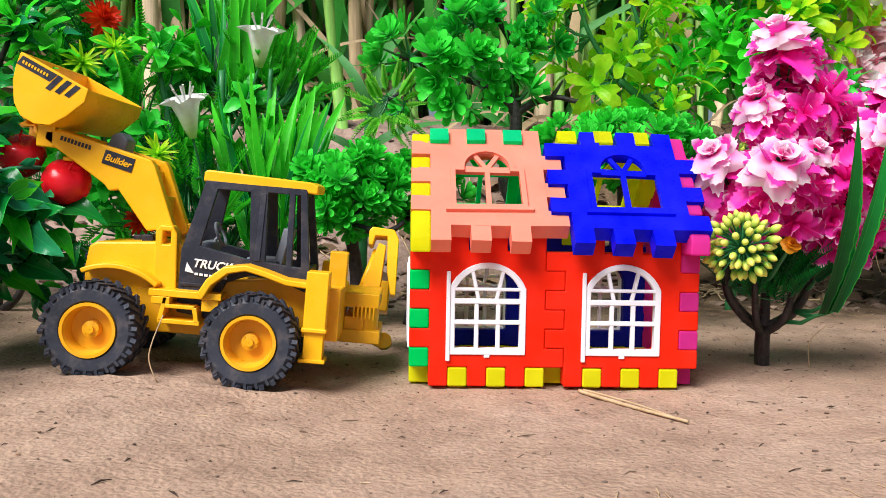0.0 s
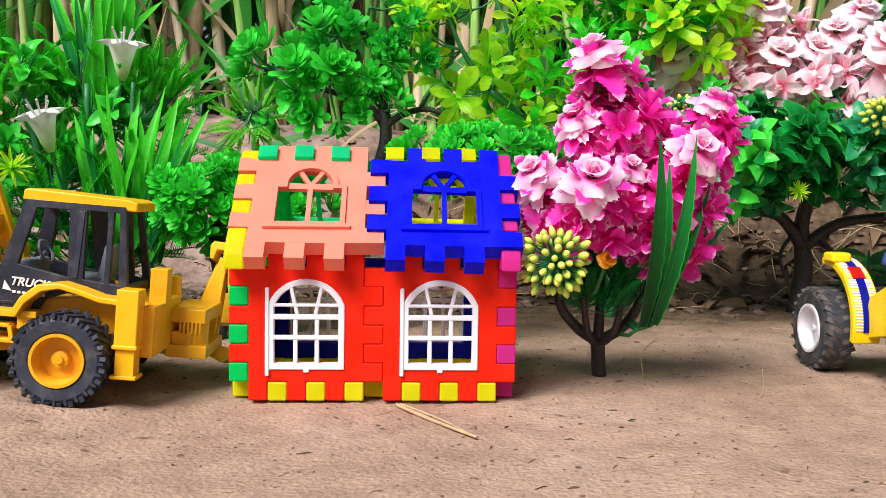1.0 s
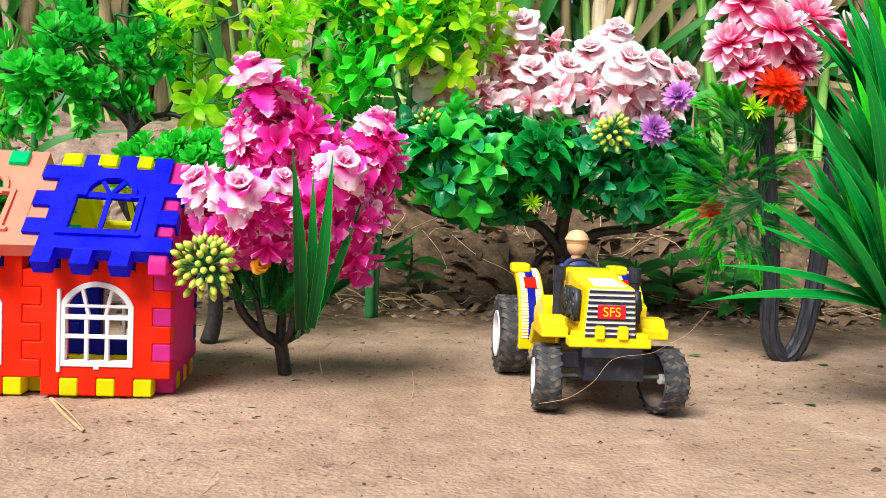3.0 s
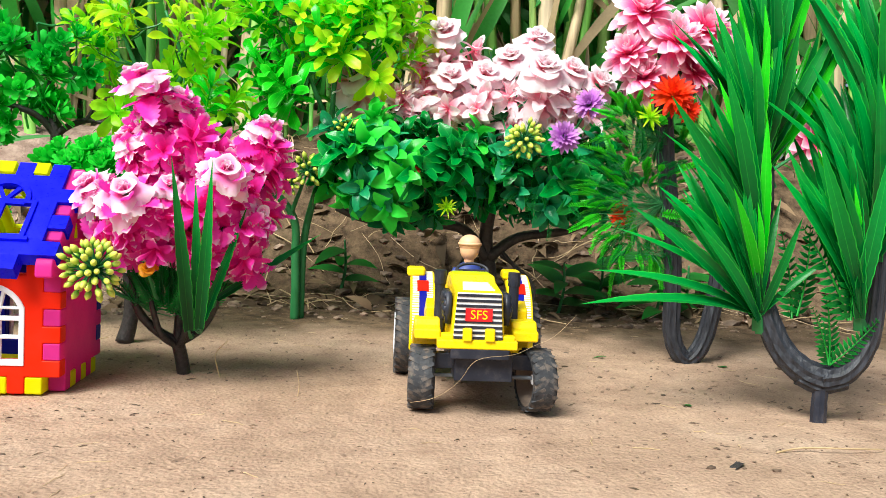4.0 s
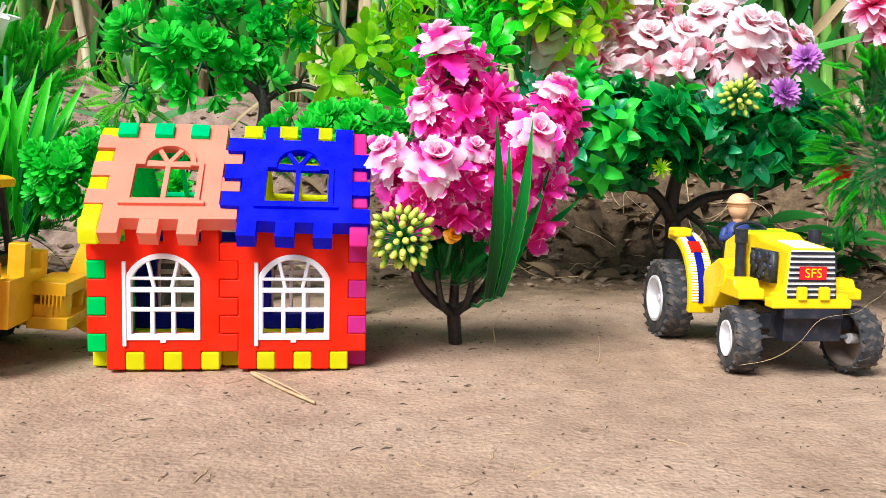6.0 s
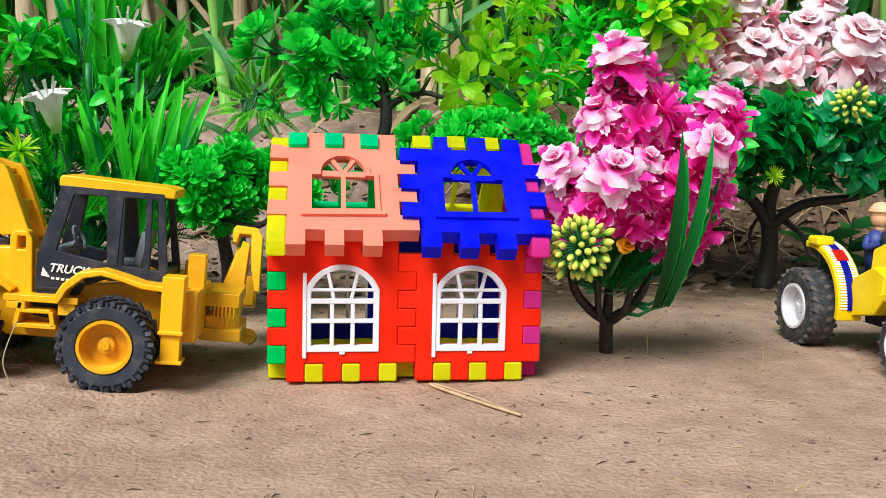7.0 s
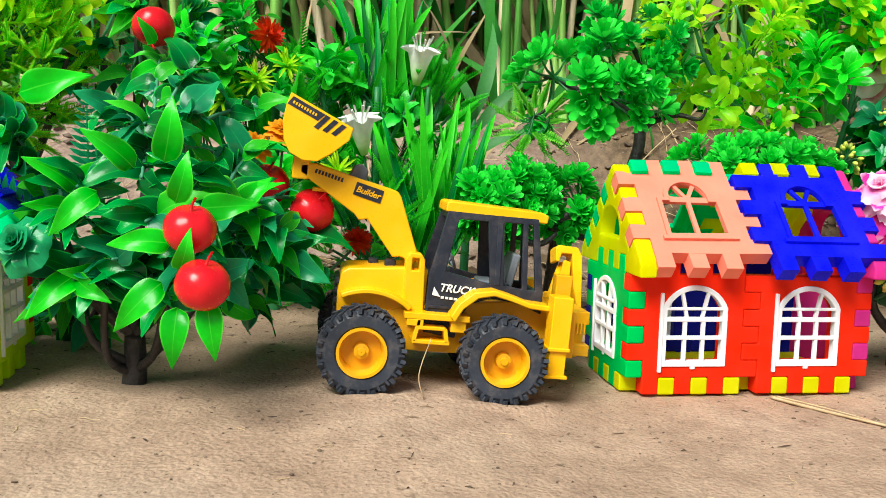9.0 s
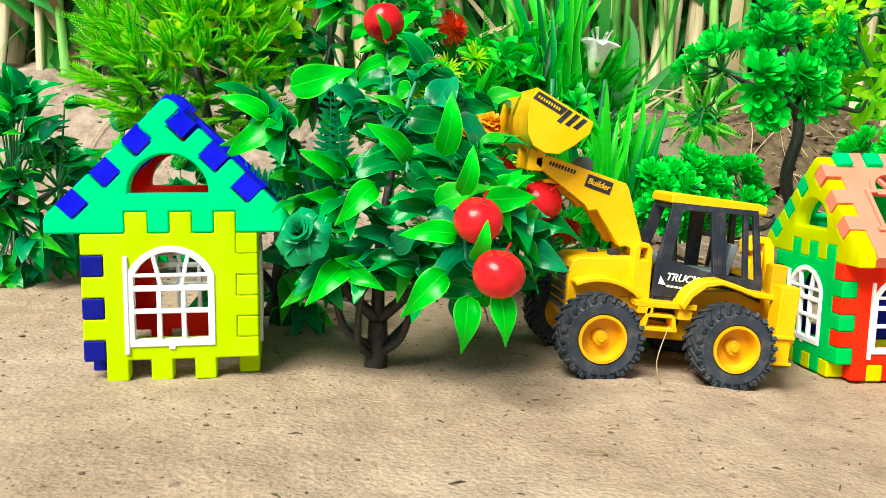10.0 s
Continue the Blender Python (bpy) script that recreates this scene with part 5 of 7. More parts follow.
ME_BERRY = mesh_of("berry", of_bm(BERRY_BM, None), BERRY)

ME_BUNCH = [mesh_of("leaf_whorl", bunch_tpl(broad_leaf(2.5, 1.35, "round", 11, 0.45, 0.5, 0.6, 0.05, 0.07), 7), g) for g in (G_DARK, G_TEAL, G_SUCC, G_FRESH)]
ME_LIMEBUNCH = [mesh_of("leafy_shoot", shoot_tpl(broad_leaf(3.4, 1.55, "spoon", 8, 0.35, 0.35, 0.3, 0.0, 0.06), 4, 4.2), g) for g in (G_LIME, G_YELLOW, G_BRIGHT)]
ME_TUFT = mesh_of("yellow_flower", joined([x for n, tilt, size in ((5, 8, 1.9), (8, 26, 2.3), (10, 50, 2.4), (10, 76, 2.2), (7, 104, 1.9)) for x in ring(leaf(1.0, 0.2, "lance", 6, 0.4, 0.1, 0.15), n, tilt, 0.2, n * 0.37, size, rk, 2.0)]), G_YELLOW)


def in_crown(rng, c, rad, low=0.45):
    """A place in an ellipsoid, more often near its skin, and the way out."""
    while True:
        d = Vector((rng.gauss(0, 1), rng.gauss(0, 1), rng.gauss(0, 1))).normalized()
        s = low + (1 - low) * rng.random() ** 0.6
        return Vector((c[0] + d.x * rad[0] * s, c[1] + d.y * rad[1] * s, c[2] + d.z * rad[2] * s)), d


def trunk_of(parent, base, limbs, material=BARK, name="trunk", rib=0.0):
    """Limbs: (points, first radius, last radius); places in the world, in centimetres."""
    bm = bmesh.new()
    for pts, r0, r1 in limbs:
        p = smooth_path([Vector(q) - Vector(base) for q in pts], 6)
        rad = tapered(len(p), r0, r1)
        tube(bm, p, rad, 20 if rib else 9, rib)
    return part(name, bm, material, parent, smooth=not rib)


def twigs_of(parent, base, pairs, r=0.1, material=STEM, name="branching"):
    bm = bmesh.new()
    for a, b in pairs:
        a, b = Vector(a) - Vector(base), Vector(b) - Vector(base)
        mid = a.lerp(b, 0.5) + Vector((0, 0, -0.08 * (b - a).length))
        tube(bm, [a, mid, b], [r * 1.3, r, r * 0.7], 5)
    return tagged(part(name, bm, material, parent), kind="stuff")


def grow(parent, base, name, mesh, items):
    for m in items:
        m = m.copy()
        m.translation = m.translation - Vector(base)
        share(name, mesh, parent, m)


def bloom_kit(material, rings):
    """A calyx's mesh, and rings of (petal mesh, count, tilt, lift, turn, size, wildness) round it."""
    cup = tube(bmesh.new(), [(0, 0, -0.9), (0, 0, -0.3), (0, 0, 0.1), (0, 0, 0.5)], [0.1, 0.14, 0.42, 0.3], 8)
    return mesh_of("calyx", of_bm(cup, 0.1), STEM), [(mesh_of("petal", r[0], material),) + r[1:] for r in rings]


def bloom(parent, base, name, kit, m, rng):
    """One flower with its bud and each petal under it."""
    m = m.copy()
    m.translation = m.translation - Vector(base)
    bud = share(name, kit[0], parent, m)
    for me, n, tilt, lift, turn, size, wild in kit[1]:
        for k in range(n):
            j = rng.uniform(-1, 1)
            q = Matrix.Rotation(2 * math.pi * k / n + turn + j * 0.15 * wild, 4, "Z") @ Matrix.Translation((0, 0.08, lift)) @ Matrix.Rotation(math.pi / 2 - radians(tilt + j * 7 * wild), 4, "X") @ Matrix.Scale(size * (1 + 0.07 * j * wild), 4)
            share("petal", me, bud, q)


SHUT, MID = petal(1.1, 0.75, 0.02), petal(1.25, 0.5, 0.14, 0.015)
PALE_BLOOM = bloom_kit(P_PALE, [(SHUT, 3, -6, 0.55, 0, 0.9, 1.0), (SHUT, 4, 8, 0.45, 0.5, 1.15, 1.0), (MID, 5, 24, 0.3, 0.2, 1.45, 1.5), (petal(1.15, 0.4, 0.2, 0.03), 4, 46, 0.15, 0.6, 1.8, 2.0), (petal(1.05, 0.25, 0.3, 0.03), 5, 76, 0.0, 0.1, 2.15, 3.0)])
FRILLED_BLOOM = bloom_kit(P_ROSE, [(SHUT, 3, -4, 0.6, 0, 0.9, 1.0), (SHUT, 4, 10, 0.45, 0.5, 1.2, 1.0), (petal(1.2, 0.5, 0.16, 0.02), 4, 30, 0.25, 0.2, 1.55, 2.0), (petal(1.0, 0.25, 0.4, 0.04, 6, 8, 0.55), 4, 58, 0.1, 0.5, 2.1, 3.0), (petal(0.9, 0.25, 0.3, 0.05, 7, 10, 0.7), 5, 86, 0, 0.1, 2.7, 3.0), (petal(0.7, 0.3, -0.1, 0.06, 7, 10, 0.8), 4, 108, -0.2, 0.9, 2.7, 3.0)])

DAISY_PETAL = leaf(1.0, 0.3, "round", 5, 0.3, -0.1, 0.1)
DAISY_BLOOM = bloom_kit(P_MAUVE, [(DAISY_PETAL, n, tilt, 0.25 * (1 - tilt / 110), n * 0.37, size, 1.2) for n, tilt, size in ((9, 12, 0.9), (13, 34, 1.3), (16, 58, 1.6), (18, 82, 1.75), (12, 100, 1.7))])


def nearest(p, nodes):
    return min((Vector(n) for n in nodes), key=lambda q: (q - p).length)


def crown(parent, base, rng, c, rad, n, meshes, name, nodes, size=(0.8, 1.15), up=0.35, kind="facing", low=0.45, r=0.1):
    """Fills an ellipsoid with clusters that face out of it, each on a twig to the nearest limb."""
    links = []
    for k in range(n):
        p, d = in_crown(rng, c, rad, low)
        way = (d + Vector((rng.uniform(-.4, .4), rng.uniform(-.5, .2), up + rng.uniform(-.3, .3)))).normalized()
        s = rng.uniform(*size)
        m = facing(p, way, s, rng.random() * 6) if kind == "facing" else along(p, way, (rng.uniform(-1, 1), rng.uniform(-1, 1), 1), s, rng.uniform(-.6, .6))
        grow(parent, base, name, meshes[k % len(meshes)], [m])
        links.append((nearest(p, nodes), p - way * 0.3))
    twigs_of(parent, base, links, r)


# the plants of the strip, from one end to the other
def succulent_bonsai():
    b, rg = (7.5, 79, 0), random.Random(21)
    t = thing("bonsai_tree", b, "artificial bonsai with bright green succulent rosettes on dark stems", "plant", shift=(-0.3, -4.5, 1.0), scale=0.95)
    nodes = [(7.4, 78.4, 22), (2, 76, 25), (-3, 75, 25.5), (10, 77, 27), (3, 76, 29), (6, 77, 32)]
    trunk_of(t, b, [([(7.2, 79, -0.3), (8.8, 79, 8), (6.6, 78.4, 14), (7.6, 78.4, 19), (7.4, 78.4, 22.4)], 0.8, 0.6), ([(7.4, 78.4, 20.6), (5.6, 77.4, 22.6), (1, 76, 24), (-4, 75, 25.5)], 0.42, 0.2), ([(0, 75.6, 24.2), (-3, 74.8, 22.6), (-5.2, 74.5, 21.2)], 0.24, 0.12),
                    ([(7.4, 78.4, 22), (7, 77, 27), (4, 76, 31)], 0.5, 0.22), ([(7.4, 78.4, 20.4), (9.2, 78, 21.6), (11.5, 77.5, 22.2), (13.6, 77, 21.8), (14.4, 77, 23)], 0.42, 0.15), ([(11, 77.5, 22.1), (12, 77, 23.8)], 0.26, 0.1)])
    crown(t, b, rg, (1.6, 75, 24.8), (8.6, 5.0, 5.4), 34, [ME_ROSETTE], "rosette", nodes, (1.1, 1.6), 0.4, low=0.65, r=0.13)
    crown(t, b, rg, (7, 77.5, 29), (7.5, 4.5, 5.0), 20, [ME_ROSETTE_DARK], "rosette", nodes, (0.95, 1.35), 0.4, r=0.13)
    crown(t, b, rg, (-5.0, 74.5, 20.6), (2.6, 2.2, 2.0), 34, [ME_PALESPRIG], "sprig", [(-5.0, 74.5, 21.6), (-3.6, 74.5, 20.6)], (0.5, 0.75), 0.2, "along", r=0.05)


def low_succulents():
    for b, c, rad, n, seed in (((-8, 73, 0), (-8.2, 71, 12.6), (5.2, 4.5, 4.2), 84, 5), ((16, 71, 0), (15.6, 69, 16.4), (8.6, 4.0, 3.2), 84, 6), ((-2.5, 76, 0), (-2, 74, 12.5), (4.5, 3.5, 3.6), 40, 7)):
        rg = random.Random(seed)
        t = thing("succulent_bush", b, "low artificial bush of glossy green succulent rosettes", "plant", group="succulent bushes", shift=(0.1, -3.2, 0.85), scale=0.962)
        mid = (c[0], c[1], c[2] - rad[2] * 0.6)
        nodes = [mid, (c[0] - rad[0] * 0.5, c[1], c[2]), (c[0] + rad[0] * 0.5, c[1], c[2])]
        trunk_of(t, b, [([(b[0], b[1], -0.4), (b[0] + 0.6, b[1], 4), mid], 0.9, 0.5), ([mid, nodes[1]], 0.5, 0.2), ([mid, nodes[2]], 0.5, 0.2),
                        ([(mid[0] - 1, mid[1] - 1, mid[2]), (mid[0] + 3.2, mid[1] - 2, mid[2] - 1.2), (mid[0] + 5.2, mid[1] - 1.5, mid[2] - 0.2)], 0.45, 0.2)])
        crown(t, b, rg, c, rad, n, [ME_ROSETTE], "rosette", nodes, (0.8, 1.2), 0.6)


def lime_plants():
    b, rg = (32.3, 85.5, 0), random.Random(31)
    t = thing("lime_leaf_plant", b, "artificial plant with yellow-green leaves on a green stem", "plant", group="lime-leaved plants", shift=(-1.05, -3.7, 1.25), scale=0.96)
    nodes = [(18, 79.5, 24), (15, 79, 28), (20, 79, 28), (16, 79, 32)]
    trunk_of(t, b, [([(32.3, 85.5, -0.4), (32.2, 85.3, 7), (31.4, 84.5, 13), (25, 81, 18.5), (18, 79.5, 24)], 0.55, 0.4), ([(18, 79.5, 24), (15, 79, 28), (13, 79, 33)], 0.35, 0.15), ([(18, 79.5, 24), (20, 79, 28), (18, 79, 34)], 0.35, 0.15),
                    ([(31.6, 84.6, 12.5), (33.4, 82, 17)], 0.3, 0.15)], STEM, "stem")
    crown(t, b, rg, (16, 79, 28.5), (6.3, 4.5, 6.2), 25, ME_LIMEBUNCH[:2] + ME_LIMEBUNCH[:1], "leafy_shoot", nodes, (0.85, 1.2), 0.9)
    crown(t, b, rg, (22, 80, 22), (3.6, 3, 2.6), 10, ME_LIMEBUNCH[2:] + ME_LIMEBUNCH[:1], "leafy_shoot", [(21, 80, 21.5)], (0.7, 1.0), 0.8)
    berries(t, b, facing((33.6, 81.5, 17.6), (0.1, -0.6, 1), 1.1), 34, 1.6, 0.25)
    berries(t, b, facing((31.6, 82, 16.2), (-0.4, -0.6, 0.5), 0.9), 34, 1.6, 0.25)
    b = (32.7, 84.4, 0)
    t = thing("lime_leaf_plant", b, "artificial plant with pointed green and yellow leaves on upright stems", "plant", group="lime-leaved plants", shift=(-0.9, -1.6, 1.35), scale=0.98)
    nodes = [(35.6, 83, 22), (33, 82, 28), (38, 82, 28), (36, 82, 33)]
    trunk_of(t, b, [([(32.7, 84.4, -0.4), (32.9, 84.2, 9), (34.4, 83.6, 16), (35.6, 83, 22)], 0.5, 0.35), ([(35.6, 83, 22), (33, 82, 28), (31, 82, 34)], 0.35, 0.12), ([(35.6, 83, 22), (38, 82, 28), (40.5, 82, 33)], 0.35, 0.12), ([(35.6, 83, 22), (36, 82, 30), (36, 82, 38)], 0.35, 0.12)], STEM, "stem")
    crown(t, b, rg, (34.5, 82, 29), (6.8, 4.0, 7.0), 24, ME_LIMEBUNCH[2:], "leafy_shoot", nodes, (0.85, 1.2), 1.2)
    crown(t, b, rg, (39.5, 81.5, 31.5), (5.2, 3.5, 5.5), 20, ME_LIMEBUNCH[:2], "leafy_shoot", nodes, (0.8, 1.15), 1.0)
    crown(t, b, rg, (33, 82, 36), (8, 4, 4), 24, ME_LIMEBUNCH, "leafy_shoot", nodes, (0.75, 1.1), 1.0)


def lily_bush():
    b, rg = (-21, 76, 0), random.Random(41)
    t = thing("lily_bush", b, "dense artificial fern bush with white lilies and grass blades", "plant", shift=(1.2, -4.9, 1.0), scale=0.945)
    nodes = [(-21, 76, 6), (-24, 75, 14), (-18, 75, 14), (-21, 76, 22), (-16, 74, 20), (-26, 75, 22)]
    trunk_of(t, b, [([(-21, 76, -0.3), (-21, 76, 8), (-21, 76, 24)], 0.7, 0.3), ([(-21, 76, 6), (-25, 75, 16), (-27, 75, 26)], 0.5, 0.2), ([(-21, 76, 6), (-17, 75, 14), (-16, 74, 24)], 0.5, 0.2)], STEM, "stem")
    crown(t, b, rg, (-20, 78, 14.5), (8.2, 4.6, 12.0), 190, [ME_SPRIG, ME_SPRIG, ME_SPRIG, ME_FIRSPRIG], "sprig", nodes, (0.5, 0.9), 0.8, "along", 0.3)
    crown(t, b, rg, (-19.5, 80, 23.8), (8.0, 3.6, 5.0), 100, [ME_SPRIG], "sprig", nodes, (0.5, 0.9), 1.2, "along", 0.3)
    crown(t, b, rg, (-22.5, 72, 8.5), (6.5, 3.0, 6.5), 60, [ME_SPRIG, ME_FIRSPRIG], "sprig", nodes, (0.7, 1.1), 0.5, "along", 0.3)
    crown(t, b, rg, (-20.5, 79.5, 21), (8.0, 3.6, 7), 20, [ME_BUNCH[3], ME_BUNCH[2]], "leaf_whorl", nodes, (0.7, 1.0), 0.7)
    blades = []
    for k in range(46):
        p = Vector((rg.uniform(-18, -13.2), rg.uniform(71, 74), rg.uniform(6.5, 10)))
        blades.append(along(p, (rg.uniform(-.35, .45), rg.uniform(-.3, .2), 1.0), (rg.uniform(-.6, .6), -1, 0.2), rg.uniform(0.75, 1.15)))
    for k in range(22):
        p = Vector((rg.uniform(-22, -18), rg.uniform(76, 79), rg.uniform(20, 24)))
        blades.append(along(p, (rg.uniform(-.3, .45), rg.uniform(-.2, .2), 1.0), (rg.uniform(-.6, .6), -1, 0.2), rg.uniform(0.8, 1.2)))
    for k, m in enumerate(blades):
        grow(t, b, "blade", ME_GRASS[k % 3], [m])
    grow(t, b, "lily", ME_LILY, [facing((-17.2, 74.6, 24.2), (0.1, -0.25, 1), 1.15), facing((-22.4, 70.6, 17.2), (-0.15, -0.3, 1), 1.15)])
    twigs_of(t, b, [((-20, 76, 18), (-17.2, 74.6, 24.2)), ((-21, 74, 10), (-22.4, 70.6, 17.2))], 0.18, name="flower_stalk")


def flower_bush():
    b, rg = (-31, 78, 0), random.Random(43)
    t = thing("flowering_bush", b, "artificial green bush with a few red and yellow flowers", "plant", shift=(1.6, -4.1, 0.8), scale=0.945)
    nodes = [(-31, 78, 8), (-33, 76, 18), (-29, 76, 18), (-31, 77, 26), (-38, 76, 20)]
    trunk_of(t, b, [([(-31, 78, -0.3), (-31, 78, 12), (-31, 77, 28)], 0.7, 0.3), ([(-31, 78, 8), (-38, 76, 22)], 0.4, 0.2)], STEM, "stem")
    crown(t, b, rg, (-31.5, 76, 17), (8.5, 4.5, 13), 90, [ME_SPRIG, ME_SPRIG, ME_FIRSPRIG], "sprig", nodes, (0.8, 1.2), 0.7, "along", 0.3)
    crown(t, b, rg, (-32, 74.5, 20), (9, 4.5, 11), 40, [ME_BUNCH[3], ME_BUNCH[2], ME_LIMEBUNCH[2]], "leaf_whorl", nodes, (0.8, 1.15), 0.6)
    grow(t, b, "red_flower", ME_GERBERA, [facing((-31.6, 73.5, 28.6), (0.9, -0.6, 0.3), 0.95)])
    grow(t, b, "yellow_flower", ME_TUFT, [facing((-32.5, 71, 24.0), (0.3, -1, 0.4), 0.8), facing((-29.6, 71, 25.4), (0.2, -1, 0.6), 0.7), facing((-24.8, 67.5, 15.6), (0.3, -1, 0.9), 0.8), facing((-35.5, 71, 22), (0, -1, 0.6), 0.9)])
    grow(t, b, "marigold", ME_MARIGOLD, [facing((-31.8, 60.5, 17.6), (0.5, -0.5, 1), 1.0), facing((-27.5, 61.5, 18.2), (0.1, -0.5, 1), 1.0), facing((-29.4, 61.0, 18.8), (0.1, -0.5, 1), 1.0)])
    twigs_of(t, b, [((-31, 77, 12), (-31.8, 60.5, 17.4)), ((-31, 77, 12), (-27.5, 61.5, 18)), ((-31, 77, 12), (-29.4, 61, 18.6)), ((-31, 77, 20), (-31.6, 73.5, 28.4))], 0.15, name="flower_stalk")
    grow(t, b, "red_flower", ME_GERBERA, [facing((-23.2, 57.5, 10.2), (0.1, -0.5, 1), 0.7)])
    twigs_of(t, b, [((-30, 77, 4), (-23.2, 57.5, 10.0))], 0.15, name="flower_stalk")


def fruit_mesh():
    bm = bmesh.new()
    bmesh.ops.create_uvsphere(bm, u_segments=28, v_segments=18, radius=1.0)
    for v in bm.verts:
        d = Vector(v.co)
        r = 1 - 0.16 * math.exp(-((1 - d.z) / 0.12)) - 0.10 * math.exp(-((1 + d.z) / 0.1))
        r += 0.03 * noise.noise(d * 2.2) + 0.015 * noise.noise(d * 6) - 0.06 * math.exp(-((d.x - 0.2) / 0.07) ** 2) * max(0, d.z)
        v.co = Vector((d.x, d.y, d.z * 0.95)) * r
    tube(bm, [(0, 0, 0.75), (0.05, 0, 1.05), (0.16, 0, 1.3)], 0.05, 6)
    me = bpy.data.meshes.new("fruit")
    bmesh.ops.scale(bm, vec=(CM, CM, CM), verts=bm.verts)
    bm.to_mesh(me)
    bm.free()
    me.materials.append(APPLE)
    me.shade_smooth()
    return me


def fruit_tree():
    b, rg = (-38.0, 47.6, 0.5), random.Random(51)
    t = thing("fruit_tree", b, "artificial fruit tree with broad glossy leaves and red fruit", "plant", shift=(0.77, -0.45, 0.46), scale=0.96)
    fork = (-38.1, 48.2, 4.2)
    tips = [(-45.5, 46, 18.5), (-43, 44, 12), (-40.5, 42, 9), (-36, 40, 9), (-33, 39, 10), (-29.5, 43, 9.5), (-27.5, 46, 12), (-30, 50, 17.5), (-28.5, 53, 21), (-34, 48, 20), (-37.5, 55.5, 24.5), (-40, 50, 20),
            (-36.5, 43, 15.5), (-33, 42.5, 15.8), (-40, 43.5, 15), (-43.5, 50, 15), (-44.5, 52, 9), (-31.5, 46, 7), (-36.5, 44, 19), (-39, 41, 12.5), (-34.5, 41.5, 7.8), (-38.5, 42.5, 8.5), (-42.5, 46.5, 7.0),
            (-35.5, 39, 13), (-30.5, 44, 13.5), (-31.8, 41.5, 9.0), (-37.8, 40.5, 10.5), (-34.5, 52, 23.5), (-26.2, 47.5, 9.2), (-47.2, 48, 20), (-24.0, 50, 8.2), (-25.2, 50.5, 10.8), (-27, 52.5, 6.5), (-25.6, 51.5, 14), (-28.5, 50, 10), (-29, 55, 7), (-27, 57, 11), (-30.5, 56, 12), (-33, 55, 8), (-25.5, 57.5, 6), (-31, 57, 16), (-29.5, 58, 4)]
    trunk_of(t, b, [([(-38.3, 48.5, -0.3), (-38.1, 48.3, 2.0), fork], 0.95, 0.7), ([fork, (-41, 47, 7.5), (-42.5, 46.5, 12)], 0.5, 0.25), ([fork, (-35, 47, 7.5), (-32.5, 46.5, 12)], 0.5, 0.25), ([fork, (-38, 48.5, 10), (-37, 49, 17)], 0.55, 0.25), ([(-38.2, 48.3, 2.0), (-40.6, 47, 4.0), (-41.5, 46, 8)], 0.4, 0.2), ([(-38.2, 48.3, 1.6), (-36.4, 46.6, 3.4), (-35.4, 45, 8)], 0.4, 0.2), ([(-38.2, 48.3, 1.4), (-39.6, 46.4, 3.2), (-39.2, 44.6, 9)], 0.36, 0.2), ([(-38.0, 48.5, 1.8), (-35.4, 50, 4.2), (-33, 51, 8)], 0.36, 0.2)])
    nodes = [fork, (-41, 47, 7.5), (-35, 47, 7.5), (-42.5, 46.5, 12), (-32.5, 46.5, 12), (-38, 48.5, 10), (-37, 49, 17)]
    sprays = bmesh.new()
    for k, tip in enumerate(tips):
        tip = Vector(tip)
        a = nearest(tip, nodes)
        mid = a.lerp(tip, 0.5) + Vector((0, 0, 1.0))
        line = smooth_path([a, mid, tip], 5)
        tube(sprays, [p - Vector(b) for p in line], tapered(len(line), 0.22, 0.1), 6)
        out = (tip - a).normalized()
        n = 9
        for j in range(n):
            s = 0.35 + 0.65 * (j + 0.5) / n
            p = line[min(len(line) - 1, int(s * (len(line) - 1)))]
            side = out.cross(Vector((0, 0, 1))).normalized() * (1 if j % 2 else -1)
            way = (side * rg.uniform(0.5, 1.1) + out * rg.uniform(0.2, 0.9) + Vector((0, rg.uniform(-.4, .1), rg.uniform(-0.75, 0.6)))).normalized()
            mesh = ME_APLEAF[rg.choice((0, 1, 1, 2, 3, 3, 3, 3, 3, 4))]
            grow(t, b, "leaf", mesh, [along(p, way, (rg.uniform(-.5, .5), -0.8, 0.8), rg.uniform(0.5, 1.0), rg.uniform(-.9, .9))])
    tagged(part("branching", sprays, TWIG, t, smooth=True), kind="stuff")
    me = fruit_mesh()
    for c, r, up in (((-31.6, 34.9, 9.75), 1.58, (0.2, -0.3, 1)), ((-32.6, 37.0, 12.75), 1.55, (0.1, -0.4, 1)), ((-37.8, 54.4, 26.6), 1.58, (0, -0.6, -1)), ((-25.7, 50.1, 13.2), 1.65, (0.3, -0.5, 0.5)), ((-29.0, 50.8, 15.0), 1.6, (0.1, -0.5, 0.7))):
        grow(t, b, "fruit", me, [facing(c, up, r)])
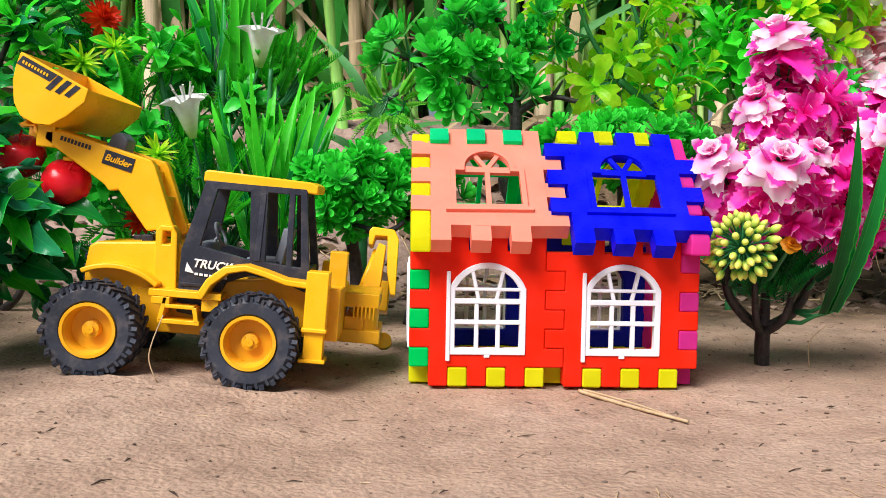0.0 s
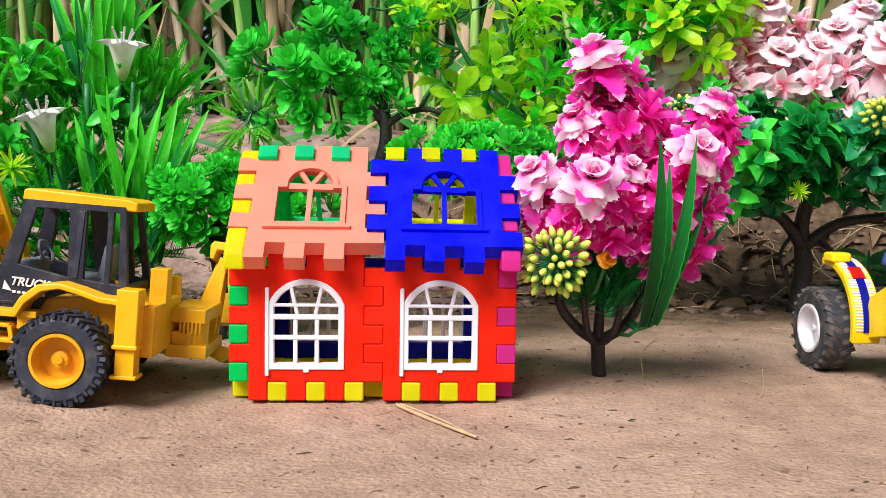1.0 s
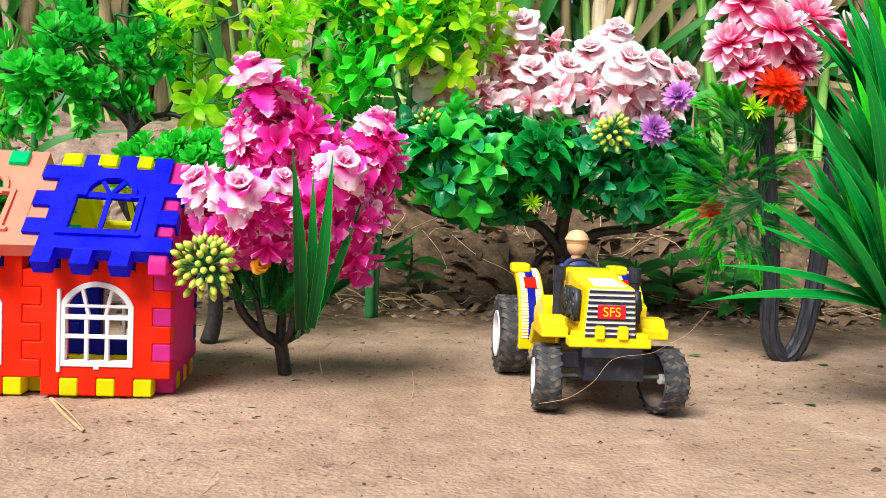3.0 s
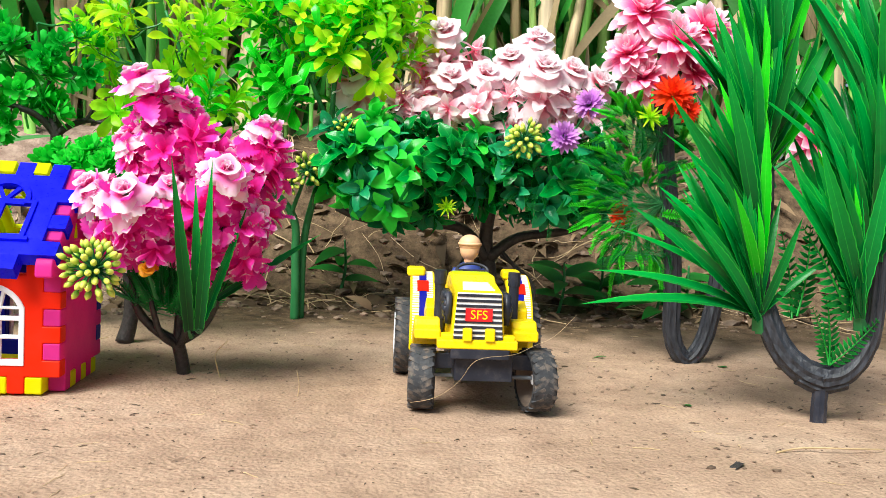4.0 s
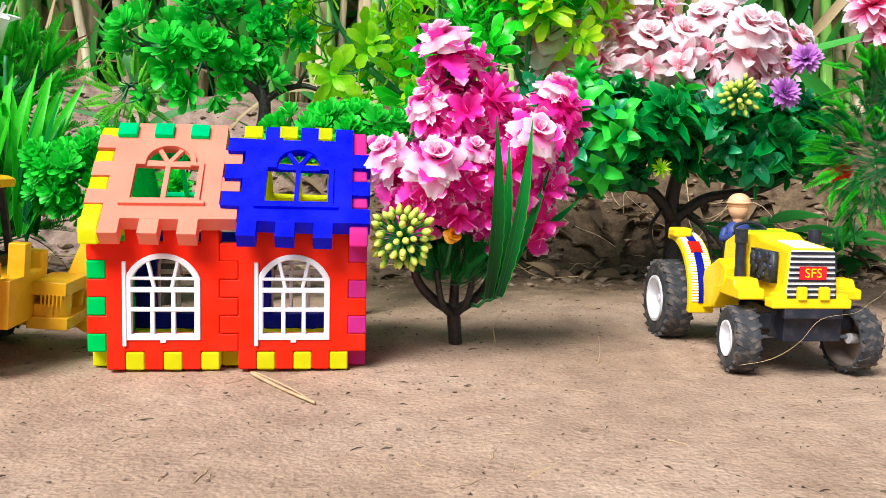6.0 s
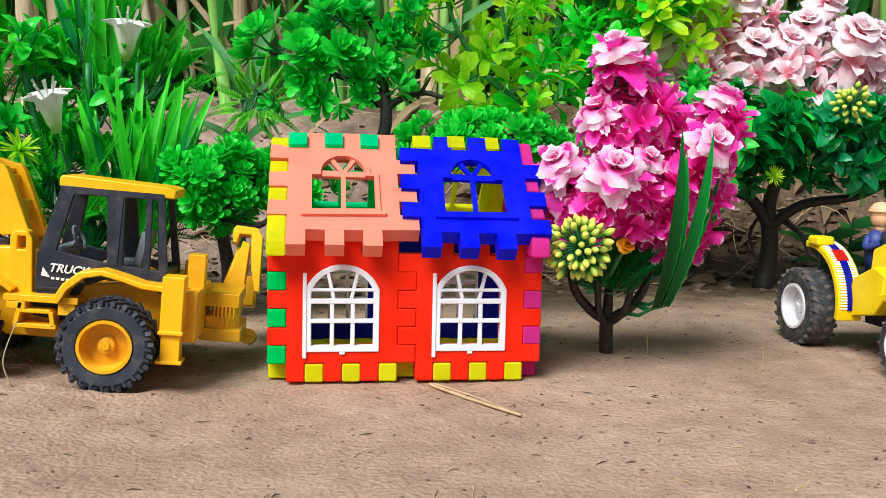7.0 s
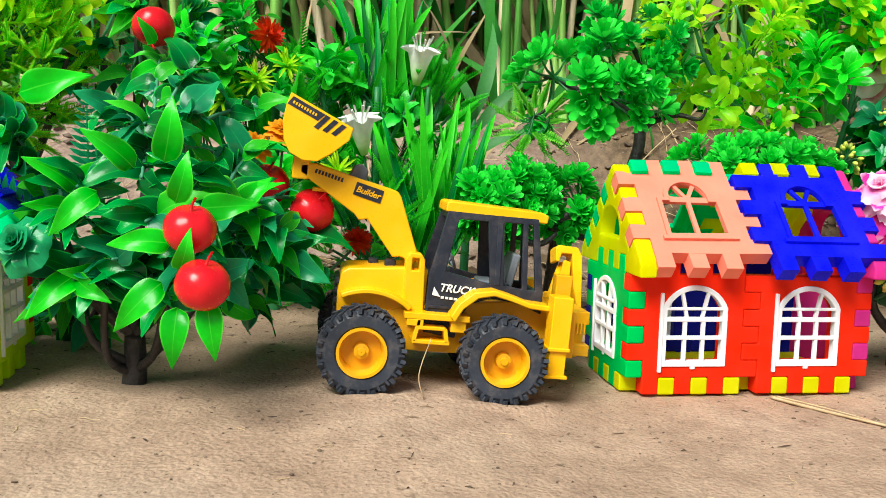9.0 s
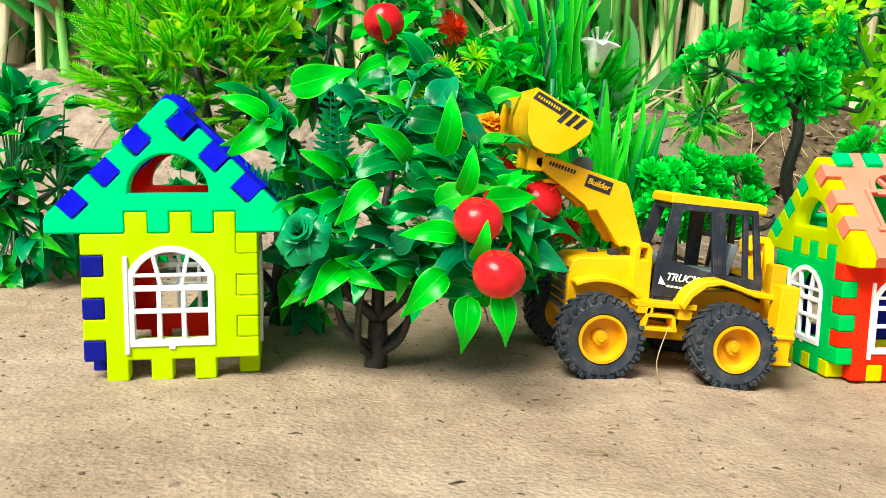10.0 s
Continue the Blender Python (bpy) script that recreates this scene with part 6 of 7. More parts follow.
    for c, way, s in (((-33.0, 35.6, 10.4), (0.35, -0.5, 0.9), 0.62), ((-31.4, 35.4, 8.6), (0.15, -0.4, -1), 0.8), ((-33.2, 36.2, 8.2), (-0.1, -0.4, -1), 0.85), ((-33.6, 38, 14.2), (0.35, -0.3, 1), 0.75), ((-34.6, 40, 16.6), (0.25, -0.3, 1), 0.95), ((-32.2, 38, 13.9), (1, -0.2, 0.1), 0.85),
                      ((-33.8, 37.6, 11.8), (-1, -0.4, 0.15), 0.85), ((-34.4, 38, 9.4), (-0.8, -0.4, -0.7), 0.95), ((-45.2, 45.5, 18.2), (-1, -0.4, -0.45), 1.0), ((-44.5, 45, 20.8), (0.95, -0.3, 0.3), 1.1), ((-46, 45.5, 18.8), (-0.7, -0.3, 0.45), 0.8), ((-37.6, 53.2, 25.2), (-0.1, -0.6, 0.5), 0.55), ((-38.8, 41, 14.6), (-0.6, -0.6, -0.5), 0.9), ((-36.6, 41, 16.2), (-0.5, -0.5, 0.6), 0.9)):
        grow(t, b, "leaf", ME_APLEAF[0], [along(c, way, (0.2, -1, 0.3), s, 0.2)])
    for c, way in (((-41.8, 51.5, 14), (0.0, -0.3, 1)), ((-40.6, 51, 12.5), (-0.1, -0.3, 1)), ((-42.8, 50, 12), (-0.5, -0.3, 0.9)), ((-44.2, 50, 12.5), (-0.8, -0.4, 0.5))):
        grow(t, b, "fern_frond", ME_FERN, [along(c, way, (0, -1, 0.3), 0.9)])
    grow(t, b, "rosette", mesh_of("leaf_rose", rose_tpl(), G_TEAL), [facing((-43.4, 41.5, 11.2), (-0.3, -0.8, 0.4), 0.85)])


def cypress_bush():
    b, rg = (-52, 70, 0), random.Random(61)
    t = thing("cypress_bush", b, "artificial yellow-green cypress bush on a dark trunk", "plant", shift=(2.2, -1.3, 0.4), scale=0.95)
    nodes = [(-53, 69, 14), (-57, 67, 20), (-51, 67, 20), (-55, 67, 26), (-60, 67, 22)]
    trunk_of(t, b, [([(-49, 70, -0.3), (-50.5, 70, 7), (-53, 69, 14), (-55, 67, 24)], 1.0, 0.4), ([(-53, 69, 14), (-58, 67, 20), (-61, 66, 24)], 0.5, 0.2), ([(-53, 69, 14), (-50, 67, 20), (-48, 66, 26)], 0.5, 0.2)])
    crown(t, b, rg, (-55.5, 66, 25), (9.2, 5.0, 7.6), 190, [ME_CYPRESS], "cypress_spray", nodes, (0.75, 1.15), 0.9, "along", 0.35)
    crown(t, b, rg, (-52.5, 65, 29), (7.5, 4.0, 5.5), 34, [ME_CYPRESS, ME_LIMEBUNCH[1]], "cypress_spray", nodes, (0.7, 1.0), 0.9, "along", 0.35)


def broadleaf_bushes():
    for b, c, rad, n, seed, tall in (((-76, 81, 0), (-74.5, 78, 12), (9.0, 6, 10.5), 74, 71, 12), ((-43, 71, 0), (-43.5, 69, 27), (7.5, 4.5, 8.0), 38, 72, 24), ((-49, 63, 0), (-47.5, 60, 8), (5.5, 4, 6.0), 26, 73, 6), ((-63, 86, 0), (-63, 84, 10), (8, 5, 9), 26, 74, 8)):
        rg = random.Random(seed)
        t = thing("broadleaf_bush", b, "artificial bush with dark pointed green leaves", "plant", group="broad-leaved bushes", shift=(2.4, -0.4, 0.15), scale=0.96)
        mid = (c[0], c[1], tall * 0.75)
        nodes = [mid, c, (c[0] - rad[0] * 0.5, c[1], c[2]), (c[0] + rad[0] * 0.5, c[1], c[2])]
        trunk_of(t, b, [([(b[0], b[1], -0.3), (b[0] + 0.8, b[1], tall * 0.35), mid, (c[0], c[1], c[2] + 3)], 1.0, 0.3), ([mid, nodes[2]], 0.5, 0.2), ([mid, nodes[3]], 0.5, 0.2), ([(b[0] + 0.5, b[1], 1.2), (b[0] - 3.2, b[1] - 1, 3.0), (b[0] - 4.2, b[1] - 1, 6)], 0.5, 0.2), ([(b[0] + 0.5, b[1], 1.2), (b[0] + 3.2, b[1] - 1, 3.2), (b[0] + 4.2, b[1] - 1, 6.5)], 0.5, 0.2)])
        links = []
        for k in range(n):
            p, d = in_crown(rg, c, rad, 0.4)
            links.append((nearest(p, nodes), p))
            for j in range(4):
                way = (d + Vector((rg.uniform(-1, 1), rg.uniform(-.8, .3), rg.uniform(-.6, .7)))).normalized()
                grow(t, b, "leaf", ME_APLEAF[rg.choice((1, 2, 3, 3))], [along(p, way, (rg.uniform(-.5, .5), -0.7, 0.9), rg.uniform(0.6, 1.0), rg.uniform(-.4, .4))])
        twigs_of(t, b, links, 0.13)


def pink_rose_tree():
    b, rg = (24.3, 56.2, 0), random.Random(81)
    t = thing("rose_tree", b, "artificial tree of magenta and white roses on a dark forked trunk", "plant", shift=(-0.13, -0.6, 0.3), scale=0.988)
    fork = (24.1, 55.2, 2.7)
    nodes = [(21.0, 54, 6.2), (27.0, 54.4, 6.5), (24.2, 54, 9), (21.6, 53, 12), (27.4, 53, 12), (23.8, 53.4, 17), (30, 53, 15)]
    trunk_of(t, b, [([(24.5, 56.2, -0.4), (24.3, 55.8, 1.3), fork], 0.58, 0.56), ([fork, (22.3, 54.6, 3.9), (20.9, 54.2, 5.8), (20.6, 53.8, 9)], 0.46, 0.3), ([fork, (26.0, 54.8, 4.0), (27.2, 54.6, 6.2), (27.6, 54.2, 10)], 0.46, 0.3),
                    ([fork, (24.2, 55, 8), (23.9, 54, 19)], 0.46, 0.2), ([(24.1, 55.3, 2.4), (23.0, 53.8, 3.6), (22.4, 52.8, 6.5)], 0.36, 0.22), ([(24.1, 55.3, 2.4), (25.0, 53.6, 3.8), (25.4, 52.6, 7)], 0.36, 0.22), ([(27.4, 54.4, 9), (29.4, 53.4, 13), (30.8, 52.6, 19)], 0.25, 0.15)])
    crown(t, b, rg, (23.9, 54.2, 7.2), (4.0, 3.4, 2.6), 110, [ME_FIRSPRIG], "fir_sprig", nodes, (0.6, 0.95), 1.8, "along", 0.2, 0.05)
    crown(t, b, rg, (22.2, 51.6, 12.6), (4.2, 3.4, 3.2), 28, [ME_FRAY], "petal_spray", nodes, (0.65, 0.95), 0.25)
    crown(t, b, rg, (28.4, 51.8, 13.0), (3.8, 3.4, 4.2), 28, [ME_FRAY], "petal_spray", nodes, (0.65, 0.95), 0.25)
    crown(t, b, rg, (23.8, 51.6, 18.2), (3.4, 2.6, 2.2), 15, [ME_FRAY], "petal_spray", nodes, (0.65, 0.95), 0.35)
    crown(t, b, rg, (23.4, 51.2, 21.8), (1.6, 1.6, 1.5), 7, [ME_FRAY], "petal_spray", nodes, (0.6, 0.85), 0.5)
    crown(t, b, rg, (30.6, 51.6, 17.6), (1.8, 2.0, 2.6), 12, [ME_FRAY], "petal_spray", nodes, (0.6, 0.85), 0.5)
    heads = ((21.7, 47.4, 15.0, -.05, -.75, .75, 1.2), (18.3, 50.4, 15.4, -.6, -.6, .8, 1.05), (28.9, 47.4, 17.0, .25, -.85, .6, 1.05), (22.2, 49.4, 23.7, -.35, -.35, 1.0, 1.1), (24.4, 51.2, 22.4, .5, -.3, .9, .95), (31.2, 51.3, 20.6, .25, -.25, 1.0, .95), (21.2, 50.2, 19.3, -.5, -.4, .9, .9), (26.4, 51.0, 18.2, .5, -.5, .8, .75), (30.9, 50.4, 13.8, .8, -.6, .2, .8), (24.6, 48.6, 15.8, .2, -.7, .8, .75))
    for x, y, z, lx, ly, lz, s in heads:
        bloom(t, b, "rose", FRILLED_BLOOM, facing((x, y, z), (lx, ly, lz), s * 0.76, rg.random() * 6), rg)
        grow(t, b, "petal_spray", ME_FRAY, [facing((x - lx * 0.9, y - ly * 0.9, z - lz * 1.1), (lx, ly, lz), s * 0.95, rg.random() * 6)])
    twigs_of(t, b, [(nearest(Vector(h[:3]), nodes), h[:3]) for h in heads], 0.14, name="flower_stalk")
    long = mesh_of("long_leaf", leaf(10, 0.95, "sword", 22, 0.5, 0.18, 0.06, 0.06, 0.7), G_PALM)
    for p, way, s in (((26.0, 50.0, 4.6), (0.02, -0.52, 0.87), 1.42), ((26.8, 49.8, 4.8), (0.14, -0.45, 0.88), 1.36), ((26.5, 50.2, 4.6), (0.07, -0.42, 0.9), 1.22), ((27.4, 54.0, 6.6), (0.78, 0.28, 0.54), 1.08), ((27.0, 50.5, 5.4), (0.36, -0.3, 0.9), 1.0), ((21.0, 53, 11), (0.15, -0.2, 1), 0.7), ((22.6, 52.5, 14.5), (-0.15, -0.1, 1), 0.6)):
        grow(t, b, "long_leaf", long, [along(p, way, (0.25, -1, 0.25), s)])
    berries(t, b, facing((19.4, 47.6, 9.4), (-0.35, -0.9, 0.2), 0.92), 62, 2.3, 0.27)
    grow(t, b, "orange_bud", mesh_of("orange_bud", rose_tpl(), P_ORANGE), [facing((23.1, 48.6, 9.4), (0.1, -0.8, 0.5), 0.36)])
    twigs_of(t, b, [((21.0, 54, 6.2), (19.4, 47.6, 9.4)), ((23, 54, 6), (23.1, 48.7, 9.2)), ((25.4, 54.8, 3.4), (26.0, 50.0, 4.6)), ((26.2, 54.6, 4.2), (26.8, 49.8, 4.8)), ((26.2, 54.6, 4.2), (26.5, 50.2, 4.6)), ((27.0, 54.5, 5.8), (27.4, 54.0, 6.6)), ((26.2, 54.6, 4.2), (27.0, 50.5, 5.4))], 0.16, name="berry_stalk")


def rose_bonsai():
    b, rg = (55, 87, 0), random.Random(91)
    t = thing("rose_bonsai", b, "artificial bonsai with pale pink roses over dark green leaves", "plant", shift=(-1.3, -1.35, 1.45), scale=0.976)
    nodes = [(53, 85, 12), (46, 82, 13), (42, 81, 13.5), (58, 84, 12), (64, 81, 13.5), (55, 82, 18), (48, 80, 20), (61, 80, 20), (55, 80, 24)]
    trunk_of(t, b, [([(54.6, 87, -0.3), (55.2, 86.8, 5), (54.6, 86.4, 10), (55, 84, 16), (55, 81, 24)], 1.2, 0.5), ([(54.8, 86.5, 7.5), (51.5, 85.5, 11), (46, 83, 11.6), (40, 81.5, 11.8), (36.5, 81, 13)], 0.75, 0.35), ([(55, 86.5, 7.5), (58.5, 85.5, 10.2), (64, 83, 11.4), (68, 81, 14)], 0.75, 0.35),
                    ([(55, 84, 15), (48, 81, 20), (43, 80, 23)], 0.5, 0.2), ([(55, 84, 15), (61, 80, 20), (66, 79, 23)], 0.5, 0.2), ([(53.5, 86, 9), (51.4, 84.5, 6.5), (52.6, 84.5, 3)], 0.25, 0.15), ([(56, 86, 9), (58.5, 85, 6), (59.4, 85, 2.5)], 0.25, 0.15), ([(56.4, 86, 8), (60.5, 85, 4.5), (60, 85, 0.5)], 0.22, 0.12)])
    crown(t, b, rg, (44.2, 79, 17.8), (10.2, 4.6, 5.2), 84, [ME_BUNCH[0], ME_BUNCH[1], ME_BUNCH[0], ME_BUNCH[2]], "leaf_whorl", nodes, (0.9, 1.45), 0.4)
    crown(t, b, rg, (60.5, 79, 17.6), (9.0, 4.0, 4.6), 50, [ME_BUNCH[0], ME_BUNCH[0], ME_BUNCH[1]], "leaf_whorl", nodes, (0.85, 1.3), 0.4)
    crown(t, b, rg, (60, 77, 17.6), (7.5, 3.5, 4.4), 80, [ME_FIRSPRIG], "fir_sprig", nodes, (0.45, 0.75), 0.3, "along", r=0.04)
    heads = ((41.3, 82.6, 27.9, -.35, 1.25), (44.7, 84, 30.4, -.2, .5), (48.0, 82.0, 29.6, -.5, .95), (50.4, 83.0, 33.4, -.2, 1.1), (53.6, 82.4, 31.8, .3, .95), (51.0, 80.4, 28.0, -.1, 1.05), (54.4, 81.0, 28.6, .2, 1.0), (57.4, 83.0, 31.0, -.2, 1.0), (60.1, 84, 33.4, .1, 1.0), (59.9, 77.4, 28.9, .1, 1.25), (63.0, 80, 29.4, .4, 1.0), (66.0, 80.8, 28.2, .6, 1.1), (57.0, 79.6, 26.2, -.3, .9), (62.8, 78.4, 26.0, .3, .9), (46.0, 80.4, 26.2, -.4, .8), (47.4, 84.5, 33.0, -.5, .8))
    for x, y, z, lean, s in heads:
        x -= 0.14 * (66 - x)
        if s > 0.96:
            bloom(t, b, "rose", PALE_BLOOM, facing((x, y, z), (lean, -0.7, 0.75), s * 1.15, rg.random() * 6), rg)
        else:
            grow(t, b, "petal_spray", ME_PALEFRAY, [facing((x, y, z), (lean, -0.35, 1.0), s, rg.random() * 6)])
        grow(t, b, "petal_spray", ME_PALEFRAY, [facing((x - lean, y + 0.7, z - 1.4), (lean * 1.2, -0.4, 0.8), s * 1.3, rg.random() * 6), facing((x - lean * 1.5, y + 0.2, z - 3.2), (lean, -0.7, 0.5), s * 1.15, rg.random() * 6)])
    crown(t, b, rg, (54, 81, 25.0), (11.0, 3.0, 2.4), 22, [ME_PALEFRAY], "petal_spray", nodes, (0.85, 1.2), 0.0)
    twigs_of(t, b, [(nearest(Vector(h[:3]), nodes), h[:3]) for h in heads], 0.14, name="flower_stalk")
    berries(t, b, facing((56.6, 73.8, 21.3), (0, -1, 0.5), 1.15), 34, 1.6, 0.25)
    berries(t, b, facing((37.5, 77, 21.5), (-0.3, -1, 0.5), 0.9), 34, 1.6, 0.25)
    for p, way in (((60.4, 71.6, 21.6), (0.1, -1, 0.3)), ((63.4, 73.0, 25.3), (-0.5, -0.8, 0.4))):
        bloom(t, b, "mauve_daisy", DAISY_BLOOM, facing(p, way, 1.0), rg)
    grow(t, b, "red_flower", ME_GERBERA, [facing((44.6, 73.6, 17.2), (0, -1, 0.4), 0.5), facing((67.2, 72, 13.6), (0, -1, 0.3), 0.7)])
    grow(t, b, "yellow_flower", ME_TUFT, [facing((48.6, 74.5, 13.6), (0, -1, 0.3), 0.5)])
    twigs_of(t, b, [((55, 82, 18), (56.6, 74, 21.1)), ((61, 80, 20), (60.4, 71.8, 21.4)), ((61, 80, 20), (63.4, 73.2, 25.1)), ((64, 81, 13.5), (67.2, 72, 13.4))], 0.14, name="berry_stalk")


def dahlia_plant():
    b, rg = (70.4, 62, 0), random.Random(101)
    t = thing("dahlia_plant", b, "artificial fir-leaved plant with hot pink dahlias on a bent trunk", "plant", shift=(-0.3, 2.0, 0.2), scale=1.0)
    nodes = [(69.4, 62.5, 11), (68, 62, 16), (67, 61.5, 22), (74.4, 63, 10), (74, 62, 18), (69, 61, 26)]
    trunk_of(t, b, [([(67, 61.5, 28), (68, 62, 20), (69.2, 62.5, 13), (69.7, 62.8, 7), (69.9, 63, 3.6), (70.6, 63.1, 1.5), (71.8, 63.2, 0.6), (73.0, 63.1, 2.0), (73.8, 63, 5), (74.4, 63, 10), (75, 62, 22)], 0.82, 0.82)], GREYBARK, rib=0.1)
    crown(t, b, rg, (66.2, 63.5, 16.4), (5.0, 3.6, 7.6), 230, [ME_FIRSPRIG, ME_FIRSPRIG, ME_SPRIG], "fir_sprig", nodes, (0.4, 0.7), 0.1, "along", 0.25, 0.03)
    crown(t, b, rg, (65.8, 62, 23.6), (4.6, 3.0, 2.4), 30, [ME_SPRIG, ME_FIRSPRIG], "fir_sprig", nodes, (0.45, 0.75), 0.3, "along", 0.25, 0.04)
    for x, y, z, lean, s in ((63.6, 61, 29.8, -0.5, 0.8), (67.6, 59.6, 30.8, 0.1, 0.95), (65.0, 60.8, 27.6, -0.3, 0.8), (69.6, 60.6, 28.4, 0.4, 0.85), (70.8, 61.5, 32.5, 0.2, 0.95), (64.8, 61.5, 33.8, -0.2, 0.95), (80.5, 63, 26.5, 0.3, 0.95), (83, 63, 22.5, 0.3, 0.9), (76, 62.5, 31, 0.2, 0.95)):
        grow(t, b, "dahlia", ME_DAHLIA, [facing((x, y, z), (lean, -0.75, 0.65), s * 0.9, rg.random() * 6)])
        twigs_of(t, b, [(nearest(Vector((x, y, z)), nodes), (x, y, z))], 0.2, name="flower_stem")
    grow(t, b, "red_flower", ME_GERBERA, [facing((67.2, 58.6, 25.9), (-0.1, -0.9, 0.6), 1.05), facing((68.6, 58.4, 24.6), (0.2, -0.9, 0.2), 0.6)])
    grow(t, b, "yellow_flower", ME_TUFT, [facing((65.2, 59.0, 23.8), (-0.1, -0.9, 0.5), 0.55)])


def palm_plants():
    b, rg = (75.1, 44.6, 0), random.Random(111)
    t = thing("palm_plant", b, "artificial palm with tufts of sword leaves on a grey forked trunk", "plant", shift=(-0.83, -0.1, 0.26), scale=0.98)
    trunk_of(t, b, [([(75.1, 44.6, -0.4), (75.1, 44.6, 1.2), (75.1, 44.6, 1.25), (75.1, 44.6, 1.4), (75.2, 44.7, 3.2)], 0.62, 0.58)], BLACK, "foot", 0.05)
    trunk_of(t, b, [([(75.4, 44.8, 3.2), (73.9, 45.2, 3.7), (72.3, 45.7, 5.2), (71.1, 46.1, 7.8), (70.5, 46.4, 10), (70.5, 46.8, 14), (70.7, 47, 18), (70.3, 47.4, 24), (69.8, 47.6, 36)], 1.1, 0.5), ([(75.0, 44.8, 3.2), (76.8, 44.5, 3.7), (78.2, 44.2, 5.6), (78.8, 44, 9), (79, 44, 22)], 1.05, 0.5), ([(73.6, 45.2, 3.3), (75.2, 44.8, 2.7), (77.0, 44.5, 3.2)], 0.75, 0.75)], GREYBARK, rib=0.09)
    # root, mean way, blades, size, spread
    tufts = [((70.2, 45.6, 8.2), (-0.62, -0.15, 0.8), 12, 0.95, 0.26), ((70.0, 45.8, 8.4), (-0.25, -0.25, 1), 9, 0.72, 0.25), ((69.9, 46.0, 13), (-0.42, -0.12, 1), 13, 0.95, 0.24), ((69.8, 46.4, 18.6), (-0.16, -0.1, 1), 22, 0.95, 0.27), ((70.0, 47, 24), (-0.05, -0.1, 1), 16, 1.0, 0.26), ((70.6, 46.8, 19.5), (0.3, -0.1, 1), 9, 0.9, 0.22), ((70, 47.2, 29), (0, -0.1, 1), 10, 1.0, 0.28),
             ((77.0, 43.4, 9.0), (-0.34, -0.12, 1), 16, 1.0, 0.24), ((77.8, 43.6, 15), (-0.36, -0.1, 1), 14, 1.05, 0.24), ((78.4, 43.8, 21), (-0.25, -0.1, 1), 12, 1.05, 0.28), ((78, 43.8, 13), (0.1, -0.12, 1), 14, 1.0, 0.28)]
    for p, way, n, size, spread in tufts:
        for k in range(round(n * 1.7)):
            w = Vector(way).normalized() + Vector((rg.uniform(-1, 1), rg.uniform(-1, .6), rg.uniform(-.3, .3))) * spread * 1.3
            q = Vector(p) + Vector((rg.uniform(-.4, .4), rg.uniform(-.4, .4), rg.uniform(-0.8, 1.2)))
            grow(t, b, "blade", ME_BLADE[rg.choice((0, 0, 0, 1, 1, 1, 2, 3, 3, 3))], [along(q, w, (rg.uniform(-.7, .7), -1, 0.4), size * rg.uniform(0.75, 1.08))])
        twigs_of(t, b, [(Vector(p) + Vector((0.6, 0.6, -1.6)), p)], 0.45, STEM, "tuft_socket")
    for p, way, s in (((70.0, 45.6, 8.0), (-1, -0.15, 0.24), 1.02), ((70.0, 45.6, 8.0), (-1, -0.1, 0.46), 0.98), ((70.0, 45.6, 8.2), (-0.9, -0.2, 0.75), 0.95), ((70.3, 45.4, 8.0), (0.5, -0.4, 0.8), 0.5), ((70.3, 45.4, 8.0), (0.15, -0.5, 1), 0.6)):
        grow(t, b, "blade", ME_BLADE[1], [along(p, way, (0, -0.7, 0.8), s)])
    for c, way, s in (((75.3, 44.0, 4.4), (-0.05, -0.2, 1), 0.85), ((75.3, 44.0, 4.4), (-0.3, -0.3, 0.9), 0.7), ((75.4, 44.0, 4.4), (0.55, -0.3, 0.6), 0.7), ((72.6, 45, 7.8), (-0.12, -0.2, 1), 0.95), ((73.0, 45, 8), (0.15, -0.2, 1), 1.0), ((76.4, 43.6, 8), (-0.5, -0.25, 1), 1.15), ((76.6, 43.6, 8), (-0.1, -0.3, 1), 1.1)):
        grow(t, b, "fern_frond", ME_FERN2, [along(c, way, (0.3, -1, 0.2), s)])


succulent_bonsai()
low_succulents()
lime_plants()
lily_bush()
flower_bush()
fruit_tree()
cypress_bush()
broadleaf_bushes()
pink_rose_tree()
rose_bonsai()
dahlia_plant()
palm_plants()


# the field behind: tall stalks and strap leaves, past counting
def stalk_material(name, c1, c2, c3):
    m = bpy.data.materials.new(name)
    nt, bsdf, ln = nodes_of(m)
    geo = nt.nodes.new("ShaderNodeNewGeometry")
    col = ramp_node(nt, ((0.0, c1), (0.5, c2), (1.0, c3)), geo.outputs["Random Per Island"]).outputs[0]
    tc = nt.nodes.new("ShaderNodeTexCoord")
    mp = nt.nodes.new("ShaderNodeMapping")
    mp.inputs["Scale"].default_value = (120, 120, 9)
    ln.new(tc.outputs["Object"], mp.inputs[0])
    n = nt.nodes.new("ShaderNodeTexNoise")
    n.inputs["Scale"].default_value = 1.0
    n.inputs["Detail"].default_value = 6
    ln.new(mp.outputs[0], n.inputs["Vector"])
    col = mixed(nt, "MULTIPLY", 1.0, col, ramp_node(nt, ((0.3, (0.55, 0.52, 0.5)), (0.7, (1.15, 1.15, 1.1))), n.outputs[0]).outputs[0])
    ln.new(col, bsdf.inputs["Base Color"])
    bsdf.inputs["Roughness"].default_value = 0.7
    bump(nt, bsdf, n.outputs[0], 0.5, 0.003)
    return m


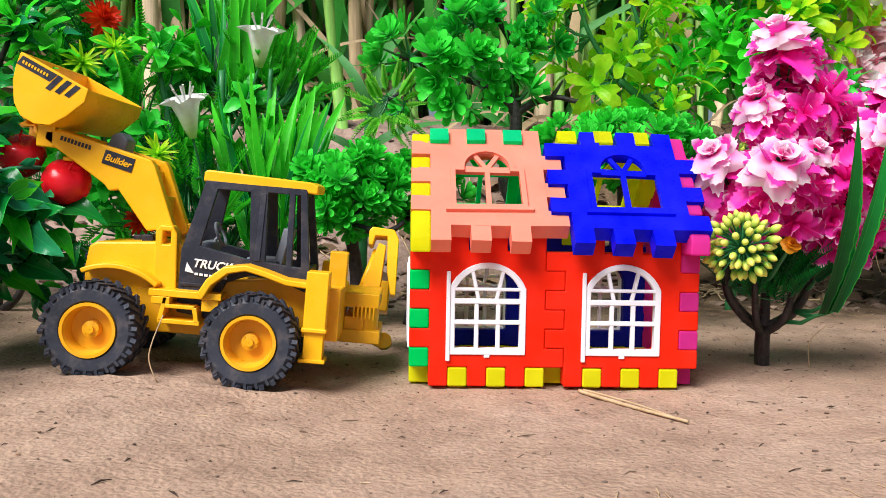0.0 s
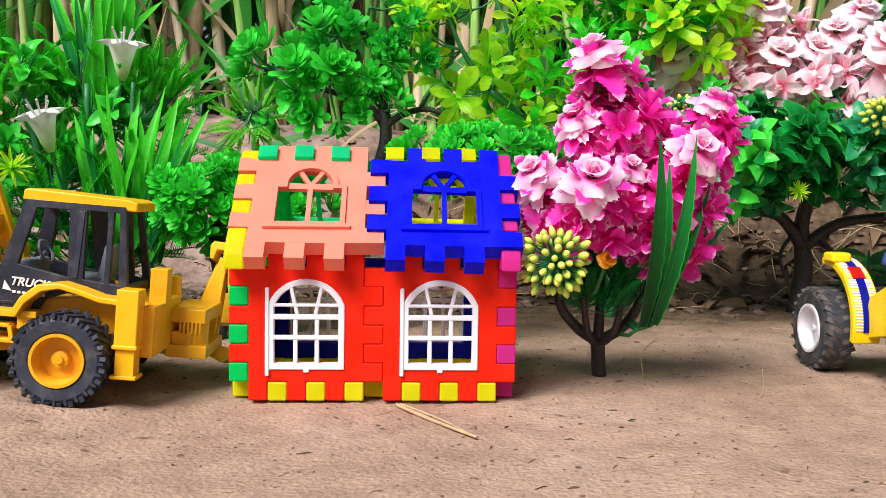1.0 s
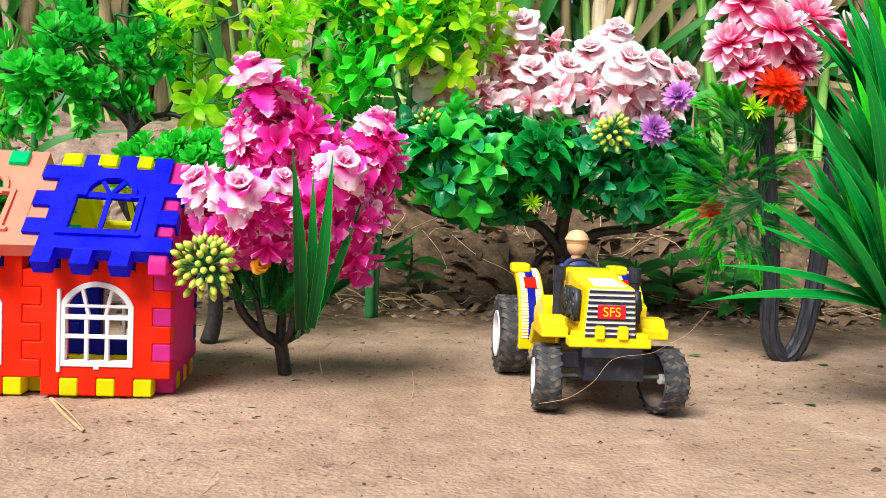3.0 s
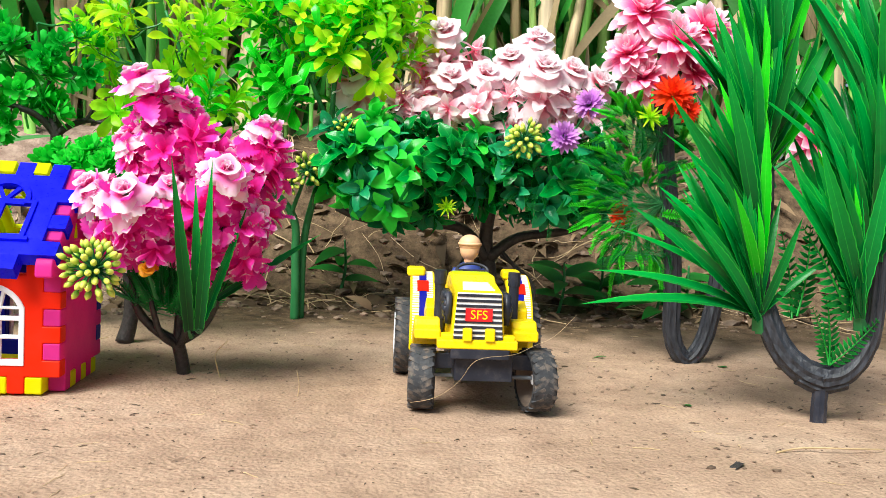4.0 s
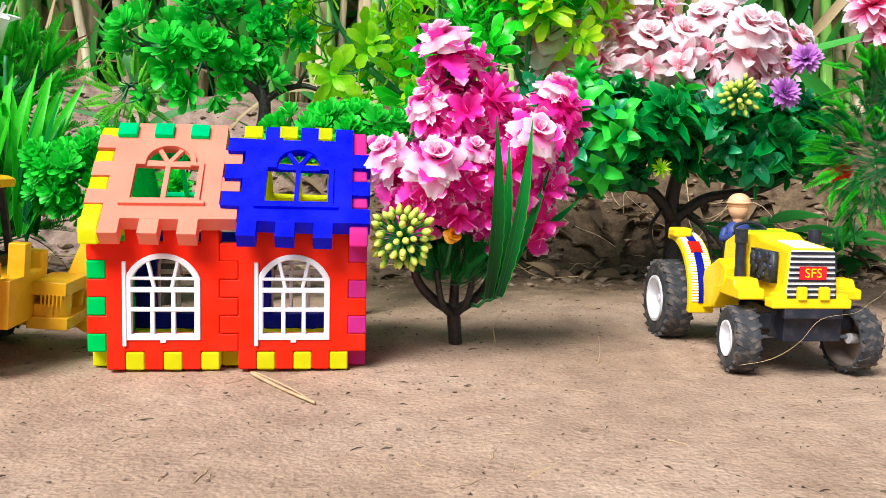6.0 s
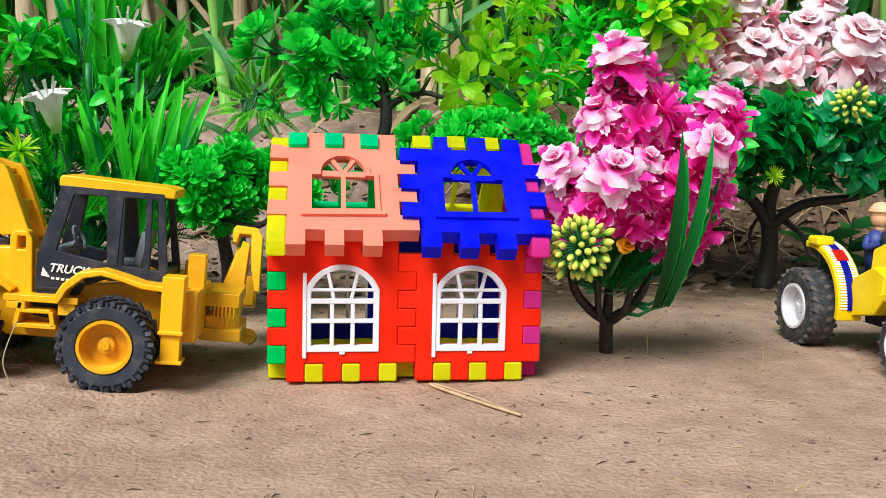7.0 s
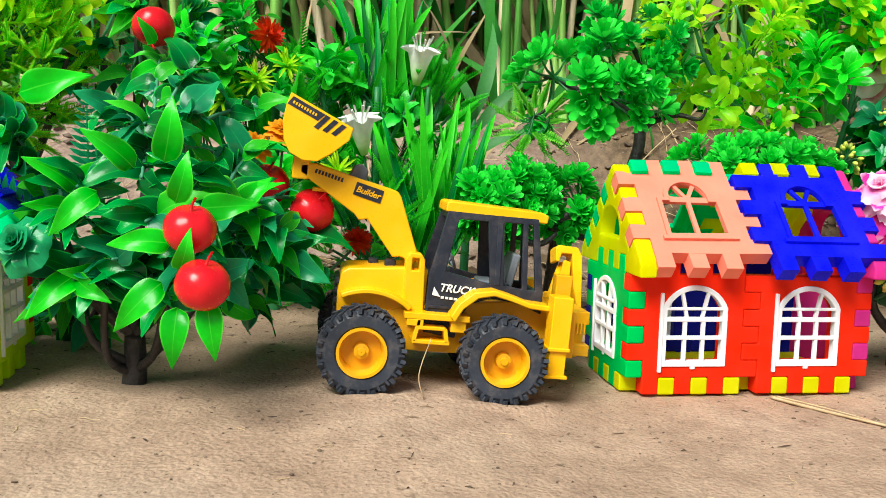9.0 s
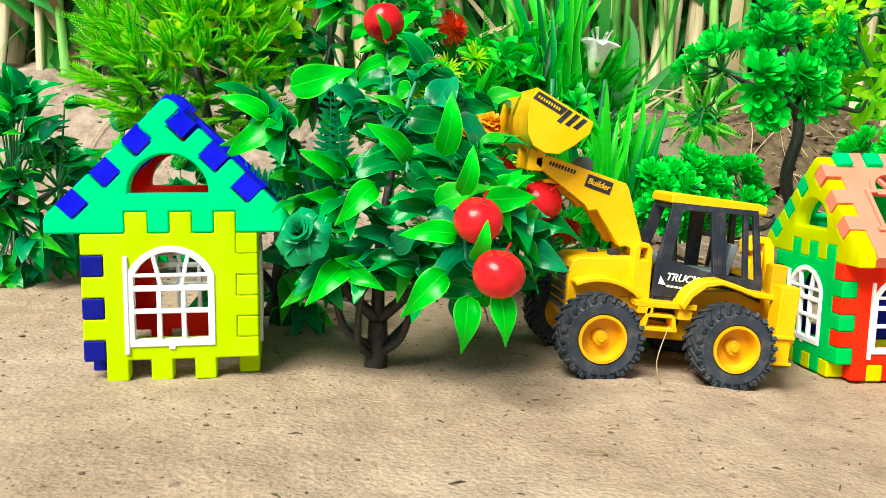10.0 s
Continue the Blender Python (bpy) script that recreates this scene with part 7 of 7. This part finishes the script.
DRYSTALK = stalk_material("dry_stalk", (0.42, 0.29, 0.14), (0.64, 0.50, 0.31), (0.76, 0.64, 0.46))
GREENSTALK = stalk_material("green_stalk", (0.10, 0.36, 0.04), (0.22, 0.50, 0.08), (0.36, 0.54, 0.15))
STRAP = leafy("strap_leaf", (0.04, 0.32, 0.04), (0.12, 0.52, 0.08), 0.5, 0.4, 0.4)
DRYSTRAP = leafy("dry_strap_leaf", (0.34, 0.25, 0.13), (0.48, 0.36, 0.21), 0.7, 0.4, 0.2)


CRUMB = stalk_material("crumbled_soil", (0.10, 0.065, 0.045), (0.22, 0.15, 0.105), (0.36, 0.25, 0.185))


DEBRIS = stalk_material("dry_debris", (0.05, 0.032, 0.022), (0.11, 0.075, 0.05), (0.26, 0.18, 0.12))


def field():
    rg = random.Random(7)
    groups = {"dry": bmesh.new(), "green": bmesh.new()}
    strap = [leaf(1.0, 0.055, "blade", 12, 0.3, c, 0.25, 0, tw) for c, tw in ((0.3, 0.4), (0.8, -0.6), (1.3, 0.8), (0.1, 1.2))]
    leaves, dry, litter_leaves = [], [], []
    for k in range(620):
        y = 122 + 95 * rg.random() ** 1.3
        x = rg.uniform(-60 - y * 0.62, 70 + y * 0.68)
        z0 = ground_z(x, y) - 1
        h = rg.uniform(75, 120)
        lean = Vector((rg.gauss(0, 0.10), rg.gauss(0, 0.07), 1))
        kind = "dry" if rg.random() < (0.55 if x < 30 else 0.3) else "green"
        r = rg.uniform(0.5, 1.5) if kind == "dry" else rg.uniform(0.35, 1.0)
        pts, rad = [], []
        for i in range(9):
            s = i / 8
            p = Vector((x, y, z0)) + lean * (h * s) + Vector((math.sin(s * 3 + k) * 1.5 * s, 0, 0))
            pts.append(p)
            rad.append(r * (1 - 0.5 * s) * (1.18 if i % 2 else 1.0))
        tube(groups[kind], pts, rad, 6)
        for j in range(rg.choice((3, 4, 5, 6))):
            s = rg.uniform(0.02, 0.7)
            p = pts[int(s * 8)]
            a = rg.uniform(0, 2 * math.pi)
            way = (math.cos(a), math.sin(a) * 0.8, rg.uniform(0.5, 2.4))
            m = along(p, way, (rg.uniform(-1, 1), -1, 0.6), rg.uniform(24, 52))
            (leaves if rg.random() < 0.66 else dry).append(moved(strap[rg.randrange(4)], m))
    # leaves and stems lying low at the field's edge
    for k in range(170):
        x, y = rg.uniform(-130, 170), rg.uniform(112, 135)
        p = (x, y, ground_z(x, y) + rg.uniform(0, 4))
        m = along(p, (rg.uniform(-1, 1), rg.uniform(-.6, .4), rg.uniform(0.05, 1.2)), (rg.uniform(-.5, .5), -0.6, 1), rg.uniform(8, 22))
        (leaves if rg.random() < 0.45 else dry).append(moved(strap[rg.randrange(4)], m))
    # dead leaves fallen on the bank
    fallen = leaf(1.0, 0.36, "ovate", 5, 0.4, 0.5, 0.2)
    for k in range(420):
        x, y = rg.uniform(-40, 105), rg.uniform(86, 114)
        m = along((x, y, ground_z(x, y) + rg.uniform(0.1, 0.6)), (rg.uniform(-1, 1), rg.uniform(-1, 1), rg.uniform(-.1, .35)), (rg.uniform(-.6, .6), rg.uniform(-.8, .2), 1), rg.uniform(2.0, 5.0))
        litter_leaves.append(moved(fallen, m))
    for kind, material, label in (("dry", DRYSTALK, "dry tan stalks of a standing crop field"), ("green", GREENSTALK, "green stalks of a standing crop field")):
        bm = groups[kind]
        me = bpy.data.meshes.new("stalks")
        bmesh.ops.scale(bm, vec=(CM, CM, CM), verts=bm.verts)
        bm.to_mesh(me)
        bm.free()
        me.materials.append(material)
        me.shade_smooth()
        tagged(new("stalks", me), label, "crop stalks", kind="stuff")
    tagged(new("strap_leaves", mesh_of("strap_leaves", joined(leaves), STRAP)), "long green strap leaves of the crop field", "crop leaves", kind="stuff")
    tagged(new("dry_leaves", mesh_of("dry_leaves", joined(dry), DRYSTRAP)), "dry tan strap leaves of the crop field", "crop leaves", kind="stuff")
    brown = leafy("dead_leaf", (0.13, 0.08, 0.045), (0.24, 0.16, 0.09), 0.8, 0.6, 0.1)
    tagged(new("leaf_litter", mesh_of("leaf_litter", joined(litter_leaves), brown)), "dead brown leaves lying on the earth bank", "leaf litter", kind="stuff")


def maize_seedling():
    b = (-8.8, 92, ground_z(-8.8, 92))
    t = thing("maize_seedling", b, "young maize plant with drooping green strap leaves", "plant", shift=(0.7, -2.0, 0), scale=1.0)
    me = mesh_of("strap_leaf", leaf(15, 1.9, "blade", 14, 0.3, 0.55, 0.5, 0, 0.3), leafy("maize_leaf", (0.05, 0.22, 0.05), (0.10, 0.34, 0.09), 0.5))
    trunk_of(t, b, [([(-8.8, 92, b[2] - 0.5), (-8.6, 91.5, b[2] + 8), (-8.2, 91, 22)], 0.6, 0.35)], STEM, "stem")
    for p, way, s in (((-8.2, 91, 21), (-0.35, -0.1, 1), 0.75), ((-8.2, 91, 20), (0.8, -0.2, 1.0), 0.8), ((-8.4, 91, 17), (0.7, -0.3, 0.5), 0.7), ((-8.4, 91, 16), (-0.9, -0.3, 0.8), 0.6), ((-8.2, 91, 22), (0.3, 0.1, 1), 0.9)):
        grow(t, b, "strap_leaf", me, [along(p, way, (0.2, -0.8, 0.6), s)])


def weeds():
    for b, n, seed in (((64, 92, 0.3), 7, 1), ((70, 96, 0.8), 8, 2), ((76, 90, 0.2), 8, 4), ((36, 96, 0.2), 5, 7), ((81, 94, 0.2), 9, 8)):
        rg = random.Random(seed)
        b = (b[0], b[1], ground_z(b[0], b[1]))
        t = thing("weed", b, "wild weed with broad dull green leaves on the soil", "plant", group="weeds")
        me = mesh_of("leaf", leaf(6.2, 2.4, "ovate", 8, 0.15, 0.3, 0.1), G_WEED)
        trunk_of(t, b, [([(b[0], b[1], b[2] - 0.3), (b[0] + 0.5, b[1] - 0.5, b[2] + 3), (b[0] + 0.3, b[1] - 1, b[2] + 6.5)], 0.25, 0.12)], STEM, "stem")
        for k in range(n):
            a = 2.4 * k + seed
            p = (b[0] + 0.4, b[1] - 0.7, b[2] + 1.2 + 5 * k / n)
            grow(t, b, "leaf", me, [along(p, (math.cos(a), math.sin(a) * 0.7 - 0.3, rg.uniform(-0.05, 0.6)), (0, -0.5, 1), rg.uniform(0.7, 1.15))])


def litter():
    rg = random.Random(17)
    b = bmesh.new()
    bmesh.ops.create_icosphere(b, subdivisions=1, radius=1.0)
    lump = of_bm(b)
    rn = np.random.default_rng(17)
    items = []
    for k in range(11000):                      # clods and grit, and crumbled earth on the bank
        bank = k > 9000
        x, y = (rg.uniform(-70, 95), 16 + 74 * rg.random()) if not bank else (rg.uniform(-80, 100), rg.uniform(82, 122))
        r = 0.02 + 0.05 * rg.random() ** 2 + 0.1 * rg.random() ** 10 if not bank else 0.12 + 0.75 * rg.random() ** 3
        p = lump[0] * (1 + rn.uniform(-.3, .3, (len(lump[0]), 1))) * r * np.array((1.3, 1, 0.55))
        items.append((p + np.array((x, y, ground_z(x, y) + r * 0.2)), lump[1], lump[2]))
    for k in range(420):                       # larger crumbs at the far end and round the trunks
        x, y = (rg.uniform(56, 92), rg.uniform(26, 66)) if k < 190 else (rg.uniform(-70, 70), rg.uniform(52, 84))
        r = 0.06 + 0.2 * rg.random() ** 3
        p = lump[0] * (1 + rn.uniform(-.35, .35, (len(lump[0]), 1))) * r * np.array((1.3, 1, 0.6))
        items.append((p + np.array((x, y, ground_z(x, y) + r * 0.2)), lump[1], lump[2]))
    me = mesh_of("clods", joined(items), CRUMB, False)
    tagged(new("clods", me), "small clods and grit lying on the soil", "soil", kind="stuff")
    bm = bmesh.new()
    for k in range(320):
        bank = k > 170
        x, y = (rg.uniform(-70, 95), rg.uniform(24, 88)) if not bank else (rg.uniform(-75, 100), rg.uniform(86, 120))
        n = 5
        L = rg.uniform(0.4, 2.0) if not bank else rg.uniform(4, 16)
        a = rg.uniform(0, math.pi)
        pts = []
        for i in range(n):
            s = i / (n - 1) - 0.5
            px, py = x + math.cos(a) * L * s, y + math.sin(a) * L * s
            pts.append((px + 0.05 * L * rg.uniform(-1, 1), py + 0.05 * L * rg.uniform(-1, 1), ground_z(px, py) + (0.05 if not bank else rg.uniform(0.1, 1.4))))
        r = rg.uniform(0.015, 0.035) if not bank else rg.uniform(0.03, 0.09)
        tube(bm, smooth_path(pts, 3), r, 5)
    bits = bmesh.new()
    for k in range(620):                       # short dark bits of stem and leaf
        x, y = rg.uniform(-70, 95), 20 + 66 * rg.random() ** 1.2
        if x > 56 and k % 2:
            y = rg.uniform(26, 60)
        a, L = rg.gauss(0, 0.7), 0.15 + 0.9 * rg.random() ** 2.5
        pts = [(x + math.cos(a) * L * q, y + math.sin(a) * L * q, ground_z(x + math.cos(a) * L * q, y + math.sin(a) * L * q) + 0.02 + 0.06 * math.sin(3 * (q + 0.5))) for q in (-0.5, 0, 0.5)]
        tube(bits, pts, [0.02, rg.uniform(0.025, 0.06), 0.015], 4)
    bits_me = bpy.data.meshes.new("debris")
    bmesh.ops.scale(bits, vec=(CM, CM, CM), verts=bits.verts)
    bits.to_mesh(bits_me)
    bits.free()
    bits_me.materials.append(DEBRIS)
    tagged(new("debris", bits_me), "short dark bits of stem scattered on the sand", "plant debris", kind="stuff")
    me = bpy.data.meshes.new("dry_straws")
    bmesh.ops.scale(bm, vec=(CM, CM, CM), verts=bm.verts)
    bm.to_mesh(me)
    bm.free()
    me.materials.append(STRAW)
    tagged(new("dry_straws", me), "dry straws, roots and twigs scattered on the soil", "dry twigs", kind="stuff")
    # the longer sticks and stems that can be told apart
    for pts, r, label in ((((8.8, 47.0, 0.15), (9.9, 45.0, 0.12), (11.4, 42.3, 0.14), (13.5, 38.8, 0.2)), 0.14, "dry straw stick lying on the sand before the house"),
                          (((9.0, 46.6, 0.3), (10.3, 44.6, 0.3), (11.9, 42.0, 0.25), (13.4, 39.4, 0.1)), 0.07, "thin dry straw lying against another on the sand"),
                          (((42.9, 43.2, 1.0), (44.6, 42.0, 1.7), (46.1, 41.2, 3.0), (47.3, 40.7, 4.7), (49.9, 41.0, 5.1), (51.5, 42.0, 5.6), (53.2, 43.0, 6.2), (55.0, 44.0, 7.7)), 0.016, "thin curved straw leaning on the toy tractor bumper"),
                          (((34.4, 49.0, -0.2), (34.5, 48.9, 0.7), (34.3, 48.7, 1.9)), 0.04, "thin dry stem standing in the sand"),
                          (((-17.8, 43.6, -0.1), (-18.2, 43.4, 1.6), (-17.4, 43.6, 4.0)), 0.05, "thin dry stem leaning on the toy digger"),
                          (((27.5, 54.4, 0), (27.2, 53.9, 2.0), (28.2, 53.6, 3.2)), 0.05, "thin dry stem standing in the sand"),
                          (((24.2, 25.7, -0.1), (25.2, 26.4, -0.05), (26.4, 27.7, 0.0)), 0.07, "short dry twig lying on the sand"),
                          (((67, 36.0, 0), (69, 36.5, 0.2), (72, 36.2, 0.3), (75, 36.9, 0.1)), 0.07, "pale dry straw lying on the sand")):
        bm = bmesh.new()
        line = smooth_path(pts, 5)
        o = Vector(pts[0])
        tube(bm, [p - o for p in line], tapered(len(line), r, r * 0.7), 7)
        s = thing("stick", (o.x, o.y, ground_z(o.x, o.y) + 0.05 + max(0, o.z)), label, "stick")
        part("stem", bm, STRAW, s, smooth=True)


def scraps():
    """Fallen bits of leaf on the sand."""
    gm = mesh_of("leaf_scrap", leaf(1.6, 0.6, "ovate", 5, 0.2, 0.2), G_WEED)
    dm = mesh_of("leaf_scrap", leaf(1.9, 0.6, "ovate", 5, 0.5, 0.3, 0, 0.1), BARK)
    for x, y, a, me, label in ((65.6, 48, 0.3, gm, "green scrap of leaf on the sand"), (63.5, 66, 1.2, gm, "green scrap of leaf on the sand"), (63.5, 33.1, 2.2, dm, "dark dry scrap of leaf on the sand"), (74.5, 62.5, 0.5, gm, "green scrap of leaf on the sand")):
        t = thing("leaf_scrap", (x, y, ground_z(x, y) + 0.12), label, "leaf")
        share("blade", me, t, Matrix.Rotation(a, 4, "Z"))


field()
scraps()
maize_seedling()
weeds()
litter()
